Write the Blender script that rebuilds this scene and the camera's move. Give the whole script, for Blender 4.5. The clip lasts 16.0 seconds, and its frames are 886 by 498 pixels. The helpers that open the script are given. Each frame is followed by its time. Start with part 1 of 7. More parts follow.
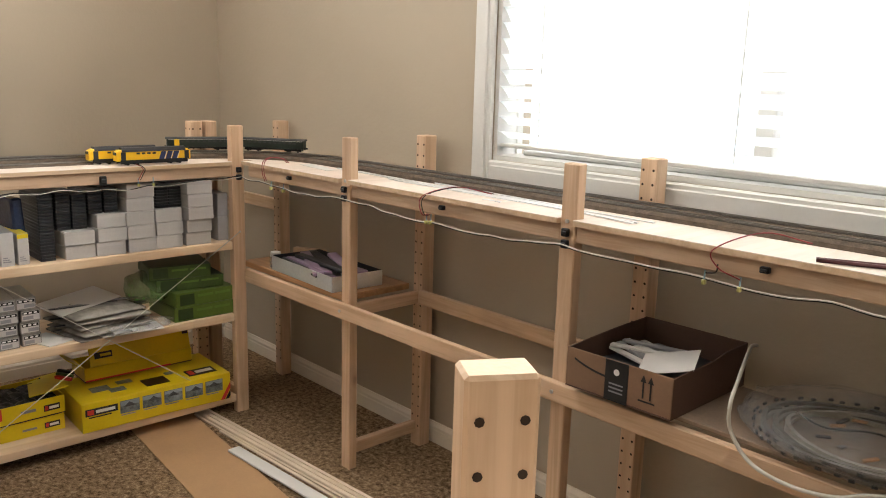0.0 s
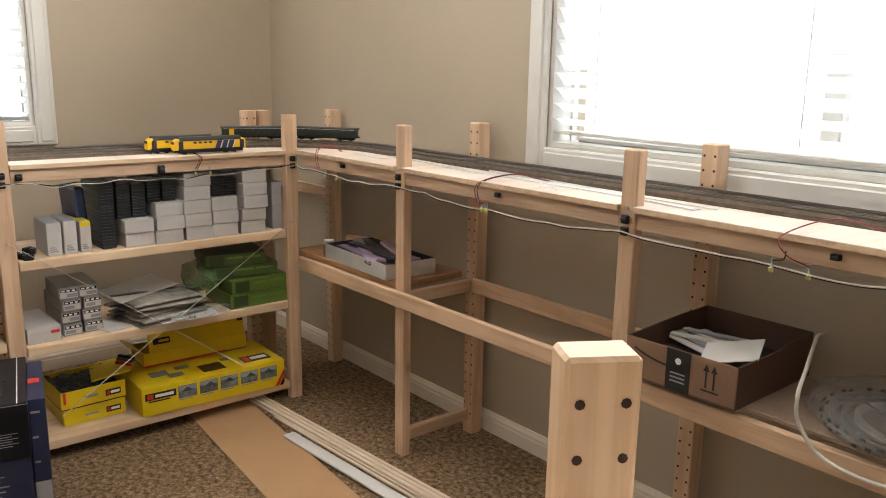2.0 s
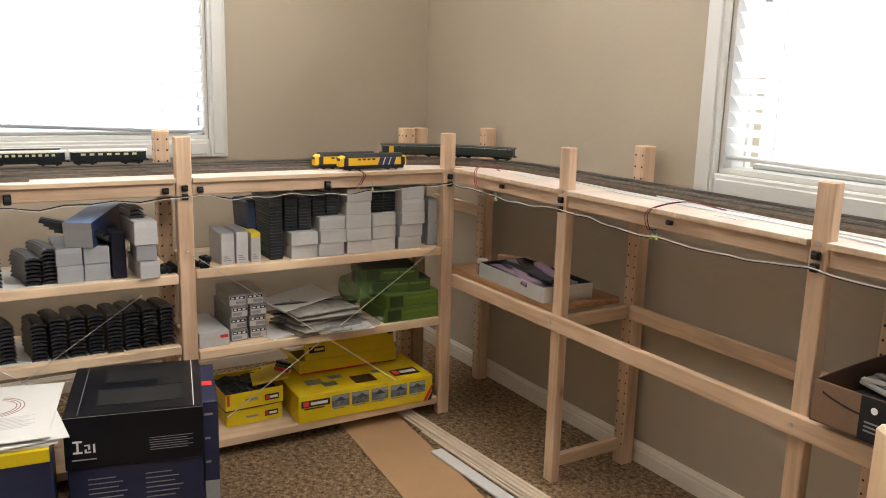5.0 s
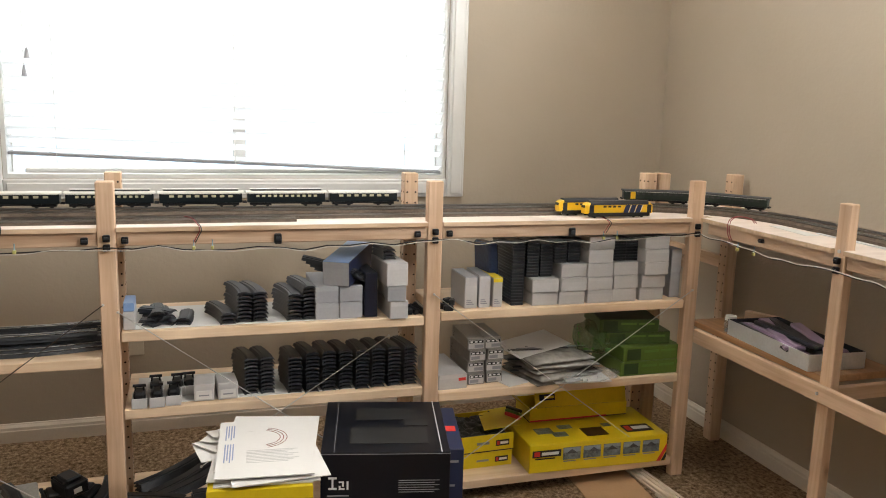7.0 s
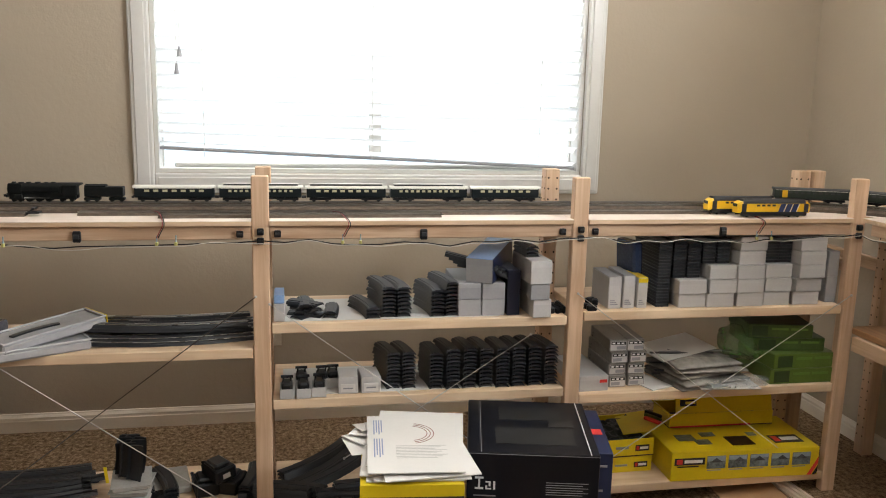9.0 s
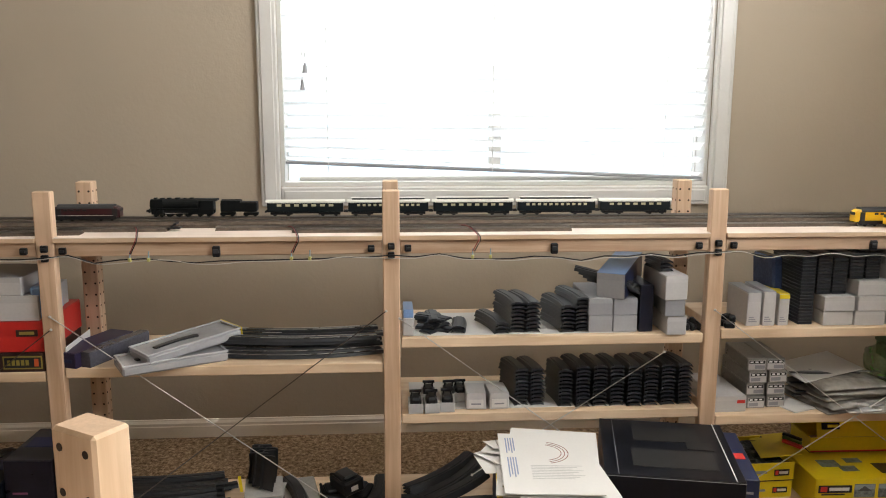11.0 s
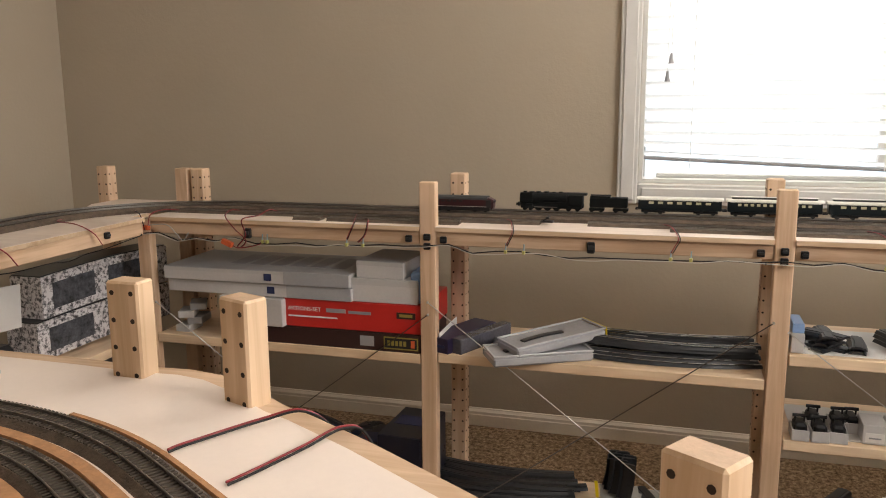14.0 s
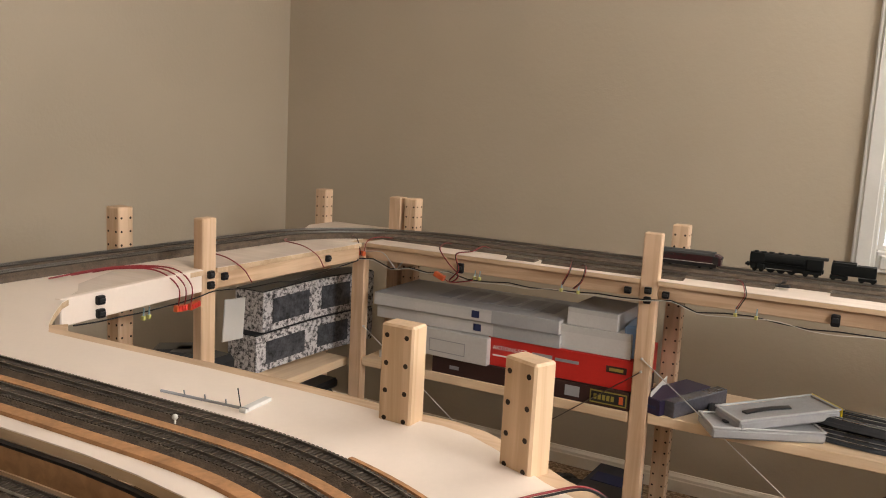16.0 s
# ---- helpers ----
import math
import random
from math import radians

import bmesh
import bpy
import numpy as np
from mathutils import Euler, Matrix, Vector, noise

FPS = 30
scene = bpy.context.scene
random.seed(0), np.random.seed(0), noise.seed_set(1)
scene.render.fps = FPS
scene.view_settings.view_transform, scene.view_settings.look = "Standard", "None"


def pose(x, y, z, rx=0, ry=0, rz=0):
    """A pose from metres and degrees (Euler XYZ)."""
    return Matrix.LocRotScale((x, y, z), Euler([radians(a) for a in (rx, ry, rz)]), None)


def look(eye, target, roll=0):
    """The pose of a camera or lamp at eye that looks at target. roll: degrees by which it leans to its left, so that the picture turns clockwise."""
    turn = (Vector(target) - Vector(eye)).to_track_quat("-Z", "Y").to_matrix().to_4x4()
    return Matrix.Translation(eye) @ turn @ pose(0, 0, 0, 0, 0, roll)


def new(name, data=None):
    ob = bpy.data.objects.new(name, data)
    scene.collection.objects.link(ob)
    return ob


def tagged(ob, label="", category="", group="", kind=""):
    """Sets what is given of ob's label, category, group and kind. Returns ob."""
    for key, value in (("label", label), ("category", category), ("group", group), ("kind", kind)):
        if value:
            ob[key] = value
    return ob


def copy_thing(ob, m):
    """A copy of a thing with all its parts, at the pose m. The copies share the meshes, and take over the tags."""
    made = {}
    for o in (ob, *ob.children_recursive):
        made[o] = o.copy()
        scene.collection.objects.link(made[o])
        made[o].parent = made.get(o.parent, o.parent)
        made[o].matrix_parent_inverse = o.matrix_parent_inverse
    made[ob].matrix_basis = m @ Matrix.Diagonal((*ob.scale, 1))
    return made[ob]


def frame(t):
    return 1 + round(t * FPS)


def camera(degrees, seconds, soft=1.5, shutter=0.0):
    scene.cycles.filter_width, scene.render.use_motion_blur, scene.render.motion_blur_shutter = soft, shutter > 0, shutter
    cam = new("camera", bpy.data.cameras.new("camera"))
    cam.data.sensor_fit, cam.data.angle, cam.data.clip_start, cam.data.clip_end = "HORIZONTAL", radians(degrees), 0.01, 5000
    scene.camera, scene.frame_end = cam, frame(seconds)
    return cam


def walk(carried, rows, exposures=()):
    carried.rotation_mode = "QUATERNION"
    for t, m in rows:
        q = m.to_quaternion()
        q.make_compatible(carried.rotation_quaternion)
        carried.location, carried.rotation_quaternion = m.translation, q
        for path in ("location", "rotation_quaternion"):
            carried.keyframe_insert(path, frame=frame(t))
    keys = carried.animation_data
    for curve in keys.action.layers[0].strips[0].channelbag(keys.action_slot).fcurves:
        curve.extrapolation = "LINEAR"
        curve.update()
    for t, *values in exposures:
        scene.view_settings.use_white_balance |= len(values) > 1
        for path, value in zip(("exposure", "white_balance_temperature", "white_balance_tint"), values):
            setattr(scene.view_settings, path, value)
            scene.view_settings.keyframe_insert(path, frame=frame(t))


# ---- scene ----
cam = camera(57.2, 16.0, 1.0)
PATH = [
    (0, (0.284, 0.341, 1.111), (-1.151, 1.674, 0.707), 1.6),
    (0.5, (0.28, 0.334, 1.111), (-1.171, 1.646, 0.696), 1.6),
    (1, (0.273, 0.331, 1.107), (-1.192, 1.625, 0.682), 1.5),
    (1.5, (0.266, 0.328, 1.1), (-1.212, 1.603, 0.666), 1.4),
    (2, (0.261, 0.321, 1.104), (-1.239, 1.572, 0.673), 1.0),
    (2.5, (0.242, 0.298, 1.117), (-1.305, 1.498, 0.71), 0.8),
    (3, (0.222, 0.288, 1.122), (-1.373, 1.43, 0.735), 1.3),
    (3.5, (0.208, 0.275, 1.122), (-1.419, 1.371, 0.733), 1.3),
    (6, (0.143, 0.195, 1.128), (-1.612, 1.067, 0.729), 1.7),
    (6.5, (0.097, 0.143, 1.153), (-1.719, 0.888, 0.772), 1.7),
    (7, (0.06, 0.116, 1.166), (-1.814, 0.719, 0.814), 1.7),
    (7.5, (0.035, 0.089, 1.167), (-1.866, 0.602, 0.814), 1.4),
    (8, (0.02, 0.067, 1.161), (-1.9, 0.494, 0.798), 1.4),
    (10.5, (-0.032, -0.072, 1.158), (-1.978, 0.216, 0.8), 1.0),
    (11, (-0.045, -0.082, 1.168), (-2.009, 0.058, 0.817), 0.2),
    (11.5, (-0.059, -0.113, 1.16), (-2.029, -0.104, 0.816), -0.8),
    (12, (-0.069, -0.146, 1.167), (-2.037, -0.26, 0.832), -1.3),
    (12.5, (-0.084, -0.196, 1.171), (-2.042, -0.451, 0.853), -1.2),
    (13, (-0.095, -0.235, 1.172), (-2.034, -0.612, 0.862), -1.3),
    (13.5, (-0.104, -0.27, 1.167), (-2.019, -0.748, 0.844), -1.3),
    (14, (-0.116, -0.301, 1.153), (-2.005, -0.855, 0.798), -0.4),
    (14.5, (-0.12, -0.333, 1.151), (-1.977, -0.983, 0.793), -0.8),
    (15, (-0.123, -0.367, 1.158), (-1.953, -1.103, 0.824), -0.1),
    (15.5, (-0.124, -0.411, 1.16), (-1.923, -1.224, 0.84), 1.9),
    (16, (-0.116, -0.449, 1.172), (-1.865, -1.376, 0.885), 3.0),
]
EXPOSURES = [(0, -0.09, 6780, 12), (3.5, -0.07, 6680, 12), (6, -0.04, 6600, 11.5), (8, -0.19, 6550, 11), (11, -0.20, 6550, 11), (12, -0.28, 6600, 11.5), (13, -0.33, 6780, 13), (14, -0.29, 7020, 15), (14.5, 0.07, 6920, 14), (15, -0.06, 7000, 14), (16, -0.11, 7080, 14)]
walk(cam, [(t, look(eye, target, roll)) for t, eye, target, roll in PATH], EXPOSURES)

# ---- world and light ----
world = bpy.data.worlds.new("sky")
scene.world = world
world.use_nodes = True
wn = world.node_tree.nodes
sky = wn.new("ShaderNodeTexSky")
sky.sky_type, sky.sun_disc, sky.sun_elevation, sky.sun_rotation = "NISHITA", False, radians(50), radians(200)
world.node_tree.links.new(sky.outputs[0], wn["Background"].inputs[0])
wn["Background"].inputs[1].default_value = 0.12


def window_lamp(name, m, width, height, watts, colour):
    lamp = bpy.data.lights.new(name, "AREA")
    lamp.shape, lamp.size, lamp.size_y, lamp.energy, lamp.color = "RECTANGLE", width, height, watts, colour
    ob = new(name, lamp)
    ob.matrix_basis = m
    return ob


# the room: wall B is x = XW, wall A is y = YW, wall C is y = YC
XW, YW, YC, XE, CEIL = -2.835, 1.962, -2.656, 2.3, 2.45
DAY = (0.95, 0.98, 1.0)
# the slats throw the daylight up to the ceiling
window_lamp("daylight_b", pose(XW + 0.11, 0.304, 1.83, 0, -142, 0), 0.30, 1.40, 44, DAY)
window_lamp("daylight_a", pose(-0.57, YW - 0.11, 1.83, -116, 0, 0), 1.40, 0.30, 82, DAY)

# ---- materials ----


def material(name):
    m = bpy.data.materials.new(name)
    m.use_nodes = True
    return m, m.node_tree.nodes, m.node_tree.links, m.node_tree.nodes["Principled BSDF"]


def coords(n, l, scale=(1, 1, 1)):
    tc, mp = n.new("ShaderNodeTexCoord"), n.new("ShaderNodeMapping")
    mp.inputs["Scale"].default_value = scale
    l.new(tc.outputs["Object"], mp.inputs[0])
    return mp


def noise_node(n, l, vec, scale, detail=3.0, rough=0.55):
    t = n.new("ShaderNodeTexNoise")
    t.inputs["Scale"].default_value, t.inputs["Detail"].default_value, t.inputs["Roughness"].default_value = scale, detail, rough
    l.new(vec.outputs[0], t.inputs["Vector"])
    return t


def ramp_node(n, l, fac, stops):
    r = n.new("ShaderNodeValToRGB")
    while len(r.color_ramp.elements) < len(stops):
        r.color_ramp.elements.new(0.5)
    for e, (p, c) in zip(r.color_ramp.elements, stops):
        e.position, e.color = p, (*c, 1)
    l.new(fac, r.inputs[0])
    return r


def bump_node(n, l, height, strength, distance, bsdf):
    b = n.new("ShaderNodeBump")
    b.inputs["Strength"].default_value, b.inputs["Distance"].default_value = strength, distance
    l.new(height, b.inputs["Height"])
    l.new(b.outputs[0], bsdf.inputs["Normal"])


def shade(c, f):
    return tuple(min(1.0, v * f) for v in c)


def plain(name, colour, rough=0.5, metal=0.0, vary=0.12, scale=9.0, bump=0.0, rnd=0.0, spec=0.5, fine=140.0):
    """A surface of one colour with stains at a coarse and grain at a fine scale."""
    m, n, l, b = material(name)
    v = coords(n, l)
    a, c = noise_node(n, l, v, scale, 4), noise_node(n, l, v, fine, 2)
    mix = n.new("ShaderNodeMath")
    mix.operation = "MULTIPLY_ADD"
    mix.inputs[1].default_value = 0.35
    l.new(c.outputs[0], mix.inputs[0])
    half = n.new("ShaderNodeMath")
    half.operation = "MULTIPLY"
    half.inputs[1].default_value = 0.65
    l.new(a.outputs[0], half.inputs[0])
    l.new(half.outputs[0], mix.inputs[2])
    r = ramp_node(n, l, mix.outputs[0], [(0.3, shade(colour, 1 - vary)), (0.7, shade(colour, 1 + vary))])
    out = r.outputs[0]
    if rnd:
        oi, hs, mr = n.new("ShaderNodeObjectInfo"), n.new("ShaderNodeHueSaturation"), n.new("ShaderNodeMapRange")
        mr.inputs["To Min"].default_value, mr.inputs["To Max"].default_value = 1 - rnd, 1 + rnd
        l.new(oi.outputs["Random"], mr.inputs[0])
        l.new(mr.outputs[0], hs.inputs["Value"])
        l.new(out, hs.inputs["Color"])
        out = hs.outputs[0]
    l.new(out, b.inputs["Base Color"])
    b.inputs["Metallic"].default_value, b.inputs["Specular IOR Level"].default_value = metal, spec
    rr = n.new("ShaderNodeMapRange")
    rr.inputs["To Min"].default_value, rr.inputs["To Max"].default_value = max(0.02, rough - 0.08), min(1, rough + 0.08)
    l.new(a.outputs[0], rr.inputs[0])
    l.new(rr.outputs[0], b.inputs["Roughness"])
    if bump:
        bump_node(n, l, c.outputs[0], bump, 0.002, b)
    return m


def wood(name, light, dark, axis=2, rough=0.5, knots=True):
    """Pine with grain along an axis of the object, and a few knots."""
    m, n, l, b = material(name)
    s = [26.0, 26.0, 26.0]
    s[axis] = 1.6
    tc, oi, ad = n.new("ShaderNodeTexCoord"), n.new("ShaderNodeObjectInfo"), n.new("ShaderNodeVectorMath")
    ad.operation = "ADD"
    sc = n.new("ShaderNodeMath")
    sc.operation = "MULTIPLY"
    sc.inputs[1].default_value = 17.0
    l.new(oi.outputs["Random"], sc.inputs[0])
    l.new(tc.outputs["Object"], ad.inputs[0])
    l.new(sc.outputs[0], ad.inputs[1])
    mp = n.new("ShaderNodeMapping")
    mp.inputs["Scale"].default_value = s
    l.new(ad.outputs[0], mp.inputs[0])
    grain = noise_node(n, l, mp, 1.6, 5, 0.6)
    grain.inputs["Distortion"].default_value = 0.6
    broad = noise_node(n, l, ad, 5.0, 2)
    mid = tuple((a + c) / 2 for a, c in zip(light, dark))
    r = ramp_node(n, l, grain.outputs[0], [(0.30, dark), (0.46, mid), (0.56, light), (0.72, shade(light, 1.06))])
    br = ramp_node(n, l, broad.outputs[0], [(0.3, (0.82, 0.80, 0.78)), (0.7, (1.05, 1.04, 1.02))])
    mx = n.new("ShaderNodeMix")
    mx.data_type, mx.blend_type = "RGBA", "MULTIPLY"
    mx.inputs["Factor"].default_value = 1.0
    l.new(r.outputs[0], mx.inputs["A"])
    l.new(br.outputs[0], mx.inputs["B"])
    out = mx.outputs["Result"]
    if knots:
        ks = [9.0, 9.0, 9.0]
        ks[axis] = 4.5
        kp = n.new("ShaderNodeMapping")
        kp.inputs["Scale"].default_value = ks
        l.new(ad.outputs[0], kp.inputs[0])
        vo = n.new("ShaderNodeTexVoronoi")
        vo.inputs["Scale"].default_value = 1.0
        l.new(kp.outputs[0], vo.inputs["Vector"])
        kr = ramp_node(n, l, vo.outputs["Distance"], [(0.035, (0.25, 0.12, 0.06)), (0.065, (0.74, 0.60, 0.48)), (0.13, (1, 1, 1))])
        mk = n.new("ShaderNodeMix")
        mk.data_type, mk.blend_type = "RGBA", "MULTIPLY"
        rare = n.new("ShaderNodeMapRange")
        rare.inputs["From Min"].default_value, rare.inputs["From Max"].default_value = 0.66, 0.74
        rare.inputs["To Max"].default_value = 0.8
        l.new(vo.outputs["Color"], rare.inputs[0])
        l.new(rare.outputs[0], mk.inputs["Factor"])
        l.new(out, mk.inputs["A"])
        l.new(kr.outputs[0], mk.inputs["B"])
        out = mk.outputs["Result"]
    l.new(out, b.inputs["Base Color"])
    b.inputs["Roughness"].default_value = rough
    bump_node(n, l, grain.outputs[0], 0.12, 0.001, b)
    return m


def wall_paint():
    m, n, l, b = material("wall_paint")
    v = coords(n, l)
    a, c = noise_node(n, l, v, 1.3, 3), noise_node(n, l, v, 70, 3)
    r = ramp_node(n, l, a.outputs[0], [(0.3, (0.435, 0.365, 0.277)), (0.7, (0.475, 0.40, 0.306))])
    l.new(r.outputs[0], b.inputs["Base Color"])
    b.inputs["Roughness"].default_value = 0.75
    bump_node(n, l, c.outputs[0], 0.22, 0.004, b)
    return m


def carpet():
    m, n, l, b = material("carpet")
    v = coords(n, l)
    a, c, d = noise_node(n, l, v, 64, 5, 0.8), noise_node(n, l, v, 300, 2), noise_node(n, l, v, 3, 2)
    r = ramp_node(n, l, a.outputs[0], [(0.36, (0.085, 0.050, 0.026)), (0.46, (0.225, 0.145, 0.082)), (0.55, (0.36, 0.245, 0.148)), (0.66, (0.56, 0.41, 0.275))])
    dr = ramp_node(n, l, d.outputs[0], [(0.3, (0.85, 0.84, 0.82)), (0.7, (1.1, 1.1, 1.1))])
    mx = n.new("ShaderNodeMix")
    mx.data_type, mx.blend_type = "RGBA", "MULTIPLY"
    mx.inputs["Factor"].default_value = 1.0
    l.new(r.outputs[0], mx.inputs["A"])
    l.new(dr.outputs[0], mx.inputs["B"])
    l.new(mx.outputs["Result"], b.inputs["Base Color"])
    b.inputs["Roughness"].default_value = 0.98
    b.inputs["Specular IOR Level"].default_value = 0.1
    bump_node(n, l, c.outputs[0], 0.9, 0.008, b)
    return m


def clear(name, tint=(0.9, 0.92, 0.93), rough=0.15, alpha=0.35):
    """Thin clear plastic film: mostly see-through, with gloss and a haze."""
    m, n, l, b = material(name)
    v = coords(n, l)
    a = noise_node(n, l, v, 22, 3)
    b.inputs["Base Color"].default_value = (*tint, 1)
    b.inputs["Roughness"].default_value = rough
    mr = n.new("ShaderNodeMapRange")
    mr.inputs["From Min"].default_value, mr.inputs["From Max"].default_value = 0.3, 0.7
    mr.inputs["To Min"].default_value, mr.inputs["To Max"].default_value = alpha * 0.4, min(1, alpha * 1.6)
    l.new(a.outputs[0], mr.inputs[0])
    l.new(mr.outputs[0], b.inputs["Alpha"])
    bump_node(n, l, a.outputs[0], 0.35, 0.008, b)
    return m


def slat_material():
    m, n, l, b = material("blind_slat")
    v = coords(n, l)
    a = noise_node(n, l, v, 6, 2)
    r = ramp_node(n, l, a.outputs[0], [(0.3, (0.80, 0.81, 0.80)), (0.7, (0.88, 0.88, 0.87))])
    l.new(r.outputs[0], b.inputs["Base Color"])
    b.inputs["Roughness"].default_value = 0.4
    tr, mx = n.new("ShaderNodeBsdfTranslucent"), n.new("ShaderNodeMixShader")
    tr.inputs[0].default_value = (0.9, 0.92, 0.92, 1)
    mx.inputs[0].default_value = 0.6
    l.new(b.outputs[0], mx.inputs[1])
    l.new(tr.outputs[0], mx.inputs[2])
    l.new(mx.outputs[0], n["Material Output"].inputs[0])
    return m


PINE_L, PINE_D = (0.71, 0.507, 0.345), (0.55, 0.352, 0.212)
WALL, CARPET = wall_paint(), carpet()
TRIM = plain("white_trim", (0.67, 0.655, 0.62), 0.35, vary=0.04)
CEILING = plain("ceiling_paint", (0.80, 0.775, 0.725), 0.9, vary=0.04, bump=0.3)
NEAR_PINE = wood("pale_pine_upright", (0.72, 0.525, 0.35), (0.57, 0.37, 0.215), 2, 0.5, False)
PINE_POST = wood("amber_pine_upright", (0.73, 0.522, 0.36), (0.59, 0.385, 0.24), 2)
SHELF_X = wood("pale_shelf_along_x", (0.84, 0.645, 0.45), (0.74, 0.525, 0.335), 0)
SHELF_Y = wood("pale_shelf_along_y", (0.84, 0.645, 0.45), (0.74, 0.525, 0.335), 1)
# dark version of the brace steel, with the rods' shade put into the colour
SHADED_STEEL = plain("shaded_steel", (0.12, 0.10, 0.085), 0.45, metal=0.5, vary=0.2)
PINE_X = wood("pine_along_x", PINE_L, PINE_D, 0)
PINE_Y = wood("pine_along_y", PINE_L, PINE_D, 1)
# pine darkened for the deck rails: shade below the deck is in the colour
RAIL_SHADE_X = wood("shaded_pine_along_x", (0.63, 0.45, 0.31), (0.48, 0.31, 0.195), 0)
RAIL_SHADE_Y = wood("shaded_pine_along_y", (0.63, 0.45, 0.31), (0.48, 0.31, 0.195), 1)
END_GRAIN = plain("pine_end_grain", (0.60, 0.41, 0.265), 0.65, vary=0.16, scale=30, fine=260, bump=0.1)
PLY = wood("birch_plywood", (0.81, 0.70, 0.625), (0.74, 0.62, 0.54), 1, 0.5, False)
PLY_EDGE = wood("plywood_edge", (0.70, 0.52, 0.355), (0.56, 0.39, 0.24), 1, 0.7, False)
WHITE_BOARD = plain("white_coated_board", (0.89, 0.765, 0.675), 0.35, vary=0.03)
HOLE = plain("hole_dark", (0.038, 0.021, 0.011), 0.9)
BROWN_BOARD = wood("brown_shelf_board", (0.45, 0.25, 0.12), (0.33, 0.17, 0.08), 0, 0.45, False)
BASE_PAINT = plain("cream_baseboard_paint", (0.80, 0.72, 0.61), 0.4, vary=0.06)
CHIPBOARD = plain("grey_brown_chipboard", (0.30, 0.215, 0.155), 0.7, vary=0.2, scale=14)
RAW_MOULDING = plain("raw_pale_moulding", (0.70, 0.575, 0.45), 0.6, vary=0.12, scale=5)
HARDBOARD = plain("hardboard", (0.47, 0.285, 0.148), 0.6, vary=0.08, bump=0.15)
SLAT = slat_material()
BLACK = plain("black_plastic", (0.010, 0.010, 0.011), 0.45, vary=0.3, spec=0.3)
BLACK_MATT = plain("black_matt_plastic", (0.014, 0.016, 0.020), 0.38, vary=0.35, rnd=0.25, spec=0.6)
BALLAST = plain("dark_grey_ballast", (0.105, 0.076, 0.054), 0.9, vary=0.5, scale=60, bump=0.8, fine=420)
SLEEPER = plain("sleeper_plastic", (0.062, 0.045, 0.033), 0.7, vary=0.3)
RAIL = plain("nickel_rail", (0.30, 0.28, 0.255), 0.34, metal=0.9, vary=0.25)
CORK = plain("orange_cork", (0.44, 0.22, 0.10), 0.85, vary=0.3, scale=40, bump=0.5)
WHITE_CARD = plain("white_card", (0.52, 0.505, 0.495), 0.55, vary=0.07, rnd=0.08)
GREY_CARD = plain("grey_card", (0.34, 0.34, 0.35), 0.55, vary=0.08, rnd=0.1)
YELLOW_CARD = plain("yellow_card", (0.74, 0.55, 0.012), 0.38, vary=0.08)
YELLOW_PAINT = plain("yellow_paint", (0.85, 0.50, 0.02), 0.3, vary=0.05)
GREEN_CARD = plain("green_card", (0.10, 0.165, 0.030), 0.4, vary=0.15)
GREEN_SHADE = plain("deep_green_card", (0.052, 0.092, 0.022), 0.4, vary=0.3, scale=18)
GREEN_DARK = plain("dark_green_card", (0.025, 0.05, 0.016), 0.4, vary=0.3, scale=25)
RED_CARD = plain("red_card", (0.55, 0.025, 0.02), 0.38, vary=0.08)
BROWN_CARD = plain("dark_brown_card", (0.040, 0.016, 0.014), 0.4, vary=0.15)
BLUE_CARD = plain("dark_blue_card", (0.014, 0.022, 0.065), 0.4, vary=0.15)
BLUE_LIGHT = plain("light_blue_film", (0.22, 0.36, 0.62), 0.3, vary=0.12)
PURPLE_CARD = plain("purple_card", (0.028, 0.02, 0.058), 0.45, vary=0.15)
PINK_PLASTIC = plain("mauve_plastic", (0.30, 0.21, 0.30), 0.3, vary=0.2)
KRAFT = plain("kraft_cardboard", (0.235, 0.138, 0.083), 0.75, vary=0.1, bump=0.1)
# darker copy of KRAFT: shade of the box's inside and flanks is painted in
KRAFT_SHADED = plain("shaded_kraft_cardboard", (0.11, 0.060, 0.042), 0.8, vary=0.1)
ALU = plain("aluminium", (0.74, 0.75, 0.76), 0.38, metal=0.55, vary=0.12)
STEEL = plain("steel_wire", (0.58, 0.56, 0.53), 0.35, metal=0.5, vary=0.15)
CABLE_W = plain("pale_grey_cable", (0.58, 0.55, 0.49), 0.45, vary=0.08)
CABLE_B = plain("black_cable", (0.014, 0.013, 0.013), 0.6, vary=0.2, spec=0.3)
CABLE_R = plain("red_cable", (0.24, 0.010, 0.016), 0.4, vary=0.15)
CABLE_BLUE = plain("blue_grey_sleeve", (0.25, 0.40, 0.46), 0.4)
CONN = plain("yellow_connector", (0.50, 0.48, 0.16), 0.35)
CONN_O = plain("orange_connector", (0.62, 0.11, 0.035), 0.35)
INK = plain("black_ink", (0.015, 0.015, 0.016), 0.5)
INK_GREY = plain("grey_ink", (0.28, 0.28, 0.30), 0.6)
INK_WHITE = plain("white_ink", (0.8, 0.8, 0.8), 0.5, vary=0.03)
INK_BLUE = plain("blue_ink", (0.015, 0.025, 0.09), 0.5)
INK_RED = plain("red_ink", (0.65, 0.04, 0.03), 0.5)
PHOTO = plain("printed_landscape", (0.16, 0.19, 0.20), 0.4, vary=0.7, scale=45)
PAPER = plain("paper", (0.68, 0.66, 0.63), 0.7, vary=0.03)
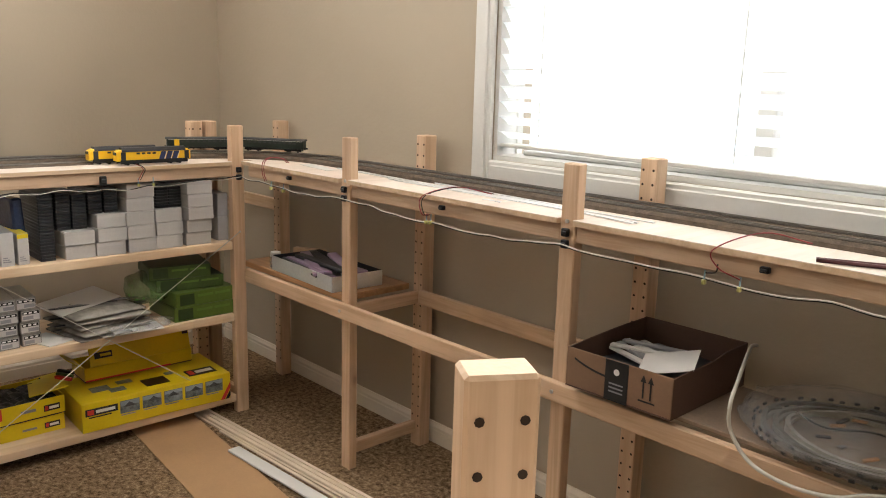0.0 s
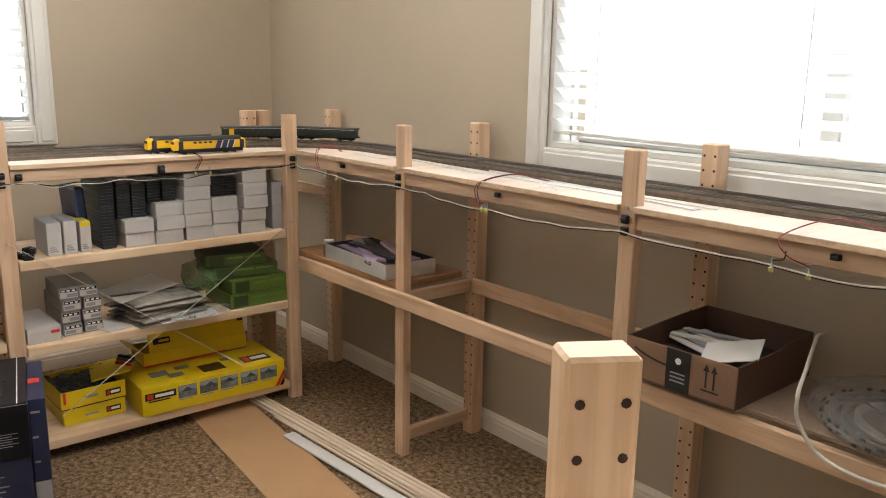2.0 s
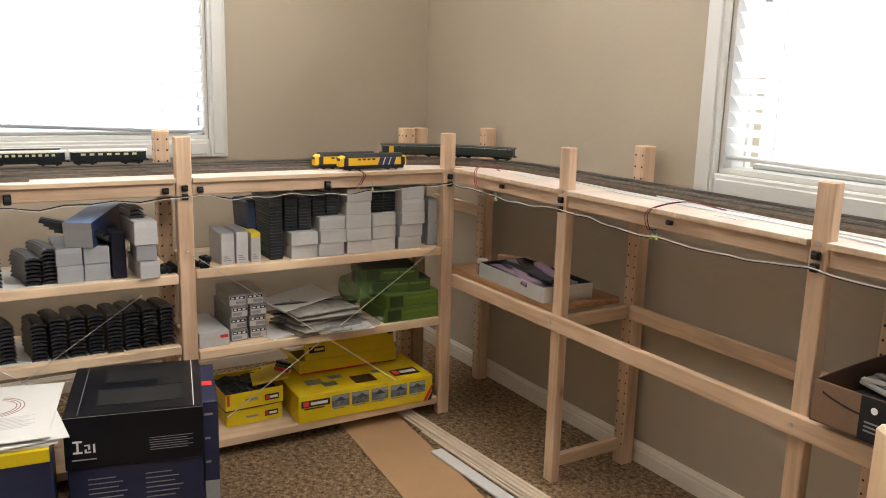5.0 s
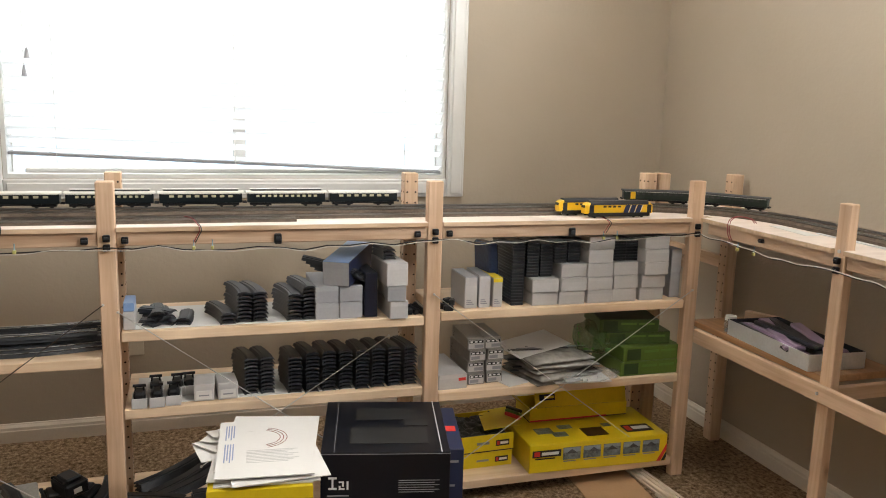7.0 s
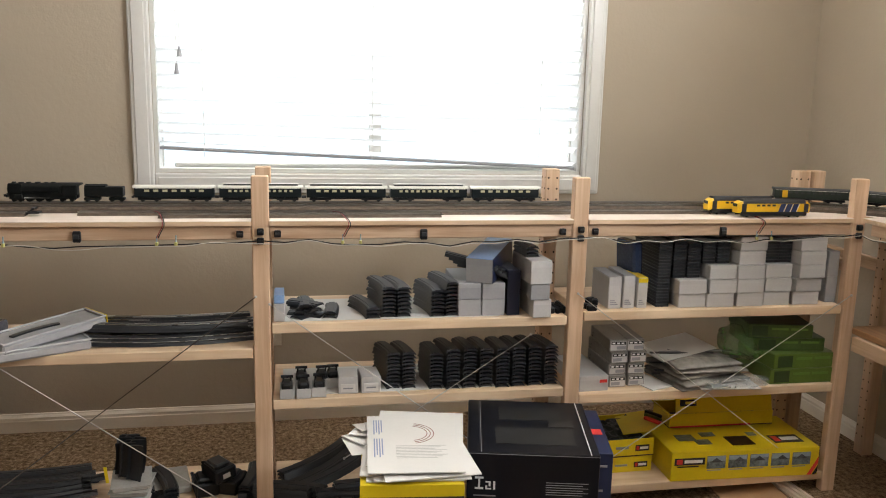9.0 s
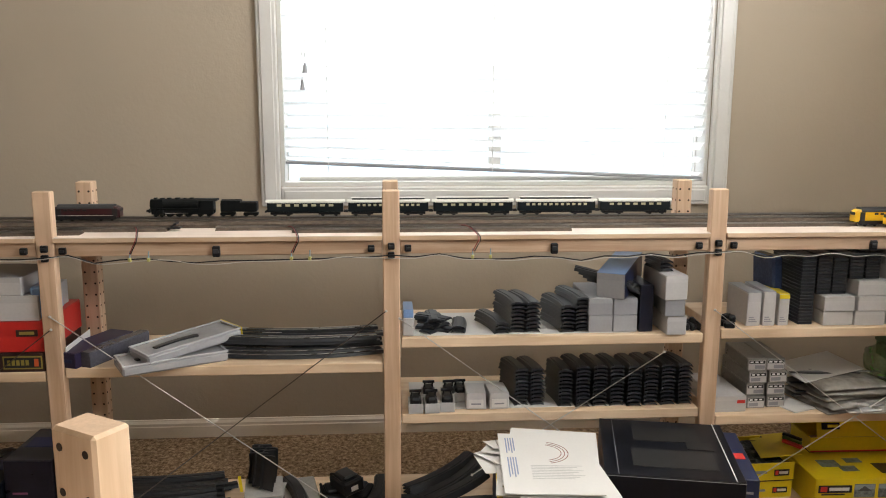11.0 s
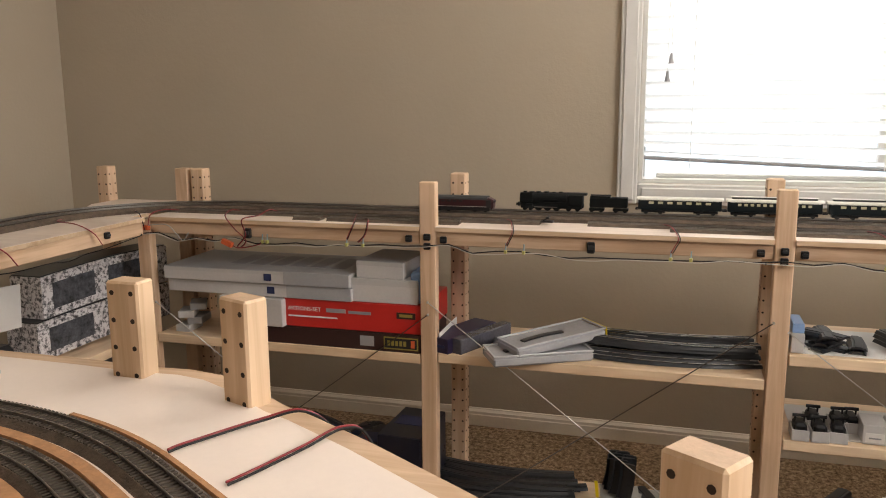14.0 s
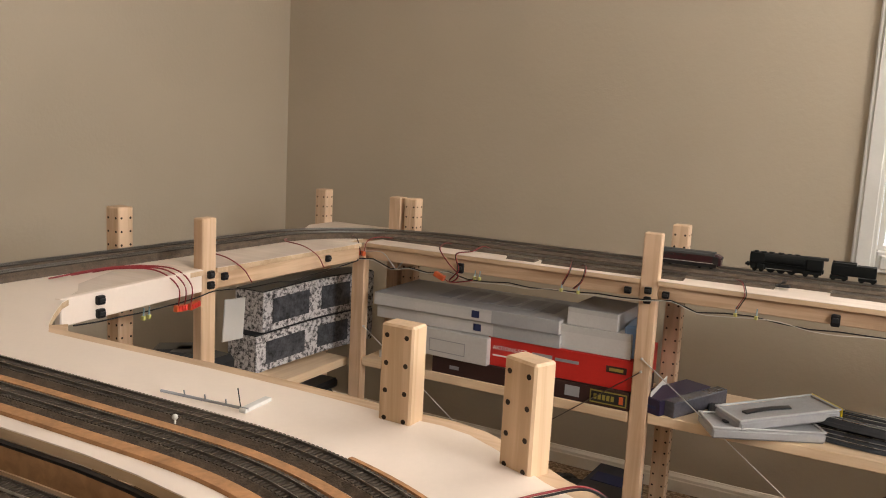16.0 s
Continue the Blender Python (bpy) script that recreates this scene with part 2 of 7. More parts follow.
LOCO_BLACK = plain("loco_black", (0.005, 0.006, 0.006), 0.55, vary=0.3, spec=0.2)
COACH_DARK = plain("coach_dark_blue", (0.006, 0.010, 0.012), 0.35, vary=0.2, spec=0.3)
COACH_GREEN = plain("coach_green", (0.016, 0.026, 0.020), 0.4, vary=0.2)
ROOF_CREAM = plain("coach_roof_cream", (0.62, 0.60, 0.54), 0.45, vary=0.08)
ROOF_GREY = plain("coach_roof_grey", (0.035, 0.037, 0.038), 0.5, vary=0.15)
PANE_WARM = plain("coach_window_cream", (0.50, 0.46, 0.30), 0.3, vary=0.15)
LOCO_RED = plain("railcar_dark_red", (0.035, 0.007, 0.010), 0.3, vary=0.2)
OLIVE = plain("olive_resin", (0.03, 0.035, 0.03), 0.5, vary=0.3)
FILM_HAZE = clear("hazy_film", (0.62, 0.63, 0.63), 0.22, 0.28)
CLAM = plain("grey_clamshell", (0.39, 0.39, 0.40), 0.22, vary=0.10, scale=14)
ROCK = plain("rock_print", (0.06, 0.064, 0.075), 0.45, vary=1.0, scale=55, fine=160)
PLATE = plain("outlet_plate", (0.62, 0.56, 0.45), 0.4, vary=0.03)

def outdoors(name, low):
    """Overcast sky with a bluer, dimmer far ground below the window's foot."""
    m, n, l, b = material(name)
    geo, sep, mr = n.new("ShaderNodeNewGeometry"), n.new("ShaderNodeSeparateXYZ"), n.new("ShaderNodeMapRange")
    l.new(geo.outputs["Position"], sep.inputs[0])
    mr.inputs["From Min"].default_value, mr.inputs["From Max"].default_value = 1.15, 2.1
    l.new(sep.outputs["Z"], mr.inputs[0])
    r = ramp_node(n, l, mr.outputs[0], [(0.0, (0.74, 0.88, 1.0)), (1.0, (0.97, 0.99, 1.0))])
    st = n.new("ShaderNodeMapRange")
    st.inputs["To Min"].default_value, st.inputs["To Max"].default_value = low, 8.0
    cube = n.new("ShaderNodeMath")
    cube.operation = "POWER"
    cube.inputs[1].default_value = 3.0
    l.new(mr.outputs[0], cube.inputs[0])
    l.new(cube.outputs[0], st.inputs[0])
    e = n.new("ShaderNodeEmission")
    l.new(r.outputs[0], e.inputs[0])
    l.new(st.outputs[0], e.inputs[1])
    l.new(e.outputs[0], n["Material Output"].inputs[0])
    return m


BRIGHT_SKY = outdoors("bright_overcast_sky", 1.75)
BRIGHT_SKY_N = outdoors("brighter_overcast_sky", 1.9)

# ---- building helpers ----


def thing(name, label, category, m=None, group="", kind=""):
    ob = new(name)
    ob.empty_display_size = 0.05
    ob.matrix_basis = m or Matrix()
    return tagged(ob, label, category, group, kind)


def mesh_of(name, bm, mats):
    me = bpy.data.meshes.new(name)
    bm.to_mesh(me)
    bm.free()
    for mt in mats if isinstance(mats, (list, tuple)) else [mats]:
        me.materials.append(mt)
    return me


def part(name, bm, mats, parent, label=""):
    ob = new(name, mesh_of(name, bm, mats))
    ob.parent = parent
    return tagged(ob, label)


def single(name, bm, mats, label, category="", group="", kind="", m=None):
    ob = new(name, mesh_of(name, bm, mats))
    ob.matrix_basis = m or Matrix()
    return tagged(ob, label, category, group, kind)


def add_box(bm, x0, x1, y0, y1, z0, z1, mat=0, bevel=0.0, m=None):
    vs = [bm.verts.new((x, y, z)) for z in (z0, z1) for x, y in ((x0, y0), (x1, y0), (x1, y1), (x0, y1))]
    fs = [bm.faces.new([vs[i] for i in f]) for f in ((3, 2, 1, 0), (4, 5, 6, 7), (0, 1, 5, 4), (1, 2, 6, 5), (2, 3, 7, 6), (3, 0, 4, 7))]
    for f in fs:
        f.material_index = mat
    if bevel:
        es = list({e for f in fs for e in f.edges})
        r = bmesh.ops.bevel(bm, geom=es, offset=bevel, segments=1, affect="EDGES", profile=0.5)
        vs = list({v for f in r["faces"] for v in f.verts} | {v for v in vs if v.is_valid})
        for f in r["faces"]:
            f.material_index = mat
    if m is not None:
        for v in vs:
            v.co = m @ v.co
    return bm


def box(x0, x1, y0, y1, z0, z1, bevel=0.0, m=None):
    return add_box(bmesh.new(), x0, x1, y0, y1, z0, z1, 0, bevel, m)


def add_tube(bm, pts, radius, sides=6, mat=0, closed_ends=True):
    """A tube along points."""
    pts = [Vector(p) for p in pts]
    rings, up = [], Vector((0, 0, 1))
    for i, p in enumerate(pts):
        d = (pts[min(i + 1, len(pts) - 1)] - pts[max(i - 1, 0)]).normalized()
        a = d.cross(up if abs(d.z) < 0.95 else Vector((1, 0, 0))).normalized()
        b = a.cross(d).normalized()
        rings.append([bm.verts.new(p + radius * (math.cos(t) * a + math.sin(t) * b)) for t in [2 * math.pi * k / sides for k in range(sides)]])
    for r, s in zip(rings, rings[1:]):
        for k in range(sides):
            f = bm.faces.new((r[k], r[(k + 1) % sides], s[(k + 1) % sides], s[k]))
            f.smooth, f.material_index = True, mat
    if closed_ends:
        for r in (rings[0], rings[-1][::-1]):
            bm.faces.new(r).material_index = mat
    return bm


def tube(pts, radius, sides=6):
    return add_tube(bmesh.new(), pts, radius, sides)


def spline(pts, steps=6):
    """Catmull-Rom points through pts."""
    p = [Vector(q) for q in pts]
    p = [2 * p[0] - p[1], *p, 2 * p[-1] - p[-2]]
    out = []
    for i in range(1, len(p) - 2):
        for k in range(steps):
            t = k / steps
            out.append(0.5 * (2 * p[i] + (p[i + 1] - p[i - 1]) * t + (2 * p[i - 1] - 5 * p[i] + 4 * p[i + 1] - p[i + 2]) * t * t + (3 * p[i] - p[i - 1] - 3 * p[i + 1] + p[i + 2]) * t ** 3))
    return out + [p[-2]]


def add_prism(bm, outline, z0, z1, mat=0):
    """An upright prism over a plan outline, given counter-clockwise."""
    lo, hi = [bm.verts.new((x, y, z0)) for x, y in outline], [bm.verts.new((x, y, z1)) for x, y in outline]
    fs = [bm.faces.new(lo[::-1]), bm.faces.new(hi)]
    for i in range(len(lo)):
        j = (i + 1) % len(lo)
        fs.append(bm.faces.new((lo[i], lo[j], hi[j], hi[i])))
    for f in fs:
        f.material_index = mat
    return bm


def add_disc(bm, c, normal, radius, mat=0, sides=12, depth=0.0015):
    """A short cylinder whose face looks along normal."""
    nrm = Vector(normal).normalized()
    a = nrm.orthogonal().normalized()
    b = nrm.cross(a)
    c = Vector(c)
    ring = [c + radius * (math.cos(t) * a + math.sin(t) * b) for t in [2 * math.pi * k / sides for k in range(sides)]]
    top, low = [bm.verts.new(p + depth * nrm) for p in ring], [bm.verts.new(p) for p in ring]
    bm.faces.new(top).material_index = mat
    for k in range(sides):
        bm.faces.new((low[k], low[(k + 1) % sides], top[(k + 1) % sides], top[k])).material_index = mat
    return bm


def text_bm(body, size, m):
    """Flat lettering in the built-in font, as a mesh."""
    cu = bpy.data.curves.new("letters", "FONT")
    cu.body, cu.size, cu.extrude, cu.resolution_u = body, size, 0.0002, 2
    ob = bpy.data.objects.new("letters", cu)
    me = ob.to_mesh()
    bm = bmesh.new()
    bm.from_mesh(me)
    ob.to_mesh_clear()
    bpy.data.objects.remove(ob)
    bpy.data.curves.remove(cu)
    bmesh.ops.transform(bm, matrix=m, verts=bm.verts)
    return bm


# ---- the room ----
room_bm = box(XW - 0.3, XE + 0.3, YC - 0.3, YW + 0.3, -0.12, 0.0)
single("floor", room_bm, CARPET, "speckled brown loop-pile carpet floor", "floor", kind="structure")
single("ceiling", box(XW - 0.3, XE + 0.3, YC - 0.3, YW + 0.3, CEIL, CEIL + 0.12), CEILING, "plain off-white painted ceiling", "ceiling", kind="structure")


def wall(name, along, at, out, lo, hi, holes, label):
    """A wall 0.15 thick: along 'x' or 'y', its room face at 'at', growing to the side 'out'. holes: (lo, hi, z0, z1)."""
    bm = bmesh.new()
    a0, a1 = sorted((at, at + 0.15 * out))

    def piece(u0, u1, z0, z1):
        if u1 - u0 > 1e-4 and z1 - z0 > 1e-4:
            add_box(bm, *((u0, u1, a0, a1) if along == "x" else (a0, a1, u0, u1)), z0, z1)

    u = lo
    for h0, h1, z0, z1 in sorted(holes):
        piece(u, h0, 0, CEIL)
        piece(h0, h1, 0, z0)
        piece(h0, h1, z1, CEIL)
        u = h1
    piece(u, hi, 0, CEIL)
    return single(name, bm, WALL, label, "wall", kind="structure")


W2 = (-0.435, 1.048, 0.890, 2.05)
W1 = (-1.270, 0.180, 0.904, 2.05)
wall("wall_west", "y", XW, -1, YC - 0.15, YW + 0.15, [W2], "beige painted wall with light orange-peel texture")
wall("wall_north", "x", YW, 1, XW, XE, [W1], "beige painted wall with light orange-peel texture")
wall("wall_south", "x", YC, -1, XW, XE, [], "beige painted wall with light orange-peel texture")
wall("wall_east", "y", XE, 1, YC - 0.15, YW + 0.15, [], "beige painted wall with light orange-peel texture")


def baseboard(name, m, length):
    """Moulded skirting: local x along the wall, y into the room."""
    prof = [(0.0, 0.0), (0.013, 0.0), (0.013, 0.040), (0.011, 0.043), (0.011, 0.052), (0.006, 0.060), (0.004, 0.065), (0.0, 0.065)]
    bm = bmesh.new()
    rings = [[bm.verts.new((x, y, z)) for y, z in prof] for x in (0, length)]
    for i in range(len(prof)):
        j = (i + 1) % len(prof)
        bm.faces.new((rings[0][i], rings[1][i], rings[1][j], rings[0][j]))
    bm.faces.new(rings[0][::-1])
    bm.faces.new(rings[1])
    bmesh.ops.recalc_face_normals(bm, faces=bm.faces)
    single(name, bm, BASE_PAINT, "cream-white moulded wooden baseboard along the wall", "baseboard", kind="structure", m=m)


baseboard("baseboard_west", pose(XW, YW, 0, 0, 0, -90), YW - YC)
baseboard("baseboard_north", pose(XE, YW, 0, 0, 0, 180), XE - XW - 0.013)
baseboard("baseboard_south", pose(XW + 0.013, YC, 0, 0, 0, 0), XE - XW - 0.013)
baseboard("baseboard_east", pose(XE, YC + 0.013, 0, 0, 0, 90), YW - YC - 0.026)


def window(name, m, width, height, label, rail_mat, tilt, sag, cords=((0.090, 0.395), (0.080, 0.340))):
    """A window in local axes: x along the wall, y towards outdoors, z up from the opening's foot; the room face of the wall is y = 0."""
    w = thing(name, label, "window", m, kind="structure")
    c = 0.066
    for nm, b in (("casing", (-c, 0.0, -0.02, -0.0005, -c, height + c)), ("casing", (width, width + c, -0.02, -0.0005, -c, height + c)),
                  ("casing", (0.0, width, -0.02, -0.0005, -c, 0.0)), ("casing", (0.0, width, -0.02, -0.0005, height, height + c))):
        bm = box(*b, 0.004)
        add_box(bm, b[0] + 0.012, b[1] - 0.012, -0.026, -0.019, b[4] + 0.012, b[5] - 0.012, 0, 0.003)
        part(nm, bm, TRIM, w)
    for b in ((0.001, 0.014, 0.0, 0.10, 0.0, height), (width - 0.014, width - 0.001, 0.0, 0.10, 0.0, height), (0.014, width - 0.014, 0.0, 0.10, 0.001, 0.014), (0.014, width - 0.014, 0.0, 0.10, height - 0.014, height - 0.001)):
        part("jamb", box(*b), TRIM, w)
    for b in ((0.014, 0.018, 0.075, 0.10, 0.014, height - 0.014), (width - 0.018, width - 0.014, 0.075, 0.10, 0.014, height - 0.014), (0.055, width - 0.055, 0.06, 0.10, 0.014, 0.028),
              (0.055, width - 0.055, 0.06, 0.10, height - 0.055, height - 0.014), (width / 2 - 0.022, width / 2 + 0.022, 0.085, 0.12, 0.055, height - 0.055)):
        part("sash_frame", box(*b, 0.003), TRIM, w)
    blind = thing("venetian_blind", "white horizontal slat blind, lowered, one slat drooping", "window blind", m)
    part("headrail", box(0.018, width - 0.018, 0.004, 0.05, height - 0.055, height - 0.016, 0.002), TRIM, blind)
    pitch = 0.0405
    bm0 = bmesh.new()
    rows = [[bm0.verts.new((x, -0.025 + 0.01 * k, 0.0025 * (1 - (k / 2.5 - 1) ** 2))) for k in range(6)] for x in (0, width - 0.029)]
    for k in range(5):
        bm0.faces.new((rows[0][k], rows[1][k], rows[1][k + 1], rows[0][k + 1])).smooth = True
    slat_mesh = mesh_of("slat", bm0, SLAT)
    z, k = 0.062, 0
    while z < height - 0.07:
        s = new("slat", slat_mesh)
        s.parent = blind
        lean = tilt + random.uniform(-3, 3) + (30, 24, 18, 10, 5)[k] if k < 5 else tilt + random.uniform(-3, 3)
        s.matrix_basis = pose(0.0145, 0.020, z + abs(math.sin(radians(sag))) * width * 0.6 * max(0, 1 - k / 3), lean, random.uniform(-0.1, 0.1) + sag * max(0.0, 1 - k / 3), 0)
        z += pitch
        k += 1
    rail = box(0, width - 0.032, -0.022, 0.022, -0.005, 0.005, 0.002)
    r = part("bottom_rail", rail, rail_mat, blind, "pale bottom rail")
    r.matrix_basis = pose(0.016, 0.028, 0.034 + (0.012 if sag > 1 else 0.0) + 0.6 * width * math.sin(radians(sag)), 0, sag, 0)
    for u in (0.16, width / 2 - 0.02, width - 0.16):
        part("ladder_cord", tube([(u, -0.0005, 0.05), (u, 0.0, height - 0.06)], 0.0012, 5), TRIM, blind)
    for u, zz in cords:
        part("pull_cord", tube([(u, -0.004, zz + 0.02), (u + 0.003, -0.004, height - 0.06)], 0.001, 5), TRIM, blind)
        bm = bmesh.new()
        bmesh.ops.create_cone(bm, cap_ends=True, segments=8, radius1=0.009, radius2=0.003, depth=0.034, matrix=Matrix.Translation((u, -0.004, zz)))
        part("tassel", bm, GREY_CARD, blind, "grey plastic cord tassel")
    return w


for nm, b in (("backdrop_west", (XW - 1.6, XW - 1.59, -3.0, 3.6, -0.5, 4.5)), ("backdrop_north", (-3.2, 2.4, YW + 1.59, YW + 1.6, -0.5, 4.5))):
    single(nm, box(*b), BRIGHT_SKY_N if nm == "backdrop_north" else BRIGHT_SKY, "bright overcast sky outside the window", "backdrop", kind="structure")
window("window_1", pose(XW, W2[0], W2[2], 0, 0, 90), W2[1] - W2[0], W2[3] - W2[2], "white-cased window with closed white blinds, bright outside", GREY_CARD, -51, 2.3)
window("window_2", pose(W1[0], YW, W1[2], 0, 0, 0), W1[1] - W1[0], W1[3] - W1[2], "white-cased window with white blinds, bright outside", TRIM, -52, 0.5, ((0.115, 0.475), (0.108, 0.440)))

# ---- bench frames ----
TOP = 0.957      # tops of the posts
DECK = 0.845     # upper face of the decks
XF = -2.055      # aisle face of the west row's front posts
YF = 1.634       # aisle face of the north row's front posts
YCF = -1.730     # aisle face of the south row's front posts
XR = -2.310      # aisle face of the west row's rear posts
YR = 1.893       # aisle face of the north row's rear posts
YCR = -1.9985    # aisle face of the south row's rear posts


def bench(label):
    return thing("train_bench", label, "bench")


WEST = bench("long pine shelving bench with model railway deck on top")
NORTH = bench("pine bench with model railway deck under the window")
SOUTH = bench("pine bench with model railway deck along the wall")
LOOP = bench("narrow curved pine bench with white-topped railway deck")


def post(bench_ob, sx, sy, m, holes, label, top=TOP, pitch=0.032, first=0.026):
    """A pine upright with pairs of shelf-pin holes on the faces named in holes: '+x', '-x', '+y', '-y'."""
    bm = box(-sx / 2, sx / 2, -sy / 2, sy / 2, 0, top, 0.0025)
    bm.normal_update()
    for f in bm.faces:
        f.material_index = 1 if f.normal.z > 0.9 else 0
    t = part("post", bm, [NEAR_PINE if bench_ob is LOOP else PINE_POST, END_GRAIN], bench_ob, label)
    t.matrix_basis = m
    if holes:
        bm = bmesh.new()
        r = 0.0030
        for face in holes:
            sg = 1 if face[0] == "+" else -1
            for k in range(int((top - 0.06) / pitch)):
                z = top - first - pitch * k
                for s in (-0.3, 0.3):
                    if face[1] == "x":
                        add_disc(bm, (sg * (sx / 2 - 0.0008), s * sy, z), (sg, 0, 0), r, 0, 8, 0.0012)
                    else:
                        add_disc(bm, (s * sx, sg * (sy / 2 - 0.0008), z), (0, sg, 0), r, 0, 8, 0.0012)
        tagged(part("pin_hole_pattern", bm, HOLE, t), kind="stuff")
    return t


PW, PD = 0.043, 0.028        # face width of the posts, and depth of the front ones
BY = (-1.752, -0.9105, -0.069, 0.7725, 1.614)           # middles of the west row's posts
FRONT, REAR = "knotty pine front post", "drilled pine rear post"
for i, y in enumerate(BY):
    post(WEST, PD, PW, pose(XF - PD / 2, y, 0), [], FRONT, 0.832 if i == 0 else TOP)
    post(WEST, PW, PW, pose(XR - PW / 2, y + (0.016, 0.010, 0, 0, -0.012)[i], 0), ["+x", "-y", "+y"], REAR)
for y in (BY[0] - 0.0405, BY[4] + 0.0405):
    post(WEST, PW, PW, pose(XR - PW / 2, y, 0), [], "plain pine rear post")
for x in (-1.503, -0.739, 0.09):
    post(NORTH, 0.039, PD, pose(x + 0.0015, YF + PD / 2, 0), [], FRONT)
for x in (-2.2885, -1.4925, -0.7265, 0.09):
    post(NORTH, PW, PW, pose(x, YR + PW / 2, 0), ["-y", "-x"], REAR)
post(SOUTH, PW, PD, pose(-1.437, YCF - PD / 2, 0), [], FRONT)
for x, y in ((-2.360, -2.105), (-1.441, YCR - PW / 2)):
    post(SOUTH, PW, PW, pose(x, y, 0), ["+y", "+x"], REAR)
for x, y, a, first in ((-0.008, 0.656, -32, 0.026), (-0.281, 0.205, -32, 0.012), (-0.574, -0.280, -33, 0.0135), (-0.842, -0.730, -21, 0.014), (-0.885, -0.900, -2, 0.013)):
    post(LOOP, 0.030, PW, pose(x, y, 0, 0, 0, a), ["+x"], "pale pine post with paired shelf holes", TOP, 0.032, first)


def beam(bench_ob, name, mat, b, label="", bevel=0.002):
    return part(name, box(*b, bevel), mat, bench_ob, label)


# rails under the decks and between posts
for y0, y1 in zip(BY, BY[1:]):
    beam(WEST, "deck_rail", RAIL_SHADE_Y, (XF - 0.022, XF - 0.004, y0 + PW / 2 + 0.001, y1 - PW / 2 - 0.001, 0.797, 0.8325))
    beam(WEST, "deck_rail", RAIL_SHADE_Y, (XR - 0.043, XR - 0.025, y0 + PW / 2 + 0.001, y1 - PW / 2 - 0.001, 0.797, 0.8325))
for i, y in enumerate(BY):
    for z in (0.06, 0.70) if i == 4 else (0.03,):
        beam(WEST, "rung", PINE_X, (XR + 0.0005, XF - PD - 0.0005, y - 0.010, y + 0.010, z - 0.018, z + 0.018))
for x0, x1 in ((-2.034, -1.523), (-1.483, -0.759), (-0.719, 0.068)):
    beam(NORTH, "deck_rail", RAIL_SHADE_X, (x0 + 0.001, x1 - 0.001, YF + 0.004, YF + 0.022, 0.797, 0.8325))
for x in (-1.498, -0.733, 0.09):
    for z in (0.062, 0.475):
        beam(NORTH, "rung", PINE_Y, (x - 0.010, x + 0.010, YF + PD + 0.0005, YR - 0.0005, z - 0.018, z + 0.018))
beam(NORTH, "front_rail", PINE_X, (-2.03, 0.20, YF - 0.019, YF - 0.0005, 0.456, 0.499), "long pine rail")
beam(NORTH, "back_rail", PINE_X, (-1.47, 0.20, YR - 0.016, YR - 0.0005, 0.460, 0.503), "long pine rail")
for x in (-1.503, -0.739):
    bm = bmesh.new()
    add_disc(bm, (x, YF - 0.019, 0.478), (0, -1, 0), 0.0045, 0, 10, 0.0025)
    part("bolt", bm, STEEL, NORTH)
beam(NORTH, "back_rail", PINE_X, (-2.66, -2.312, 1.90, 1.92, 0.628, 0.670), "short pine rail at the corner")

# decks
def deck(bench_ob, name, outline, label="", top=WHITE_BOARD, thick=0.012):
    bm = add_prism(bmesh.new(), outline, DECK - thick, DECK - 0.0015, 1)
    add_prism(bm, outline, DECK - 0.0015, DECK, 0)
    return part(name, bm, [top, PLY_EDGE], bench_ob, label)


for y0, y1 in zip(BY, BY[1:]):
    a, b = y0 + PW / 2 + 0.001, y1 - PW / 2 - 0.001
    deck(WEST, "deck_panel", [(XR + 0.002, a), (XF + 0.006, a), (XF + 0.006, b), (XR + 0.002, b)], "", PLY)
deck(WEST, "deck_strip", [(XR + 0.002, BY[4] - PW / 2), (XF - PD - 0.001, BY[4] - PW / 2), (XF - PD - 0.001, 1.6665), (XR + 0.002, 1.6665)], "", PLY)
for y in BY[1:-1]:
    deck(WEST, "deck_strip", [(XR + 0.002, y - PW / 2), (XF - PD - 0.001, y - PW / 2), (XF - PD - 0.001, y + PW / 2), (XR + 0.002, y + PW / 2)], "", PLY)
deck(WEST, "deck_rear", [(-2.395, -1.76), (XR - 0.0435, -1.76), (XR - 0.0435, 1.6665), (-2.395, 1.6665)], "", PLY)
NF, NB = YF - 0.008, YR - 0.001
deck(NORTH, "deck_panel", [(-2.395, 1.6675), (-2.054, 1.6675), (-2.054, NF), (-1.5235, NF), (-1.5235, NB), (-2.395, NB)], "", PLY)
deck(NORTH, "deck_panel", [(-1.4825, NF), (-0.7595, NF), (-0.7595, NB), (-1.4825, NB)], "", PLY)
deck(NORTH, "deck_panel", [(-0.7185, NF), (0.5, NF), (0.5, NB), (-0.7185, NB)], "", PLY)
# added unseen strip that keeps light off the wall below the deck
deck(NORTH, "deck_rear", [(-2.395, YR + 0.044), (0.5, YR + 0.044), (0.5, YW - 0.003), (-2.395, YW - 0.003)], "", PLY)
for x in (-1.503, -0.739):
    deck(NORTH, "deck_strip", [(x - 0.0205, YF + PD + 0.001), (x + 0.0205, YF + PD + 0.001), (x + 0.0205, NB), (x - 0.0205, NB)], "", PLY)
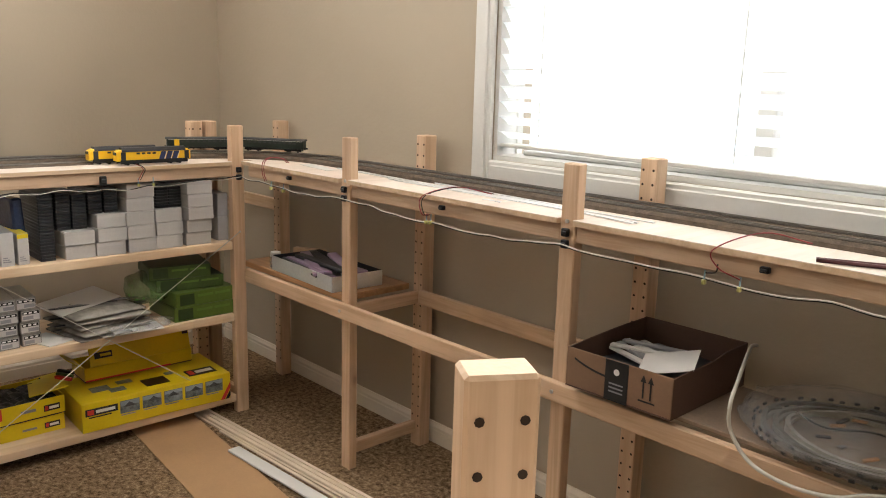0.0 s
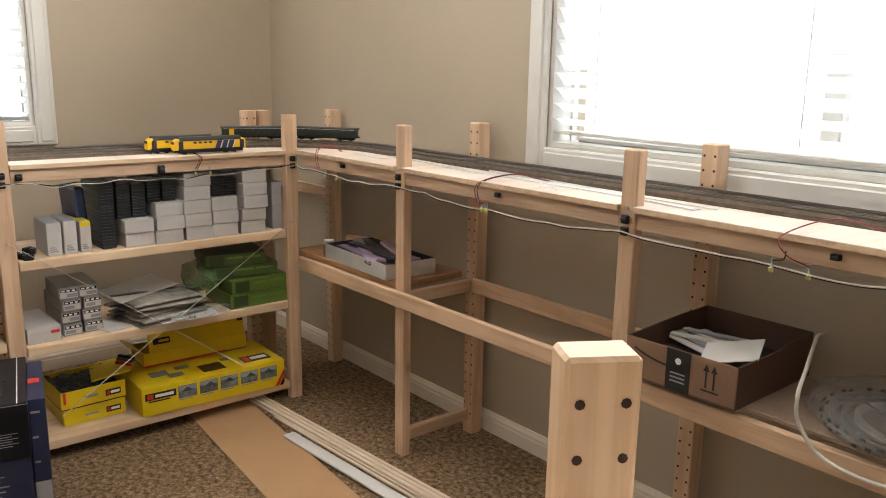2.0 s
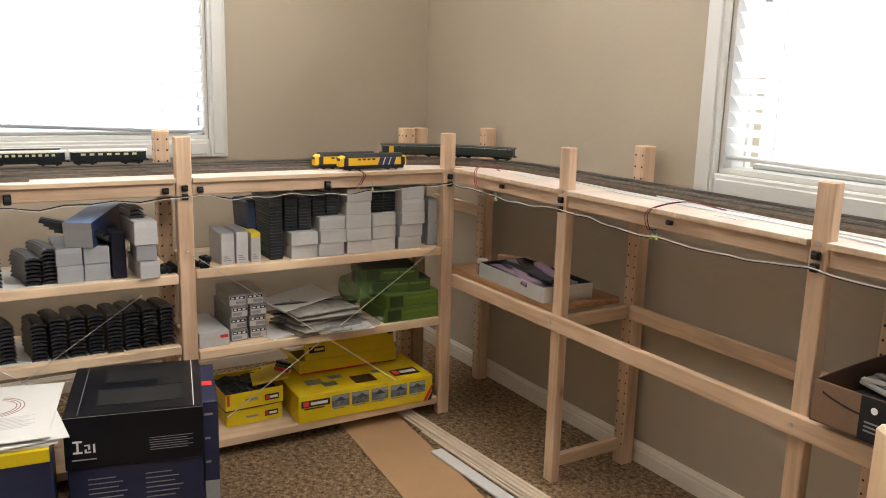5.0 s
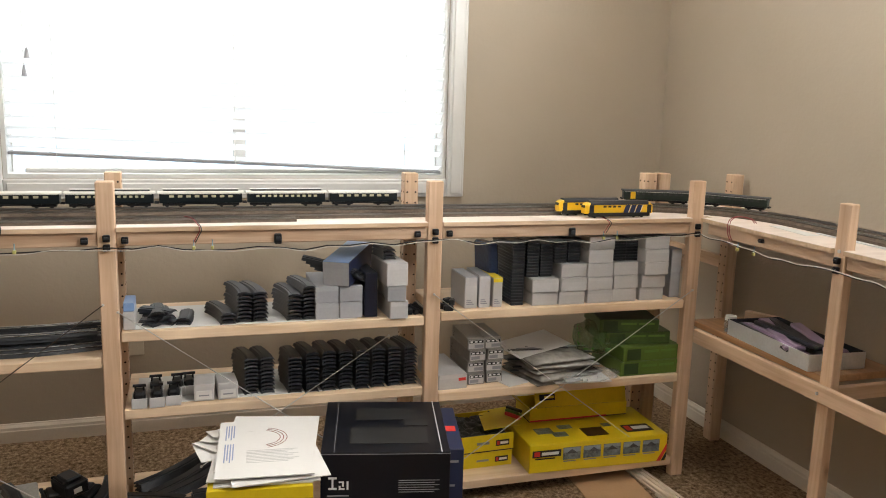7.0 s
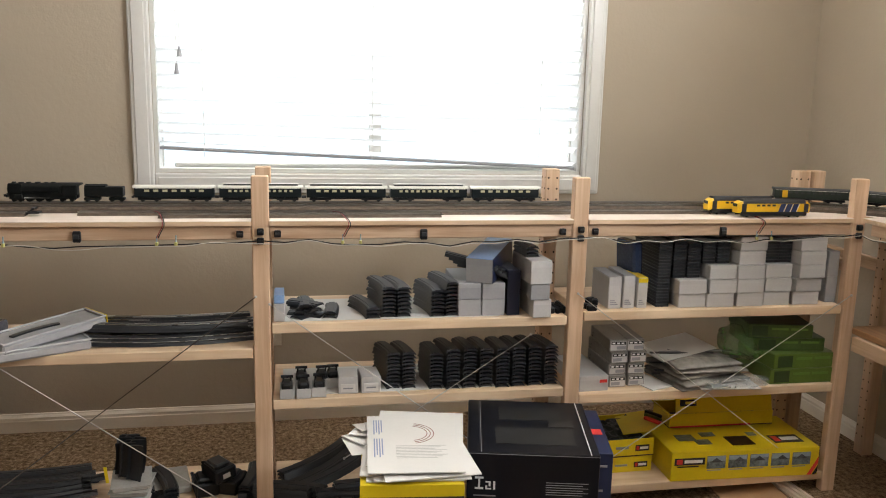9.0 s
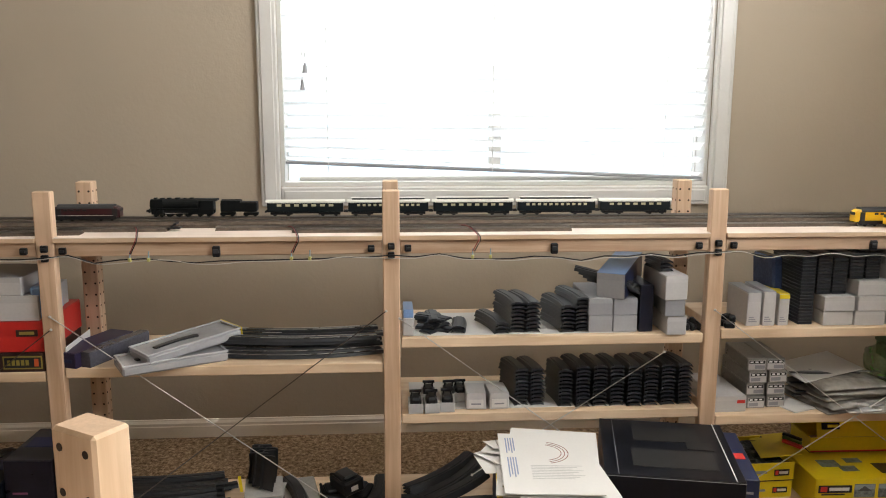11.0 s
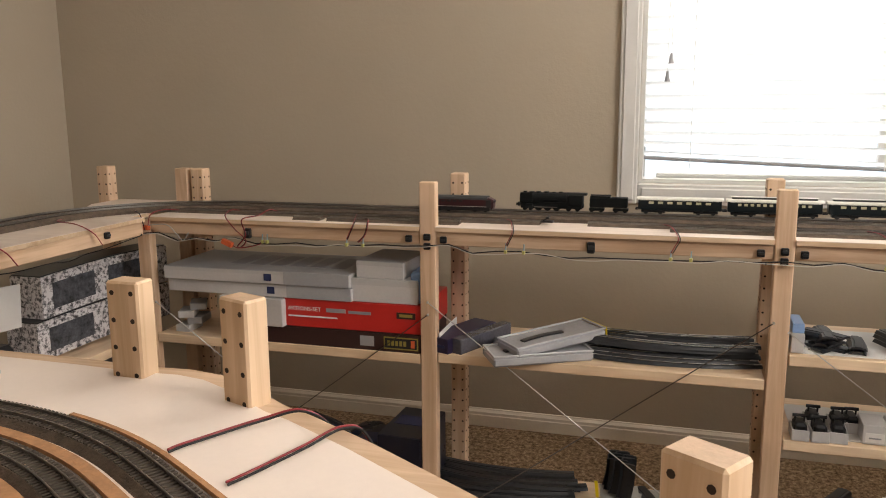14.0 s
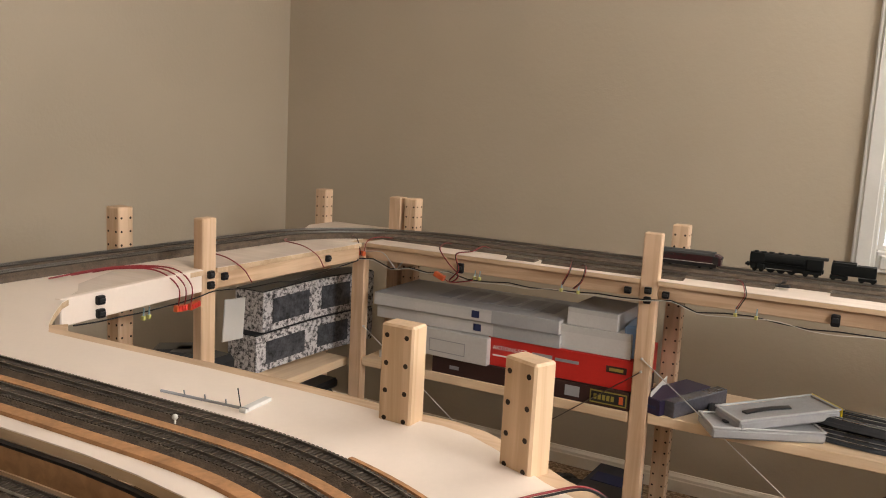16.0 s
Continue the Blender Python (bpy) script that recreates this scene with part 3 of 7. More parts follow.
# south deck and the loop that swings back along the peninsula
SR = YCR + 0.001
deck(SOUTH, "deck_panel", [(-2.395, -1.7755), (-2.395, -2.082), (-2.25, -2.082), (-2.10, SR), (-1.4595, SR), (-1.4595, YCF + 0.004), (-2.03, YCF + 0.004), (-2.034, -1.7755)], "", PLY)
deck(SOUTH, "deck_strip", [(-1.459, SR), (-1.4155, SR), (-1.4155, YCF - PD - 0.001), (-1.459, YCF - PD - 0.001)], "", PLY)
deck(SOUTH, "deck_panel", [(-1.415, -1.909), (-1.259, -1.839), (-1.144, -1.783), (-1.102, -1.731), (-1.058, -1.700), (-1.415, YCF + 0.004)], "bare plywood panel", PLY)
OUT = [(-1.022, -1.668), (-0.961, -1.607), (-0.917, -1.558), (-0.885, -1.515), (-0.889, -1.36), (-0.896, -1.20), (-0.896, -1.08), (-0.894, -0.985), (-0.890, -0.905), (-0.893, -0.850),
       (-0.886, -0.812), (-0.864, -0.768), (-0.818, -0.698), (-0.803, -0.664), (-0.757, -0.582), (-0.690, -0.476), (-0.575, -0.300), (-0.425, -0.052), (-0.270, 0.200), (0.012, 0.645), (0.085, 0.760)]
INN = [(0.344, 0.385), (0.002, -0.050), (-0.183, -0.250), (-0.352, -0.454), (-0.470, -0.614), (-0.556, -0.757), (-0.589, -0.866), (-0.606, -0.945), (-0.615, -1.020), (-0.619, -1.100), (-0.618, -1.180), (-0.614, -1.320), (-0.604, -1.490), (-0.610, -2.045)]
deck(LOOP, "loop_deck", [*OUT, *INN, (-1.415, -2.045), (-1.415, -1.910), (-1.259, -1.840), (-1.145, -1.784), (-1.103, -1.732), (-1.066, -1.697)][::-1], "white-topped plywood deck")
fascia = bmesh.new()
for (x0, y0), (x1, y1) in zip(INN, INN[1:]):
    q = [fascia.verts.new(v) for v in ((x0, y0, 0.70), (x1, y1, 0.70), (x1, y1, DECK - 0.013), (x0, y0, DECK - 0.013))]
    fascia.faces.new(q)
    d = Vector((y1 - y0, x0 - x1, 0)).normalized() * 0.012
    q = [fascia.verts.new(Vector(v) - d) for v in ((x0, y0, 0.70), (x1, y1, 0.70), (x1, y1, DECK - 0.013), (x0, y0, DECK - 0.013))]
    fascia.faces.new(q[::-1])
# the fascia faces away from the windows; that shade is in its brown colour
part("fascia", fascia, BROWN_BOARD, LOOP, "plywood fascia, coloured dark brown for its shade")
beam(SOUTH, "deck_rail", PINE_X, (-2.03, -1.4605, YCF - 0.020, YCF - 0.002, 0.795, 0.8325))
part("deck_rail", box(0, 0.385, -0.016, 0, 0.796, 0.8465, 0.002), WHITE_BOARD, SOUTH, "white fascia strip").matrix_basis = pose(-1.413, -1.7275, 0, 0, 0, 6.56)
# shelves of the west row, resting in the frames
def shelf(bench_ob, mat, b, label=""):
    return part("shelf_board", box(*b, 0.002), mat, bench_ob, label)


BAYS = list(zip(BY, BY[1:]))
SH = {3: (0.587, 0.347, 0.066), 2: (0.577, 0.371, 0.064), 1: (0.513, 0.064), 0: (0.505, 0.064)}
for k, tops in SH.items():
    y0, y1 = BAYS[k]
    for z in tops:
        shelf(WEST, SHELF_Y, (XR - 0.042, XF - 0.001, y0 + PW / 2 + 0.003, y1 - PW / 2 - 0.003, z - 0.026, z))
shelf(SOUTH, SHELF_X, (-2.085, -1.46, -2.06, -1.800, 0.460, 0.486))
shelf(NORTH, BROWN_BOARD, (-2.07, -1.51, YF + 0.0005, YR - 0.018, 0.4995, 0.518), "brown stained shelf board")
shelf(NORTH, CHIPBOARD, (-0.715, 0.20, YF + 0.001, YR - 0.018, 0.5035, 0.514), "thin grey-brown board shelf")

# ---- track ----


def offset_path(pts, d):
    out = []
    for i, p in enumerate(pts):
        a, b = Vector(pts[max(i - 1, 0)]), Vector(pts[min(i + 1, len(pts) - 1)])
        t = (b - a).normalized()
        out.append(Vector(p) + d * Vector((-t.y, t.x, 0)))
    return out


def resample(pts, step):
    pts = [Vector(p) for p in pts]
    out, left = [pts[0]], step
    for a, b in zip(pts, pts[1:]):
        L, s = (b - a).length, 0.0
        while L - s >= left:
            s += left
            out.append(a + (b - a) * (s / L))
            left = step
        left -= L - s
    return out


def add_ribbon(bm, pts, prof, mat=0):
    """Sweeps a profile of (across, up) along points on a level path."""
    rows = [[bm.verts.new(q + Vector((0, 0, h))) for q in offset_path(pts, d)] for d, h in prof]
    for r, s in zip(rows, rows[1:]):
        for i in range(len(pts) - 1):
            bm.faces.new((r[i], s[i], s[i + 1], r[i + 1])).material_index = mat
    for i in (0, -1):
        f = [r[i] for r in rows]
        bm.faces.new(f if i == 0 else f[::-1]).material_index = mat
    return bm


part("deck_edge", add_ribbon(bmesh.new(), [Vector((x, y, 0)) for x, y in OUT[2:]], [(0.027, 0.832), (0.027, 0.8425), (-0.012, 0.8425), (-0.012, 0.832)]), PINE_Y, LOOP, "bare pine edge strip")
# plain black band along the inner deck edge, above the lip
part("rubber_strip", add_ribbon(bmesh.new(), [Vector((x, y, 0)) for x, y in INN], [(0.007, 0.808), (0.007, 0.8318), (0.0005, 0.8318), (0.0005, 0.808)]), BLACK_MATT, LOOP, "black strip under the deck edge")
part("lip", add_ribbon(bmesh.new(), [Vector((x, y, 0)) for x, y in INN], [(0.014, 0.798), (0.014, 0.806), (0.0005, 0.806), (0.0005, 0.798)]), PINE_Y, LOOP, "pale wooden lip")


LIFT = 0.009         # the main line lies on foam, but for the peninsula


def track(name, pts, label, z=DECK, half=0.0235, group="tracks on the benches"):
    """Model track on a moulded roadbed: roadbed, sleepers and two rails, with the studs between."""
    pts = [p if len(p) > 2 else (*p, z) for p in pts]
    base = resample(pts, 0.02)
    t = thing(name, label, "model track", None, group)
    low = [p for p in base if p.z > DECK + 0.0005]
    if low:
        part("underlay", add_ribbon(bmesh.new(), low, [(half + 0.002, -LIFT), (half, -0.0003), (-half, -0.0003), (-half - 0.002, -LIFT)]), BALLAST, t, "dark grey foam underlay")
    part("roadbed", add_ribbon(bmesh.new(), base, [(half, 0.0), (half - 0.007, 0.0062), (-half + 0.007, 0.0062), (-half, 0.0)]), BALLAST, t)
    bm = bmesh.new()
    for p, q in zip(*(lambda r: (r, r[1:]))(resample(pts, 0.0058))):
        d = (q - p).normalized()
        add_box(bm, -0.0015, 0.0015, -half + 0.008, half - 0.008, 0.0062, 0.0076, 0, 0, Matrix.Translation(p) @ Matrix.Rotation(math.atan2(d.y, d.x), 4, "Z"))
    tagged(part("sleeper_texture", bm, SLEEPER, t), kind="stuff")
    for s in (0.00825, -0.00825):
        part("rail", add_ribbon(bmesh.new(), offset_path(base, s), [(0.0007, 0.0074), (0.0007, 0.0102), (-0.0007, 0.0102), (-0.0007, 0.0074)]), RAIL, t)
    return t


def arc(cx, cy, r, a0, a1, n=14):
    return [(cx + r * math.cos(radians(a0 + (a1 - a0) * k / n)), cy + r * math.sin(radians(a0 + (a1 - a0) * k / n))) for k in range(n + 1)]


XT, YT = -2.285, 1.868          # outer track's middle along the west and north rows
XT2, YT2 = -2.220, 1.803        # inner track's middle
LOOP_A = [(-0.738, -1.553), (-0.742, -1.42), (-0.744, -1.27), (-0.745, -1.13), (-0.745, -1.03), (-0.740, -0.95), (-0.725, -0.87), (-0.697, -0.79), (-0.653, -0.71), (-0.554, -0.56), (-0.424, -0.39), (-0.264, -0.19)]
loop_pts = [(v.x, v.y) for v in spline([(x, y, 0) for x, y in LOOP_A], 5)]
loop_out = [(v.x, v.y) for v in offset_path([(x, y, 0) for x, y in loop_pts], -0.065)]
CX, CY = XT + 0.42, YT - 0.42


def graded(pts, n):
    """Lifts a line: level along the walls, then falling over the last curve of n points to the deck."""
    rest = len(pts) - len(loop_pts) + 1
    return [(x, y, DECK + LIFT * min(1.0, max(0.0, (rest - 1 - i) / (n - 1)))) for i, (x, y) in enumerate(pts)]


outer_pts = [(0.5, YT), *arc(CX, CY, 0.42, 90, 180), *arc(CX, -1.553, 0.42, 180, 270), *arc(-1.093, -1.553, 0.42, -90, -3), *loop_out[1:]]
inner_pts = [(0.5, YT2), *arc(CX, CY, 0.355, 90, 180), *arc(CX, -1.553, 0.355, 180, 270), *arc(-1.093, -1.553, 0.355, -90, -3), *loop_pts[1:]]
track("main_track", graded(outer_pts, 15), "dark grey model track on moulded ballast, outer line")
track("main_track", graded(inner_pts, 15), "dark grey model track on moulded ballast, inner line")
track("siding", [(-2.165, -0.52), (-2.165, 1.20)], "straight grey model siding track on the deck", half=0.018)
track("siding", [(-2.117, -0.32), (-2.117, 0.415)], "short dark model siding track on the deck", half=0.018)
track("siding", [(-2.155, -1.72), (-2.155, -0.64)], "straight dark model siding track on the deck", half=0.018)
track("turnout", [(-2.098, -1.20), (-2.100, -1.02), (-2.110, -0.83)], "dark model turnout lying on the deck", half=0.020)
track("siding", [(-2.10, -1.30), (-2.098, -1.22)], "short dark model track end on the deck", half=0.018)


def strip(name, pts, half, h, mat, label, category, z=DECK):
    return single(name, add_ribbon(bmesh.new(), [Vector((x, y, z)) for x, y in pts], [(half, 0.0), (half - 0.001, h), (-half + 0.001, h), (-half, 0.0)]), mat, label, category)


for d, w in ((-0.0350, 0.0072), (-0.0980, 0.0088)):
    strip("cork_strip", [(v.x, v.y) for v in offset_path([(x, y, 0) for x, y in loop_pts], d)], w, 0.004, CORK, "thin orange cork underlay strip beside the track", "cork underlay")
strip("cork_strip", [(v.x, v.y) for v in offset_path([(x, y, 0) for x, y in loop_pts if y > -0.9], 0.0270)], 0.0035, 0.003, CORK, "thin orange cork underlay strip beside the track", "cork underlay")

# ---- boxes and goods on the shelves (x towards the aisle, resting on each shelf) ----


def carton(name, size, m, mats, label, category="box", group="", lid=True, bevel=0.0015):
    """A closed carton, local origin at the middle of its foot. mats: body, lid."""
    sx, sy, sz = size
    body, top = mats if isinstance(mats, tuple) else (mats, mats)
    t = thing(name, label, category, m, group)
    part("body", box(-sx / 2, sx / 2, -sy / 2, sy / 2, 0, sz - (0.002 if lid else 0), bevel), body, t)
    if lid:
        part("lid", box(-sx / 2 + 0.0006, sx / 2 - 0.0006, -sy / 2 + 0.0006, sy / 2 - 0.0006, sz - 0.0018, sz, 0.0006), top, t)
        part("flap", box(sx / 2 - 0.0004, sx / 2 + 0.0006, -sy / 2 + 0.002, sy / 2 - 0.002, sz * 0.72, sz - 0.0015), body, t)
    return t


def panel(parent, name, face, size, u0, u1, v0, v1, mat, label="", proud=0.0007):
    """A printed panel on a carton's face: '+x' front, 'top', '+y', '-y'; u, v as shares of that face."""
    sx, sy, sz = size
    if face == "+x":
        b = (sx / 2 + 0.0002, sx / 2 + 0.0006 + proud, sy * (u0 - 0.5), sy * (u1 - 0.5), sz * v0, sz * v1)
    elif face == "top":
        b = (sx * (v0 - 0.5), sx * (v1 - 0.5), sy * (u0 - 0.5), sy * (u1 - 0.5), sz + 0.0001, sz + 0.0004 + proud)
    elif face == "-y":
        b = (sx * (u0 - 0.5), sx * (u1 - 0.5), -sy / 2 - 0.0006 - proud, -sy / 2 - 0.0002, sz * v0, sz * v1)
    else:
        b = (sx * (u0 - 0.5), sx * (u1 - 0.5), sy / 2 + 0.0002, sy / 2 + 0.0006 + proud, sz * v0, sz * v1)
    return part(name, box(*b), mat, parent, label)


def lettering(parent, body, size, face_x, y, z, mat):
    return part("lettering", text_bm(body, size, Matrix.Translation((face_x, y, z)) @ Euler((radians(90), 0, radians(90))).to_matrix().to_4x4()), mat, parent)


def curved_piece(length, width, h, radius):
    """One curved track piece: starts at the origin, runs towards -x and bends to -y; a ribbed underside shows at its end."""
    n, bm = 7, bmesh.new()
    pts = []
    for k in range(n + 1):
        a = length / radius * k / n
        pts.append(Vector((-radius * math.sin(a), -radius * (1 - math.cos(a)), 0)))
    add_ribbon(bm, pts, [(width / 2, 0.0), (width / 2 - 0.005, h), (width * 0.22, h), (width * 0.20, h * 1.25), (-width * 0.20, h * 1.25), (-width * 0.22, h), (-width / 2 + 0.005, h), (-width / 2, 0.0), (-width * 0.25, h * 0.45), (width * 0.25, h * 0.45)])
    return mesh_of("track_piece", bm, BLACK_MATT)


PIECE = curved_piece(0.155, 0.0405, 0.0075, 0.42)
PIECE_M = curved_piece(0.115, 0.0405, 0.0075, 0.42)
PIECE_S = curved_piece(0.10, 0.038, 0.0075, 0.42)
PIECE_L = curved_piece(0.44, 0.034, 0.0070, -0.80)
PIECE_ST = mesh_of("track_piece", box(-0.17, 0, -0.0198, 0.0198, 0, 0.0084, 0.0012), BLACK_MATT)


def track_stack(m, n, piece, label, pitch=0.0105, lean=0.0):
    t = thing("track_stack", label, "track pieces", m, "stacked spare track")
    for k in range(n):
        o = new("track_piece", piece)
        o.parent = t
        o.matrix_basis = pose(random.uniform(-0.003, 0.003) * (pitch > 0.01), lean * k + random.uniform(-0.0012, 0.0012) * (pitch > 0.01), pitch * k, 0, 0, random.uniform(-1.2, 1.2))
    return t


def corner_bay(x, y, z, rx=0, ry=0, rz=0):
    """A place in the bay by the corner, spread evenly between its two posts."""
    return pose(x, BY[3] + (y - BY[3]) * 1.020, z, rx, ry, rz)


STACK = "stack of black curved spare track pieces on a shelf"
Z0, Z1, Z2 = SH[3]
J = random.uniform
# bay by the corner, top shelf: white cartons, upright cartons, black track stacks
for c, n in enumerate((2, 3, 5, 3, 5)):
    for k in range(n):
        y = 1.1185 + 0.0872 * c + J(-0.003, 0.003) + (0.006 if (c == 4 and k > 1) else 0)
        t = carton("white_carton", (0.20, 0.0835, 0.0398), corner_bay(-2.172 + J(-0.006, 0.004) + (0.010 if c == 4 and k > 1 else 0), y, Z0 + 0.0405 * k, 0, 0, J(-1.5, 1.5)), WHITE_CARD, "small white cardboard carton in a stack on the shelf", "box", "stacked white cartons")
for y0, y1, h, yel in ((0.872, 0.912, 0.092, 0), (0.917, 0.953, 0.094, 0), (0.957, 0.988, 0.088, 1)):
    s = (0.13, y1 - y0 - 0.002, h)
    t = carton("upright_carton", s, corner_bay(-2.148, (y0 + y1) / 2, Z0, 0, 0, J(-3, 3)), (WHITE_CARD, YELLOW_CARD if yel else GREY_CARD), "slim white upright carton standing on the shelf", "box", "upright white cartons")
    for k in range(3):
        panel(t, "print", "+x", s, 0.15, 0.75 - 0.12 * k, 0.12 + 0.06 * k, 0.15 + 0.06 * k, INK_GREY)
    if yel:
        panel(t, "band", "+x", s, 0.02, 0.98, 0.84, 0.97, YELLOW_CARD, "yellow band")
track_stack(corner_bay(-2.09, 1.036, Z0), 21, PIECE_ST, "tall stack of black straight track pieces on the shelf", 0.0090)
for y, z, n in ((1.085, Z0 + 0.0815, 10), (1.128, Z0 + 0.0815, 9), (1.172, Z0 + 0.122, 6), (1.216, Z0 + 0.122, 7), (1.368, Z0 + 0.122, 6), (1.408, Z0 + 0.122, 6)):
    track_stack(corner_bay(-2.10, y, z), round(n * 1.17), PIECE_ST, "black straight track pieces stacked on white cartons", 0.0090)
for z, h in ((Z0, 0.078), (Z0 + 0.0785, 0.075)):
    carton("grey_carton", (0.12, 0.036, h), corner_bay(-2.155, 1.562, z), GREY_CARD, "small grey carton beside the white cartons")
single("blue_sleeve", box(-0.05, 0.05, -0.016, 0.016, 0, 0.175, 0.006), plain("navy_film", (0.05, 0.075, 0.16), 0.2, vary=0.4), "dark blue translucent plastic sleeve leaning behind the cartons", "plastic sleeve", m=corner_bay(-2.20, 0.985, Z0 + 0.0005, 4, 0, 8))
for k in range(5):
    single("track_clip", box(-0.014, 0.014, -0.008, 0.008, 0, 0.016, 0.003), BLACK, "small black track clip lying on the shelf", "track clip", "loose track clips", m=corner_bay(-2.11 + 0.02 * (k % 3), 0.806 + 0.008 * k, Z0 + 0.012 * (k // 3), 0, 0, 40 * k))

# middle shelf
SMOKY_CARD = plain("smoky_grey_card", (0.22, 0.21, 0.195), 0.3, vary=0.3, scale=20)
s = (0.20, 0.088, 0.045)
t = carton("flat_white_carton", s, corner_bay(-2.18, 0.842, Z1, 0, 0, 2), WHITE_CARD, "flat white carton with a small red mark")
panel(t, "print", "+x", s, 0.70, 0.95, 0.55, 0.75, INK_RED)
for c, y in enumerate((0.922, 0.980)):
    for k in range(4):
        s = (0.16, 0.052, 0.0345)
        t = carton("wagon_carton", s, corner_bay(-2.19 + J(-0.006, 0.006), y + J(-0.003, 0.003), Z1 + 0.0355 * k, 0, 0, J(-3, 3)), (SMOKY_CARD, SMOKY_CARD), "small grey carton with a printed white end label", "box", "labelled grey cartons", bevel=0.001)
        panel(t, "label", "+x", s, 0.06, 0.94, 0.10, 0.86, WHITE_CARD, "pale printed label")
        panel(t, "print", "+x", s, 0.08, 0.92, 0.60, 0.84, INK, proud=0.0011)
        panel(t, "print", "+x", s, 0.10 + 0.3 * (k % 2), 0.62 + 0.3 * (k % 2), 0.18, 0.46, INK_GREY, proud=0.0011)
        for q in range(3):
            panel(t, "print", "+x", s, 0.14 + 0.26 * q, 0.30 + 0.26 * q, 0.66, 0.78, INK_WHITE, proud=0.0015)
single("paper_slip", box(-0.06, 0.06, -0.04, 0.04, 0, 0.003), PAPER, "white paper slip lying on the shelf", "paper", m=corner_bay(-2.13, 1.03, Z1 + 0.0002, 0, 0, 20))


def soft_bag(name, sx, sy, sz, m, mat, label, inner, seed, category="plastic bag"):
    """A slumped clear bag: an uneven film over flat contents."""
    t = thing(name, label, category, m)
    bm = bmesh.new()
    bmesh.ops.create_icosphere(bm, subdivisions=4, radius=1.0)
    for v in bm.verts:
        c = v.co
        f = 1 + 0.16 * noise.noise(c * 2.2 + Vector((seed, 0, 0))) + 0.07 * noise.noise(c * 6 + Vector((0, seed, 0)))
        p = abs(c.z) ** 0.75 * (1 if c.z > 0 else -1)
        v.co = Vector((c.x * f * sx / 2 * 1.08, c.y * f * sy / 2 * 1.08, max(0.001, (p * f * 0.5 + 0.5) * sz)))
    for f in bm.faces:
        f.smooth = True
    part("film", bm, mat, t, "crinkled clear plastic film")
    for b, mt, nm, mm in inner:
        part(nm, box(*b, 0.001), mt, t).matrix_basis = mm
    return t


def loose_rail(bm, length, radius, width, m):
    pts = [m @ Vector((radius * math.sin(length / radius * (k / 8 - 0.5)), radius * (1 - math.cos(length / radius * (k / 8 - 0.5))), 0)) for k in range(9)]
    add_ribbon(bm, pts, [(width / 2, 0), (width / 2, 0.004), (-width / 2, 0.004), (-width / 2, 0)])


random.seed(5)
inner = [((-0.10, 0.10, -0.14, 0.12, 0.001, 0.004), PAPER, "card", pose(0, 0, 0.0, 0, 0, 8))]
for k in range(7):
    inner.append(((-0.07, 0.07, -0.012, 0.012, 0, 0.005), GREY_CARD if k % 2 else INK_GREY, "rail_piece", pose(0.01 * k - 0.02, -0.11 + 0.034 * k, 0.010 + 0.007 * (k % 4), 0, 0, 60 + 9 * k)))


def rail_pack(m, sx, sy, h, seed, label):
    """A flat hazy pack with its edges drooping, and dark rail strips showing on top."""
    t = thing("rail_pack", label, "plastic pack", m, "packs of rail parts")
    bm = bmesh.new()
    bmesh.ops.create_grid(bm, x_segments=14, y_segments=16, size=0.5)
    for v in bm.verts:
        u, w = abs(v.co.x) * 2, abs(v.co.y) * 2
        edge = max(u, w) ** 5
        v.co = Vector((v.co.x * sx, v.co.y * sy, h * (1 - 0.75 * edge) + 0.003 * noise.noise(v.co * 7 + Vector((seed, 0, 0)))))
    for f in bm.faces:
        f.smooth = True
    r = bmesh.ops.extrude_face_region(bm, geom=bm.faces[:])
    for v in (g for g in r["geom"] if isinstance(g, bmesh.types.BMVert)):
        v.co.z = 0.0
    bmesh.ops.recalc_face_normals(bm, faces=bm.faces)
    part("film", bm, PACK, t, "hazy grey film")
    for k in range(5):
        part("rail_piece", box(-sx * 0.34, sx * 0.34, -0.006, 0.006, 0, 0.003, 0.001), INK_GREY if k % 2 else BLACK_MATT, t).matrix_basis = pose(0.01 * noise.noise(Vector((k, seed, 0))), sy * (-0.32 + 0.15 * k), h + 0.002, 0, 0, 75 + 14 * noise.noise(Vector((seed, k, 1))))
    return t


PACK = plain("hazy_grey_pack", (0.29, 0.275, 0.25), 0.16, vary=0.4, scale=16, fine=60)
for k in range(5):
    rail_pack(corner_bay(-2.165 + J(-0.012, 0.012), 1.185 + J(-0.012, 0.012), Z1 + 0.0005 + 0.0155 * k, 0, 0, 6 + J(-8, 8)), 0.20, 0.24 - 0.006 * k, 0.014, k * 3.1, "flat hazy plastic pack of grey rail parts")
soft_bag("paper_bag", 0.11, 0.24, 0.026, corner_bay(-2.085, 1.245, Z1 + 0.0005, 0, 0, -5), FILM_HAZE, "flat clear plastic bag with white paper", [((-0.05, 0.05, -0.09, 0.09, 0.002, 0.006), PAPER, "sheet", Matrix())], 8.0)
single("white_envelope", box(-0.07, 0.07, -0.10, 0.10, 0, 0.002), PAPER, "white printed card lying tilted on the bags", "card", m=corner_bay(-2.20, 1.14, Z1 + 0.083, 6, 4, 14))
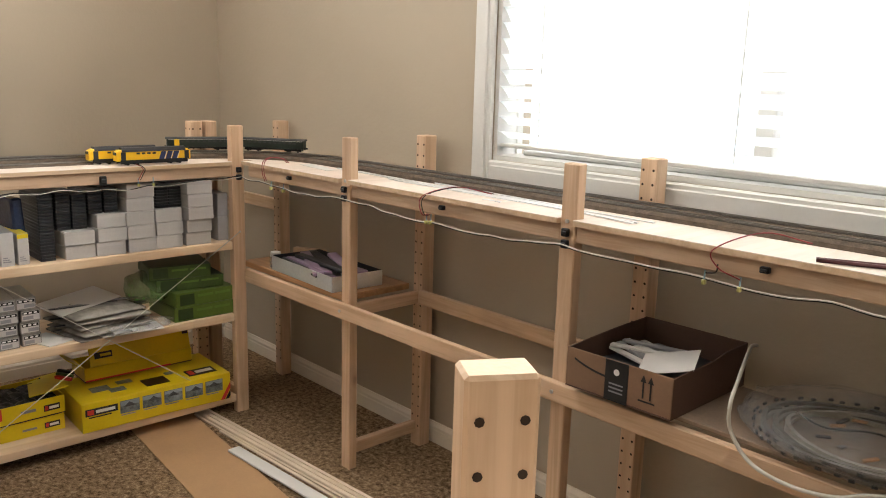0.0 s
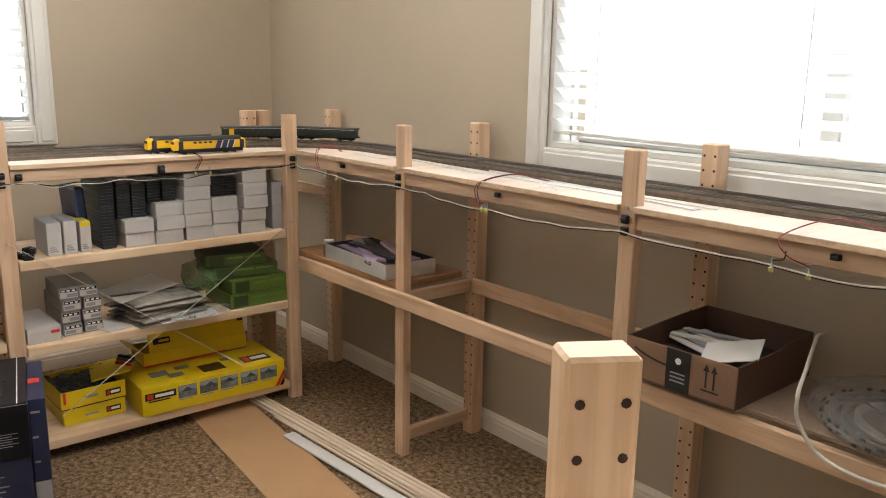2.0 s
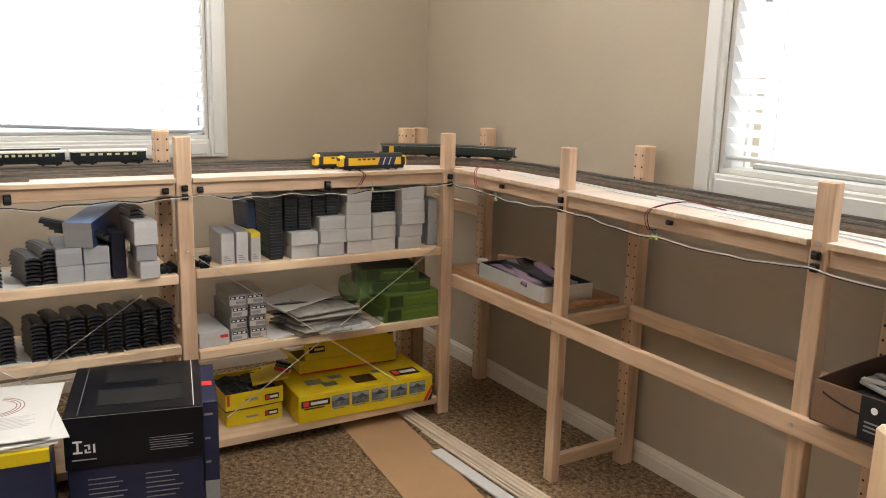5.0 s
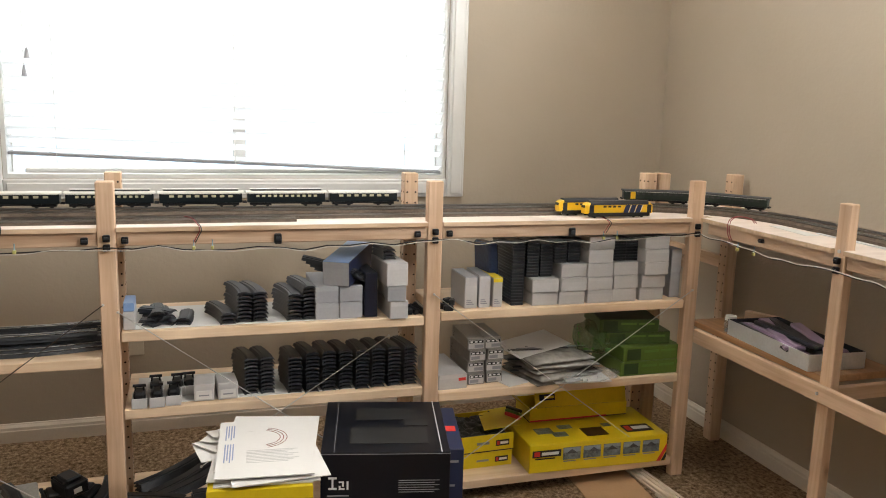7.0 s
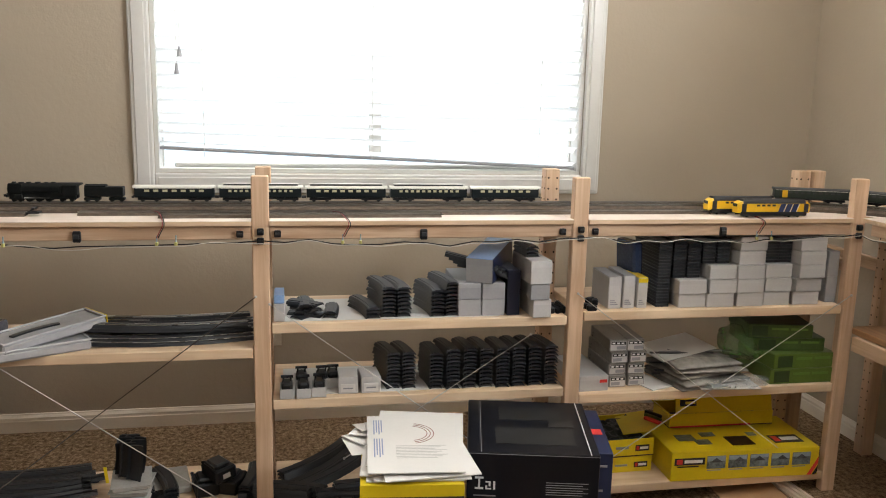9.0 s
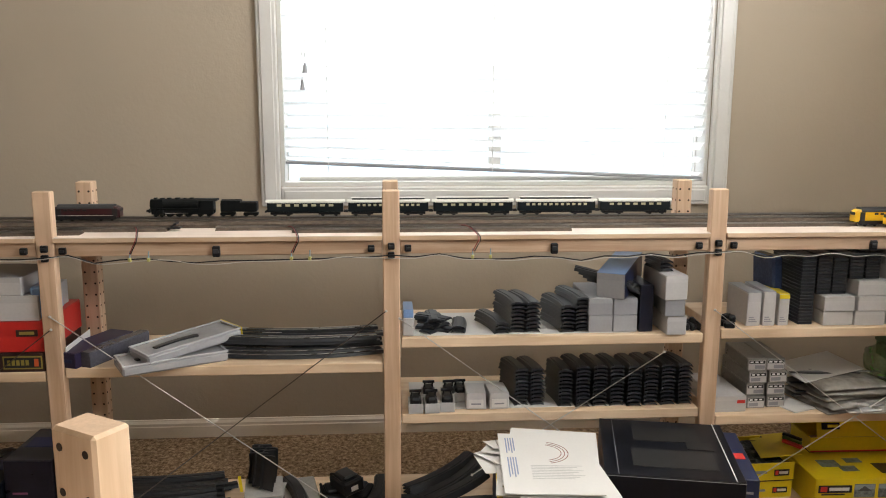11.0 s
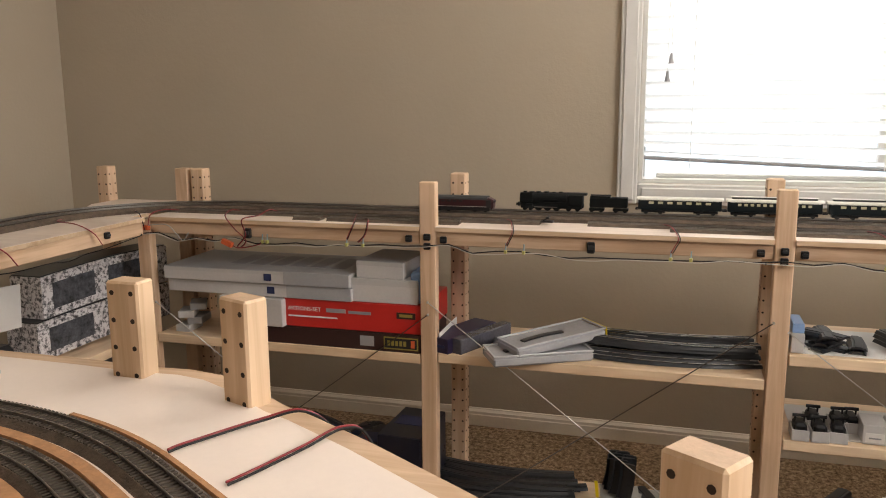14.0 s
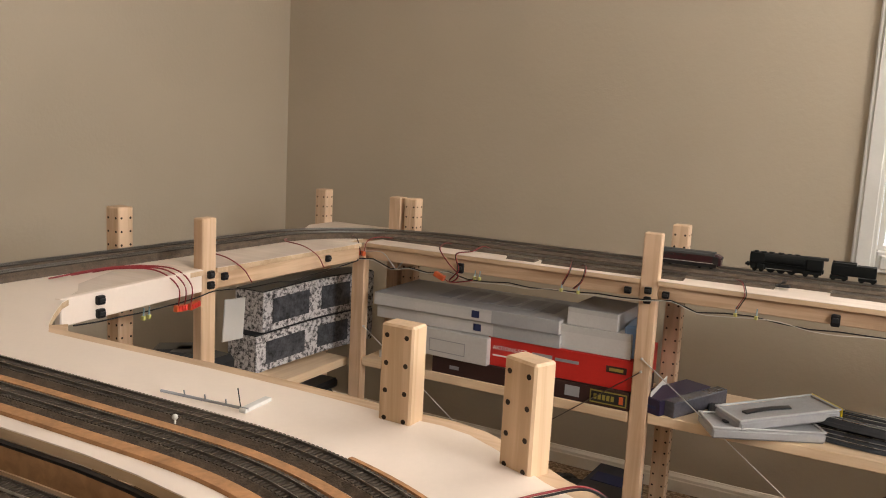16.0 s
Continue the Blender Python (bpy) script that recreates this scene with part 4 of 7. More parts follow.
for k, (y, z, r, w) in enumerate(((1.480, 0, 0, 0.206), (1.482, 0.0465, 1.5, 0.202), (1.458, 0.093, -7, 0.216), (1.434, 0.1345, -12, 0.19))):
    s = (0.19 - 0.01 * (k > 1), w, 0.0455 if k < 2 else 0.040)
    t = carton("green_carton", s, corner_bay(-2.165 - 0.02 * (k > 1), y, Z1 + z, 0, 0, r), (GREEN_CARD if k < 2 else GREEN_SHADE, GREEN_CARD if k < 2 else GREEN_DARK), "green model carton with dark picture panels", "box", "stacked green cartons")
    panel(t, "picture", "+x", s, 0.06, 0.30, 0.12, 0.88, GREEN_DARK, "dark printed picture")
    for u in (0.36, 0.66):
        panel(t, "print", "+x", s, u, u + 0.26, 0.58, 0.74, plain("pale_green_ink", (0.12, 0.22, 0.045), 0.5) if (k, u) == (0, 0.36) else bpy.data.materials["pale_green_ink"])
soft_bag("green_bag", 0.14, 0.12, 0.10, corner_bay(-2.18, 1.340, Z1 + 0.05), clear("green_film", (0.20, 0.40, 0.14), 0.2, 0.45), "crumpled green clear plastic bag behind the bags", [], 5.0)

# bottom shelf: yellow landscape-kit cartons
def logo(t, size, face, u0, v0, w, h):
    """A plain dark panel with a red mark and a white bar, where the maker's sign stands."""
    panel(t, "sign", face, size, u0, u0 + w, v0, v0 + h, INK, "dark sign panel", 0.0009)
    panel(t, "sign_mark", face, size, u0 + w * 0.06, u0 + w * 0.26, v0 + h * 0.15, v0 + h * 0.85, INK_RED, "", 0.0013)
    panel(t, "sign_bar", face, size, u0 + w * 0.32, u0 + w * 0.92, v0 + h * 0.28, v0 + h * 0.72, INK_WHITE, "", 0.0013)


SKY_INK = plain("pale_sky_ink", (0.30, 0.36, 0.42), 0.4, vary=0.2, scale=30)
s = (0.24, 0.468, 0.090)
t = carton("kit_carton", s, corner_bay(-2.166, 1.318, Z2, 0, 0, -2), (YELLOW_CARD, YELLOW_CARD), "large yellow kit carton with small landscape pictures", "box", "yellow kit cartons")
logo(t, s, "+x", 0.02, 0.56, 0.20, 0.24)
panel(t, "print", "+x", s, 0.04, 0.18, 0.48, 0.52, INK)
for k in range(5):
    panel(t, "picture", "+x", s, 0.235 + 0.145 * k, 0.36 + 0.145 * k, 0.40, 0.84, PHOTO, "printed landscape picture")
    panel(t, "print", "+x", s, 0.24 + 0.145 * k, 0.33 + 0.145 * k, 0.33, 0.36, INK_GREY)
    panel(t, "picture_sky", "+x", s, 0.238 + 0.145 * k, 0.357 + 0.145 * k, 0.66 + 0.03 * (k % 3), 0.82, SKY_INK, "pale printed sky", 0.0011)
    bm = bmesh.new()
    u0 = 0.255 + 0.145 * k + 0.012 * (k % 2)
    bm.faces.new([bm.verts.new((s[0] / 2 + 0.0020, s[1] * (u - 0.5), s[2] * v)) for u, v in ((u0, 0.62), (u0 + 0.085, 0.62), (u0 + 0.062, 0.70), (u0 + 0.040, 0.78), (u0 + 0.018, 0.69))])
    part("picture_mountain", bm, ROCK, t, "dark printed mountain")
for mt, corners in ((INK_RED, ((0.925, 0.02), (0.955, 0.02), (0.998, 0.42), (0.998, 0.66))), (INK, ((0.960, 0.02), (0.985, 0.02), (0.998, 0.14), (0.998, 0.37)))):
    bm = bmesh.new()
    bm.faces.new([bm.verts.new((s[0] / 2 + 0.0009, s[1] * (u - 0.5), s[2] * v)) for u, v in corners])
    part("stripe", bm, mt, t)
logo(t, s, "top", 0.74, 0.62, 0.20, 0.22)
for k, (u, v, w, h) in enumerate(((0.12, 0.50, 0.12, 0.18), (0.22, 0.66, 0.10, 0.14), (0.30, 0.45, 0.10, 0.12), (0.44, 0.60, 0.16, 0.26), (0.62, 0.5, 0.06, 0.10))):
    panel(t, "picture", "top", s, u, u + w, v, v + h, BROWN_CARD if k == 3 else PHOTO)


def open_carton(name, size, m, mat, inside, label, group, lid_angle=None, mat_lid=None):
    """An open tray carton: foot, four sides and, if asked, a hinged lid at its rear."""
    sx, sy, sz = size
    t = thing(name, label, "box", m, group)
    w = 0.003
    part("base", box(-sx / 2, sx / 2, -sy / 2, sy / 2, 0, w), inside, t)
    for b in ((sx / 2 - w, sx / 2, -sy / 2, sy / 2, w, sz), (-sx / 2, -sx / 2 + w, -sy / 2, sy / 2, w, sz), (-sx / 2 + w, sx / 2 - w, -sy / 2, -sy / 2 + w, w, sz), (-sx / 2 + w, sx / 2 - w, sy / 2 - w, sy / 2, w, sz)):
        part("side", box(*b, 0.0008), mat, t)
    if lid_angle is not None:
        part("lid", box(0, sx, -sy / 2, sy / 2, 0, w, 0.0008), mat_lid or mat, t).matrix_basis = pose(-sx / 2, 0, sz + 0.001, 0, lid_angle, 0)
    return t


s = (0.120, 0.350, 0.046)
t = open_carton("kit_tray", s, corner_bay(-2.277, 1.325, Z2 + 0.0925, 0, 0, -1), YELLOW_CARD, BROWN_CARD, "yellow kit carton with its lid swung up", "yellow kit cartons")
lid = part("lid", box(-0.0015, 0.0015, -0.155, 0.172, 0, 0.075, 0.0008), YELLOW_CARD, t, "yellow lid standing up")
lid.matrix_basis = pose(0.0575, 0, 0.0465, 0, -16, 0)
for nm, b, mt in (("sign", (0.0016, 0.0022, -0.140, -0.085, 0.022, 0.042), INK), ("sign_bar", (0.0023, 0.0027, -0.122, -0.089, 0.028, 0.036), YELLOW_CARD), ("stripe", (0.0016, 0.0021, 0.150, 0.170, 0.050, 0.074), BROWN_CARD)):
    part(nm, box(*b), mt, t).matrix_basis = lid.matrix_basis
part("side_flap", box(-0.055, 0.055, -0.0015, 0.0015, 0, 0.060, 0.0008), YELLOW_CARD, t, "yellow side flap folded out").matrix_basis = pose(0.0, -0.1765, 0.046, 52, 0, 0)
part("stripe", box(0.0602, 0.0608, -0.172, 0.10, 0.001, 0.006), INK_RED, t)
s = (0.19, 0.178, 0.050)
t = carton("kit_carton", s, corner_bay(-2.226, 0.972, Z2, 0, 0, 1), (YELLOW_CARD, YELLOW_CARD), "small yellow kit carton under an open one", "box", "yellow kit cartons")
logo(t, s, "+x", 0.68, 0.30, 0.24, 0.34)
panel(t, "print", "+x", s, 0.34, 0.56, 0.40, 0.52, INK_GREY)
s = (0.19, 0.185, 0.055)
t = open_carton("kit_tray", s, corner_bay(-2.224, 0.970, Z2 + 0.0505, 0, 0, 2), YELLOW_CARD, BROWN_CARD, "yellow open kit tray full of dark foam rock", "yellow kit cartons")
logo(t, s, "+x", 0.68, 0.30, 0.24, 0.34)
panel(t, "print", "+x", s, 0.34, 0.56, 0.45, 0.60, INK_GREY)
panel(t, "stripe", "+x", s, 0.03, 0.07, 0.35, 0.98, INK_RED)
bm = bmesh.new()
bmesh.ops.create_grid(bm, x_segments=16, y_segments=16, size=0.5)
for v in bm.verts:
    v.co = Vector((v.co.x * 0.175, v.co.y * 0.17, 0.044 + 0.016 * noise.noise(v.co * 9) + 0.006 * noise.noise(v.co * 30)))
part("foam_rock", bm, OLIVE, t, "dark grey foam rock")
single("yellow_flap", box(-0.10, 0.10, -0.055, 0.055, 0, 0.002), YELLOW_CARD, "loose yellow carton lid leaning behind the tray", "carton lid", m=corner_bay(-2.235, 1.050, Z2 + 0.112, 10, -5, -14))
for k, mt in enumerate((INK_RED, GREEN_CARD, INK)):
    single("felt_strip", box(-0.03, 0.03, -0.006, 0.006, 0, 0.010, 0.002), mt, "small coloured strip on the kit cartons", "strip", m=corner_bay(-2.19 - 0.02 * k, 1.082 + 0.01 * k, Z2 + 0.130 + 0.002 * k, 0, 0, 30))

# ---- cartons standing on the floor before the bench ----
GLOSS_BLACK = plain("glossy_black_card", (0.005, 0.006, 0.010), 0.38, vary=0.3, spec=0.3)
s = (0.315, 0.300, 0.222)
t = carton("blue_carton", s, pose(-1.848, 0.588, 0.0, 0, 0, -12.5), BLUE_CARD, "large dark blue carton with white print on the floor")
for c in range(2):
    for k in range(6):
        panel(t, "print", "+x", s, 0.14 + 0.42 * c, (0.42 if k else 0.34) + 0.42 * c - 0.03 * (k % 3), 0.86 - 0.055 * k, 0.870 - 0.055 * k, INK_GREY)
s = (0.270, 0.036, 0.345)
t = carton("slim_carton", s, pose(-1.818, 0.757, 0.0, 0, 0, -12.5), BLUE_CARD, "slim navy carton standing beside the black one", lid=False)
panel(t, "side_panel", "+x", s, 0.02, 0.98, 0.08, 0.40, GREY_CARD, "grey panel")
for k in range(3):
    panel(t, "print", "+x", s, 0.10, 0.45 + 0.2 * (k == 0), 0.90 - 0.18 * k, 0.915 - 0.18 * k, INK_GREY)
panel(t, "red_label", "top", s, 0.05, 0.75, 0.48, 0.60, INK_RED, "small red label")
s = (0.328, 0.306, 0.132)
t = carton("control_carton", s, pose(-1.847, 0.588, 0.2230, 0, 0, -12.5), (GLOSS_BLACK, GLOSS_BLACK), "black carton of a digital train controller with white print", lid=True)
for u0, u1, v0, v1 in ((0.06, 0.125, 0.50, 0.535), (0.06, 0.125, 0.30, 0.335), (0.085, 0.10, 0.335, 0.50), (0.14, 0.18, 0.43, 0.455), (0.165, 0.18, 0.36, 0.43), (0.14, 0.155, 0.30, 0.37), (0.14, 0.185, 0.30, 0.325), (0.20, 0.215, 0.30, 0.455)):
    panel(t, "sign_mark", "+x", s, u0, u1, v0, v1, INK_WHITE)
panel(t, "print", "+x", s, 0.05, 0.22, 0.17, 0.19, INK_GREY)
for k in range(6):
    panel(t, "print", "+x", s, 0.60, 0.92 - 0.04 * (k % 2), 0.46 - 0.045 * k, 0.468 - 0.045 * k, INK_GREY)
for u, w, mt in ((0.10, 0.004, INK_GREY), (0.93, 0.007, INK_WHITE)):
    panel(t, "edge_line", "top", s, u, u + w, 0.0, 1.0, mt)
panel(t, "edge_line", "+x", s, 0.0, 1.0, 0.965, 0.975, INK_GREY)
for u, v, w, h in ((0.22, 0.55, 0.62, 0.30), (0.26, 0.14, 0.52, 0.26), (0.66, 0.38, 0.20, 0.14)):
    panel(t, "picture", "top", s, u, u + w, v, v + h, INK)
t = carton("set_carton", (0.31, 0.22, 0.225), pose(-1.747, 0.270, 0.0, 0, 0, -6), BLUE_CARD, "dark blue carton on the floor under a yellow one")
t = carton("set_carton", (0.32, 0.222, 0.125), pose(-1.742, 0.270, 0.2255, 0, 0, -6), (BLUE_CARD, YELLOW_CARD), "blue and yellow train set carton under papers")
panel(t, "band", "+x", (0.32, 0.222, 0.125), 0.0, 1.0, 0.78, 0.995, YELLOW_CARD, "yellow band")
FAINT_INK = plain("faint_grey_ink", (0.50, 0.49, 0.47), 0.7)
BLUE_GREY_INK = plain("blue_grey_ink", (0.22, 0.28, 0.42), 0.6)
for k, (dx, dy, r) in enumerate(((0.0, 0.0, -6), (0.004, 0.010, -4), (-0.012, -0.006, -9), (0.010, 0.014, 3), (-0.03, 0.018, -12), (0.0, 0.0, -5))):
    p = single("paper_sheet", box(-0.158, 0.158, -0.105, 0.105, 0, 0.0022), PAPER, "white printed instruction sheet on a carton", "paper", "stack of papers", m=pose(-1.750 + dx, 0.278 + dy, 0.3510 + 0.0038 * k, J(-0.4, 0.4), J(-0.3, 0.5), r))
bm = bmesh.new()
for r, n in ((0.043, 0), (0.051, 1), (0.059, 2)):
    add_ribbon(bm, [Vector((-0.050 + r * math.sin(radians(a)), -0.006 + r * math.cos(radians(a)), 0)) for a in range(-75, 81, 8)], [(0.0009, 0.0), (0.0009, 0.0004), (-0.0009, 0.0004), (-0.0009, 0.0)])
q = part("print", bm, plain("dull_red_ink", (0.22, 0.06, 0.045), 0.6), p)
q.matrix_basis = pose(0.0, 0, 0.0023)
for k in range(9):
    part("print", box(0.020 + 0.008 * k, 0.0225 + 0.008 * k, -0.040, 0.075 - 0.012 * (k % 3), 0.0023, 0.0026), FAINT_INK, p)
for a, b in ((-0.130, -0.045), (-0.020, 0.080)):
    for k in range(4):
        part("print", box(a, b - 0.012 * (k % 2), -0.090 + 0.006 * k, -0.087 + 0.006 * k, 0.0023, 0.0027), BLUE_GREY_INK, p)
for k in range(4):
    single("leaflet", box(-0.05, 0.05, -0.045, 0.045, 0, 0.0012), PAPER, "curled leaflet sticking out of the stack", "paper", "stack of papers", m=pose(-1.790 - 0.03 * k, 0.172 + 0.012 * k, 0.3525 + 0.003 * k, -3 - 3 * k, 0, 30 * k + 10))

# ---- second bay: top shelf ----
Z0, Z1, Z2 = SH[2]
single("shelf_paper", box(-2.30, -2.075, -0.02, 0.56, 0, 0.0016), PAPER, "white paper lining on the shelf", "paper", m=pose(0, 0, Z0 + 0.0003))
single("shelf_paper", box(-2.30, -2.085, -0.02, 0.60, 0, 0.0016), PAPER, "white paper lining on the shelf", "paper", m=pose(0, 0, Z1 + 0.0003))
ZA, ZB = Z0 + 0.0020, Z1 + 0.0020
s = (0.10, 0.028, 0.046)
t = carton("pale_carton", s, pose(-2.12, -0.026, ZA), (WHITE_CARD, WHITE_CARD), "tiny white and pale blue carton by the post")
t = carton("pale_blue_carton", (0.09, 0.026, 0.022), pose(-2.12, -0.026, ZA + 0.0465), BLUE_LIGHT, "tiny pale blue carton on a white one")
for k in range(9):
    o = new("track_piece", PIECE_S)
    o.matrix_basis = pose(-2.09 - 0.008 * (k % 3), 0.015 + 0.009 * k, ZA + 0.010 * (k % 4), 6 * (k % 3), 0, -40 + 12 * k)
    tagged(o, "short black curved track piece in a loose heap", "track piece", "loose track pieces")
track_stack(pose(-2.09, 0.104, ZA, 0, 0, -12), 2, PIECE_S, STACK)
track_stack(pose(-2.078, 0.217, ZA, 0, 0, 4), 3, PIECE, STACK)
track_stack(pose(-2.085, 0.260, ZA), 8, PIECE, STACK)
track_stack(pose(-2.083, 0.3015, ZA), 8, PIECE, STACK)
track_stack(pose(-2.080, 0.391, ZA), 7, PIECE, STACK)
track_stack(pose(-2.083, 0.4320, ZA), 9, PIECE, STACK)
for y, z in ((0.478, 0), (0.544, 0), (0.478, 0.0455), (0.544, 0.0455)):
    carton("white_carton", (0.20, 0.0635, 0.045), pose(-2.175, y, ZA + z, 0, 0, J(-1, 1)), GREY_CARD, "pale grey carton in a stack on the shelf", "box", "stacked grey cartons")
t = carton("blue_topped_carton", (0.23, 0.074, 0.068), pose(-2.180, 0.556, ZA + 0.1010, 0, 5, -28), (GREY_CARD, BLUE_LIGHT), "grey carton with a glossy pale blue lid")
panel(t, "side", "+y", (0.23, 0.074, 0.068), 0.0, 1.0, 0.0, 1.0, BLUE_CARD, "dark blue side")
carton("dark_blue_carton", (0.20, 0.036, 0.125), pose(-2.175, 0.5975, ZA, 0, 0, 1), plain("navy_card", (0.007, 0.009, 0.022), 0.4), "tall dark blue carton beside grey ones")
for k in range(4):
    o = new("track_piece", PIECE)
    o.matrix_basis = pose(-2.15, 0.49 - 0.01 * k, ZA + 0.0985 + 0.009 * k, 0, 0, 62 - 3 * k) @ pose(0.12, 0, 0, 0, 12, 0)
    tagged(o, "black curved track piece lying across grey cartons", "track piece", "loose track pieces")
for k, (z, h) in enumerate(((0, 0.050), (0.0505, 0.044), (0.095, 0.064))):
    carton("white_carton", (0.16, 0.052 + 0.008 * (k == 2), h), pose(-2.125 + 0.004 * k, 0.669 - 0.010 * (k == 2), Z0 + 0.0003 + z, 0, 0, (2, -4, 3)[k]), WHITE_CARD if k != 1 else GREY_CARD, "white carton in a column by the post", "box", "column of white cartons")
track_stack(pose(-2.09, 0.652, Z0 + 0.1598), 3, PIECE_S, "few black track pieces on white cartons")
for k in range(3):
    single("track_clip", box(-0.02, 0.02, -0.010, 0.010, 0, 0.018, 0.004), BLACK, "small black plastic part by the post", "track clip", "loose track clips", m=pose(-2.10, 0.712 + 0.012 * k, Z0 + 0.0003 + 0.004 * k, 0, 20 * k, 35 * k))
# second bay: middle shelf


def buffer_box(m):
    """A small white tray with a black buffer stop in it."""
    t = open_carton("buffer_box", (0.06, 0.038, 0.026), m, WHITE_CARD, WHITE_CARD, "small white box with a black buffer stop in it", "buffer stop boxes")
    part("buffer_stop", box(-0.024, 0.026, -0.014, 0.014, 0.004, 0.040, 0.006), BLACK, t, "black plastic buffer stop")
    part("buffer_beam", tube([(0.0, -0.016, 0.052), (0.0, 0.016, 0.052)], 0.004, 6), BLACK, t)
    for s_ in (-0.010, 0.010):
        part("buffer_leg", tube([(0.0, s_, 0.038), (0.0, s_, 0.052)], 0.0025, 5), BLACK, t)
    return t


b0 = buffer_box(pose(-2.085, -0.008, ZB))
for x, y in ((-2.085, 0.034), (-2.09, 0.076), (-2.155, 0.030), (-2.155, 0.085), (-2.16, 0.115)):
    copy_thing(b0, pose(x, y, ZB, 0, 0, J(-6, 6)))
for y in (0.153, 0.211):
    s = (0.08, 0.052, 0.046)
    t = carton("small_white_carton", s, pose(-2.115, y, ZB, 0, 0, J(-4, 4)), WHITE_CARD, "small white carton with faint print", "box", "small white cartons")
    panel(t, "label", "+x", s, 0.12, 0.88, 0.12, 0.60, PAPER)
    panel(t, "print", "+x", s, 0.25, 0.75, 0.30, 0.38, INK_GREY, proud=0.0011)
track_stack(pose(-2.10, 0.276, Z1 + 0.0003, 0, 0, 6), 10, PIECE_M, STACK)
track_stack(pose(-2.10, 0.320, Z1 + 0.0003, 0, 0, 3), 10, PIECE_M, STACK)
for k in range(8):
    track_stack(pose(-2.080 + J(-0.004, 0.004), 0.392 + 0.0466 * k, Z1 + 0.0003, 0, 0, J(-2, 2)), 11 - (k == 0), PIECE_M, STACK)
# bottom shelf: loose black track, a clear box
random.seed(9)
for k in range(7):
    track_stack(pose(-2.075 - 0.03 * (k % 2), 0.13 - 0.04 * k if k < 4 else 0.02 + 0.05 * k, Z2 + 0.0003, 0, 0, 55 + 5 * k), 2 + k % 3, PIECE, "few black curved track pieces on the bottom shelf")

# ---- third bay ----
Z0, Z2 = SH[1]
s = (0.22, 0.075, 0.040)
t = carton("purple_carton", s, pose(-2.165, -0.850, Z0, 0, 0, -22), PURPLE_CARD, "dark purple model carton on the shelf")
panel(t, "print", "+x", s, 0.15, 0.85, 0.35, 0.55, INK_BLUE)
t = carton("clear_case", (0.22, 0.030, 0.040), pose(-2.162, -0.792, Z0, 0, 0, -24), plain("smoky_plastic", (0.10, 0.10, 0.12), 0.15, vary=0.3), "slim smoky plastic case on the shelf", "plastic case")
track_stack(pose(-2.09, -0.735, Z0 + 0.0003, 0, 0, 0), 2, PIECE_S, STACK)


def clamshell(m, label, strip_too):
    t = thing("clamshell", label, "plastic case", m, "grey clamshell cases")
    part("case", box(-0.13, 0.13, -0.055, 0.055, 0, 0.024, 0.005), CLAM, t, "hazy grey plastic shell")
    for b in ((-0.13, 0.13, -0.0555, -0.050, 0.0242, 0.0290), (-0.13, 0.13, 0.050, 0.0555, 0.0242, 0.0290), (-0.130, -0.124, -0.0495, 0.0495, 0.0242, 0.0290), (0.124, 0.130, -0.0495, 0.0495, 0.0242, 0.0290)):
        part("rim", box(*b, 0.0012), CLAM_EDGE, t, "pale plastic rim")
    bm = bmesh.new()
    loose_rail(bm, 0.12, 0.25, 0.016, Matrix.Translation((0.03, 0, 0.0243)))
    part("rail_piece", bm, BLACK_MATT, t, "dark track piece")
    if strip_too:
        part("edge_strip", box(-0.1325, -0.1302, -0.055, 0.055, 0.004, 0.029), YELLOW_CARD, t, "yellow edge strip")
    return t


CLAM_EDGE = plain("pale_clamshell_rim", (0.52, 0.52, 0.53), 0.18, vary=0.1)
BRIGHT_RAIL = plain("bright_nickel_rail", (0.62, 0.60, 0.57), 0.28, metal=0.8, vary=0.1)
clamshell(pose(-2.082, -0.630, Z0 + 0.0005, 0, 0, -62), "grey plastic clamshell case under another one", False)
clamshell(pose(-2.125, -0.600, Z0 + 0.0300, 0, 5, -50), "grey plastic clamshell case with a yellow edge", True)
t = thing("rail_stack", "stack of long curved grey track on the shelf", "track pieces", pose(-2.175, -0.092, Z0 + 0.0003, 0, 0, 90))
for k in range(12):
    row, lay = k % 2, k // 2
    o = new("track_piece", PIECE_L)
    o.parent = t
    o.matrix_basis = pose(J(-0.012, 0.004) - 0.020 * (lay > 3), -0.014 + 0.066 * row + J(-0.012, 0.012), 0.0080 * lay + J(0, 0.001), J(-2, 2), 0, 15.8 + J(-2.6, 2.6))
    for s_ in (-0.0085, 0.0085, 0.0160):
        pts = [Vector((-0.8 * math.sin(0.54 * i / 10), 0.8 * (1 - math.cos(0.54 * i / 10)) + s_, 0.0092 if s_ < 0.01 else 0.0030)) for i in range(11)]
        part("rail", tube(pts, 0.0010, 4), BRIGHT_RAIL if s_ < 0.01 else STEEL if k % 3 == 0 else RAIL, o, "dull metal rail")
TRAY = plain("hazy_clear_plastic", (0.42, 0.41, 0.38), 0.2, vary=0.15, scale=20)
random.seed(12)
t = thing("rail_stack", "heap of long black curved track on the bottom shelf", "track pieces", pose(-2.235, -0.535, Z2 + 0.0003, 0, 0, 90))
for k in range(15):
    o = new("track_piece", PIECE_L)
    o.parent = t
    o.matrix_basis = pose(J(-0.03, 0.02), (-0.035, 0.010, 0.055)[k % 3] + J(-0.012, 0.012), 0.0105 * (k // 3) + J(0, 0.002), J(-5, 5), 0, 15.8 + J(-8, 8))
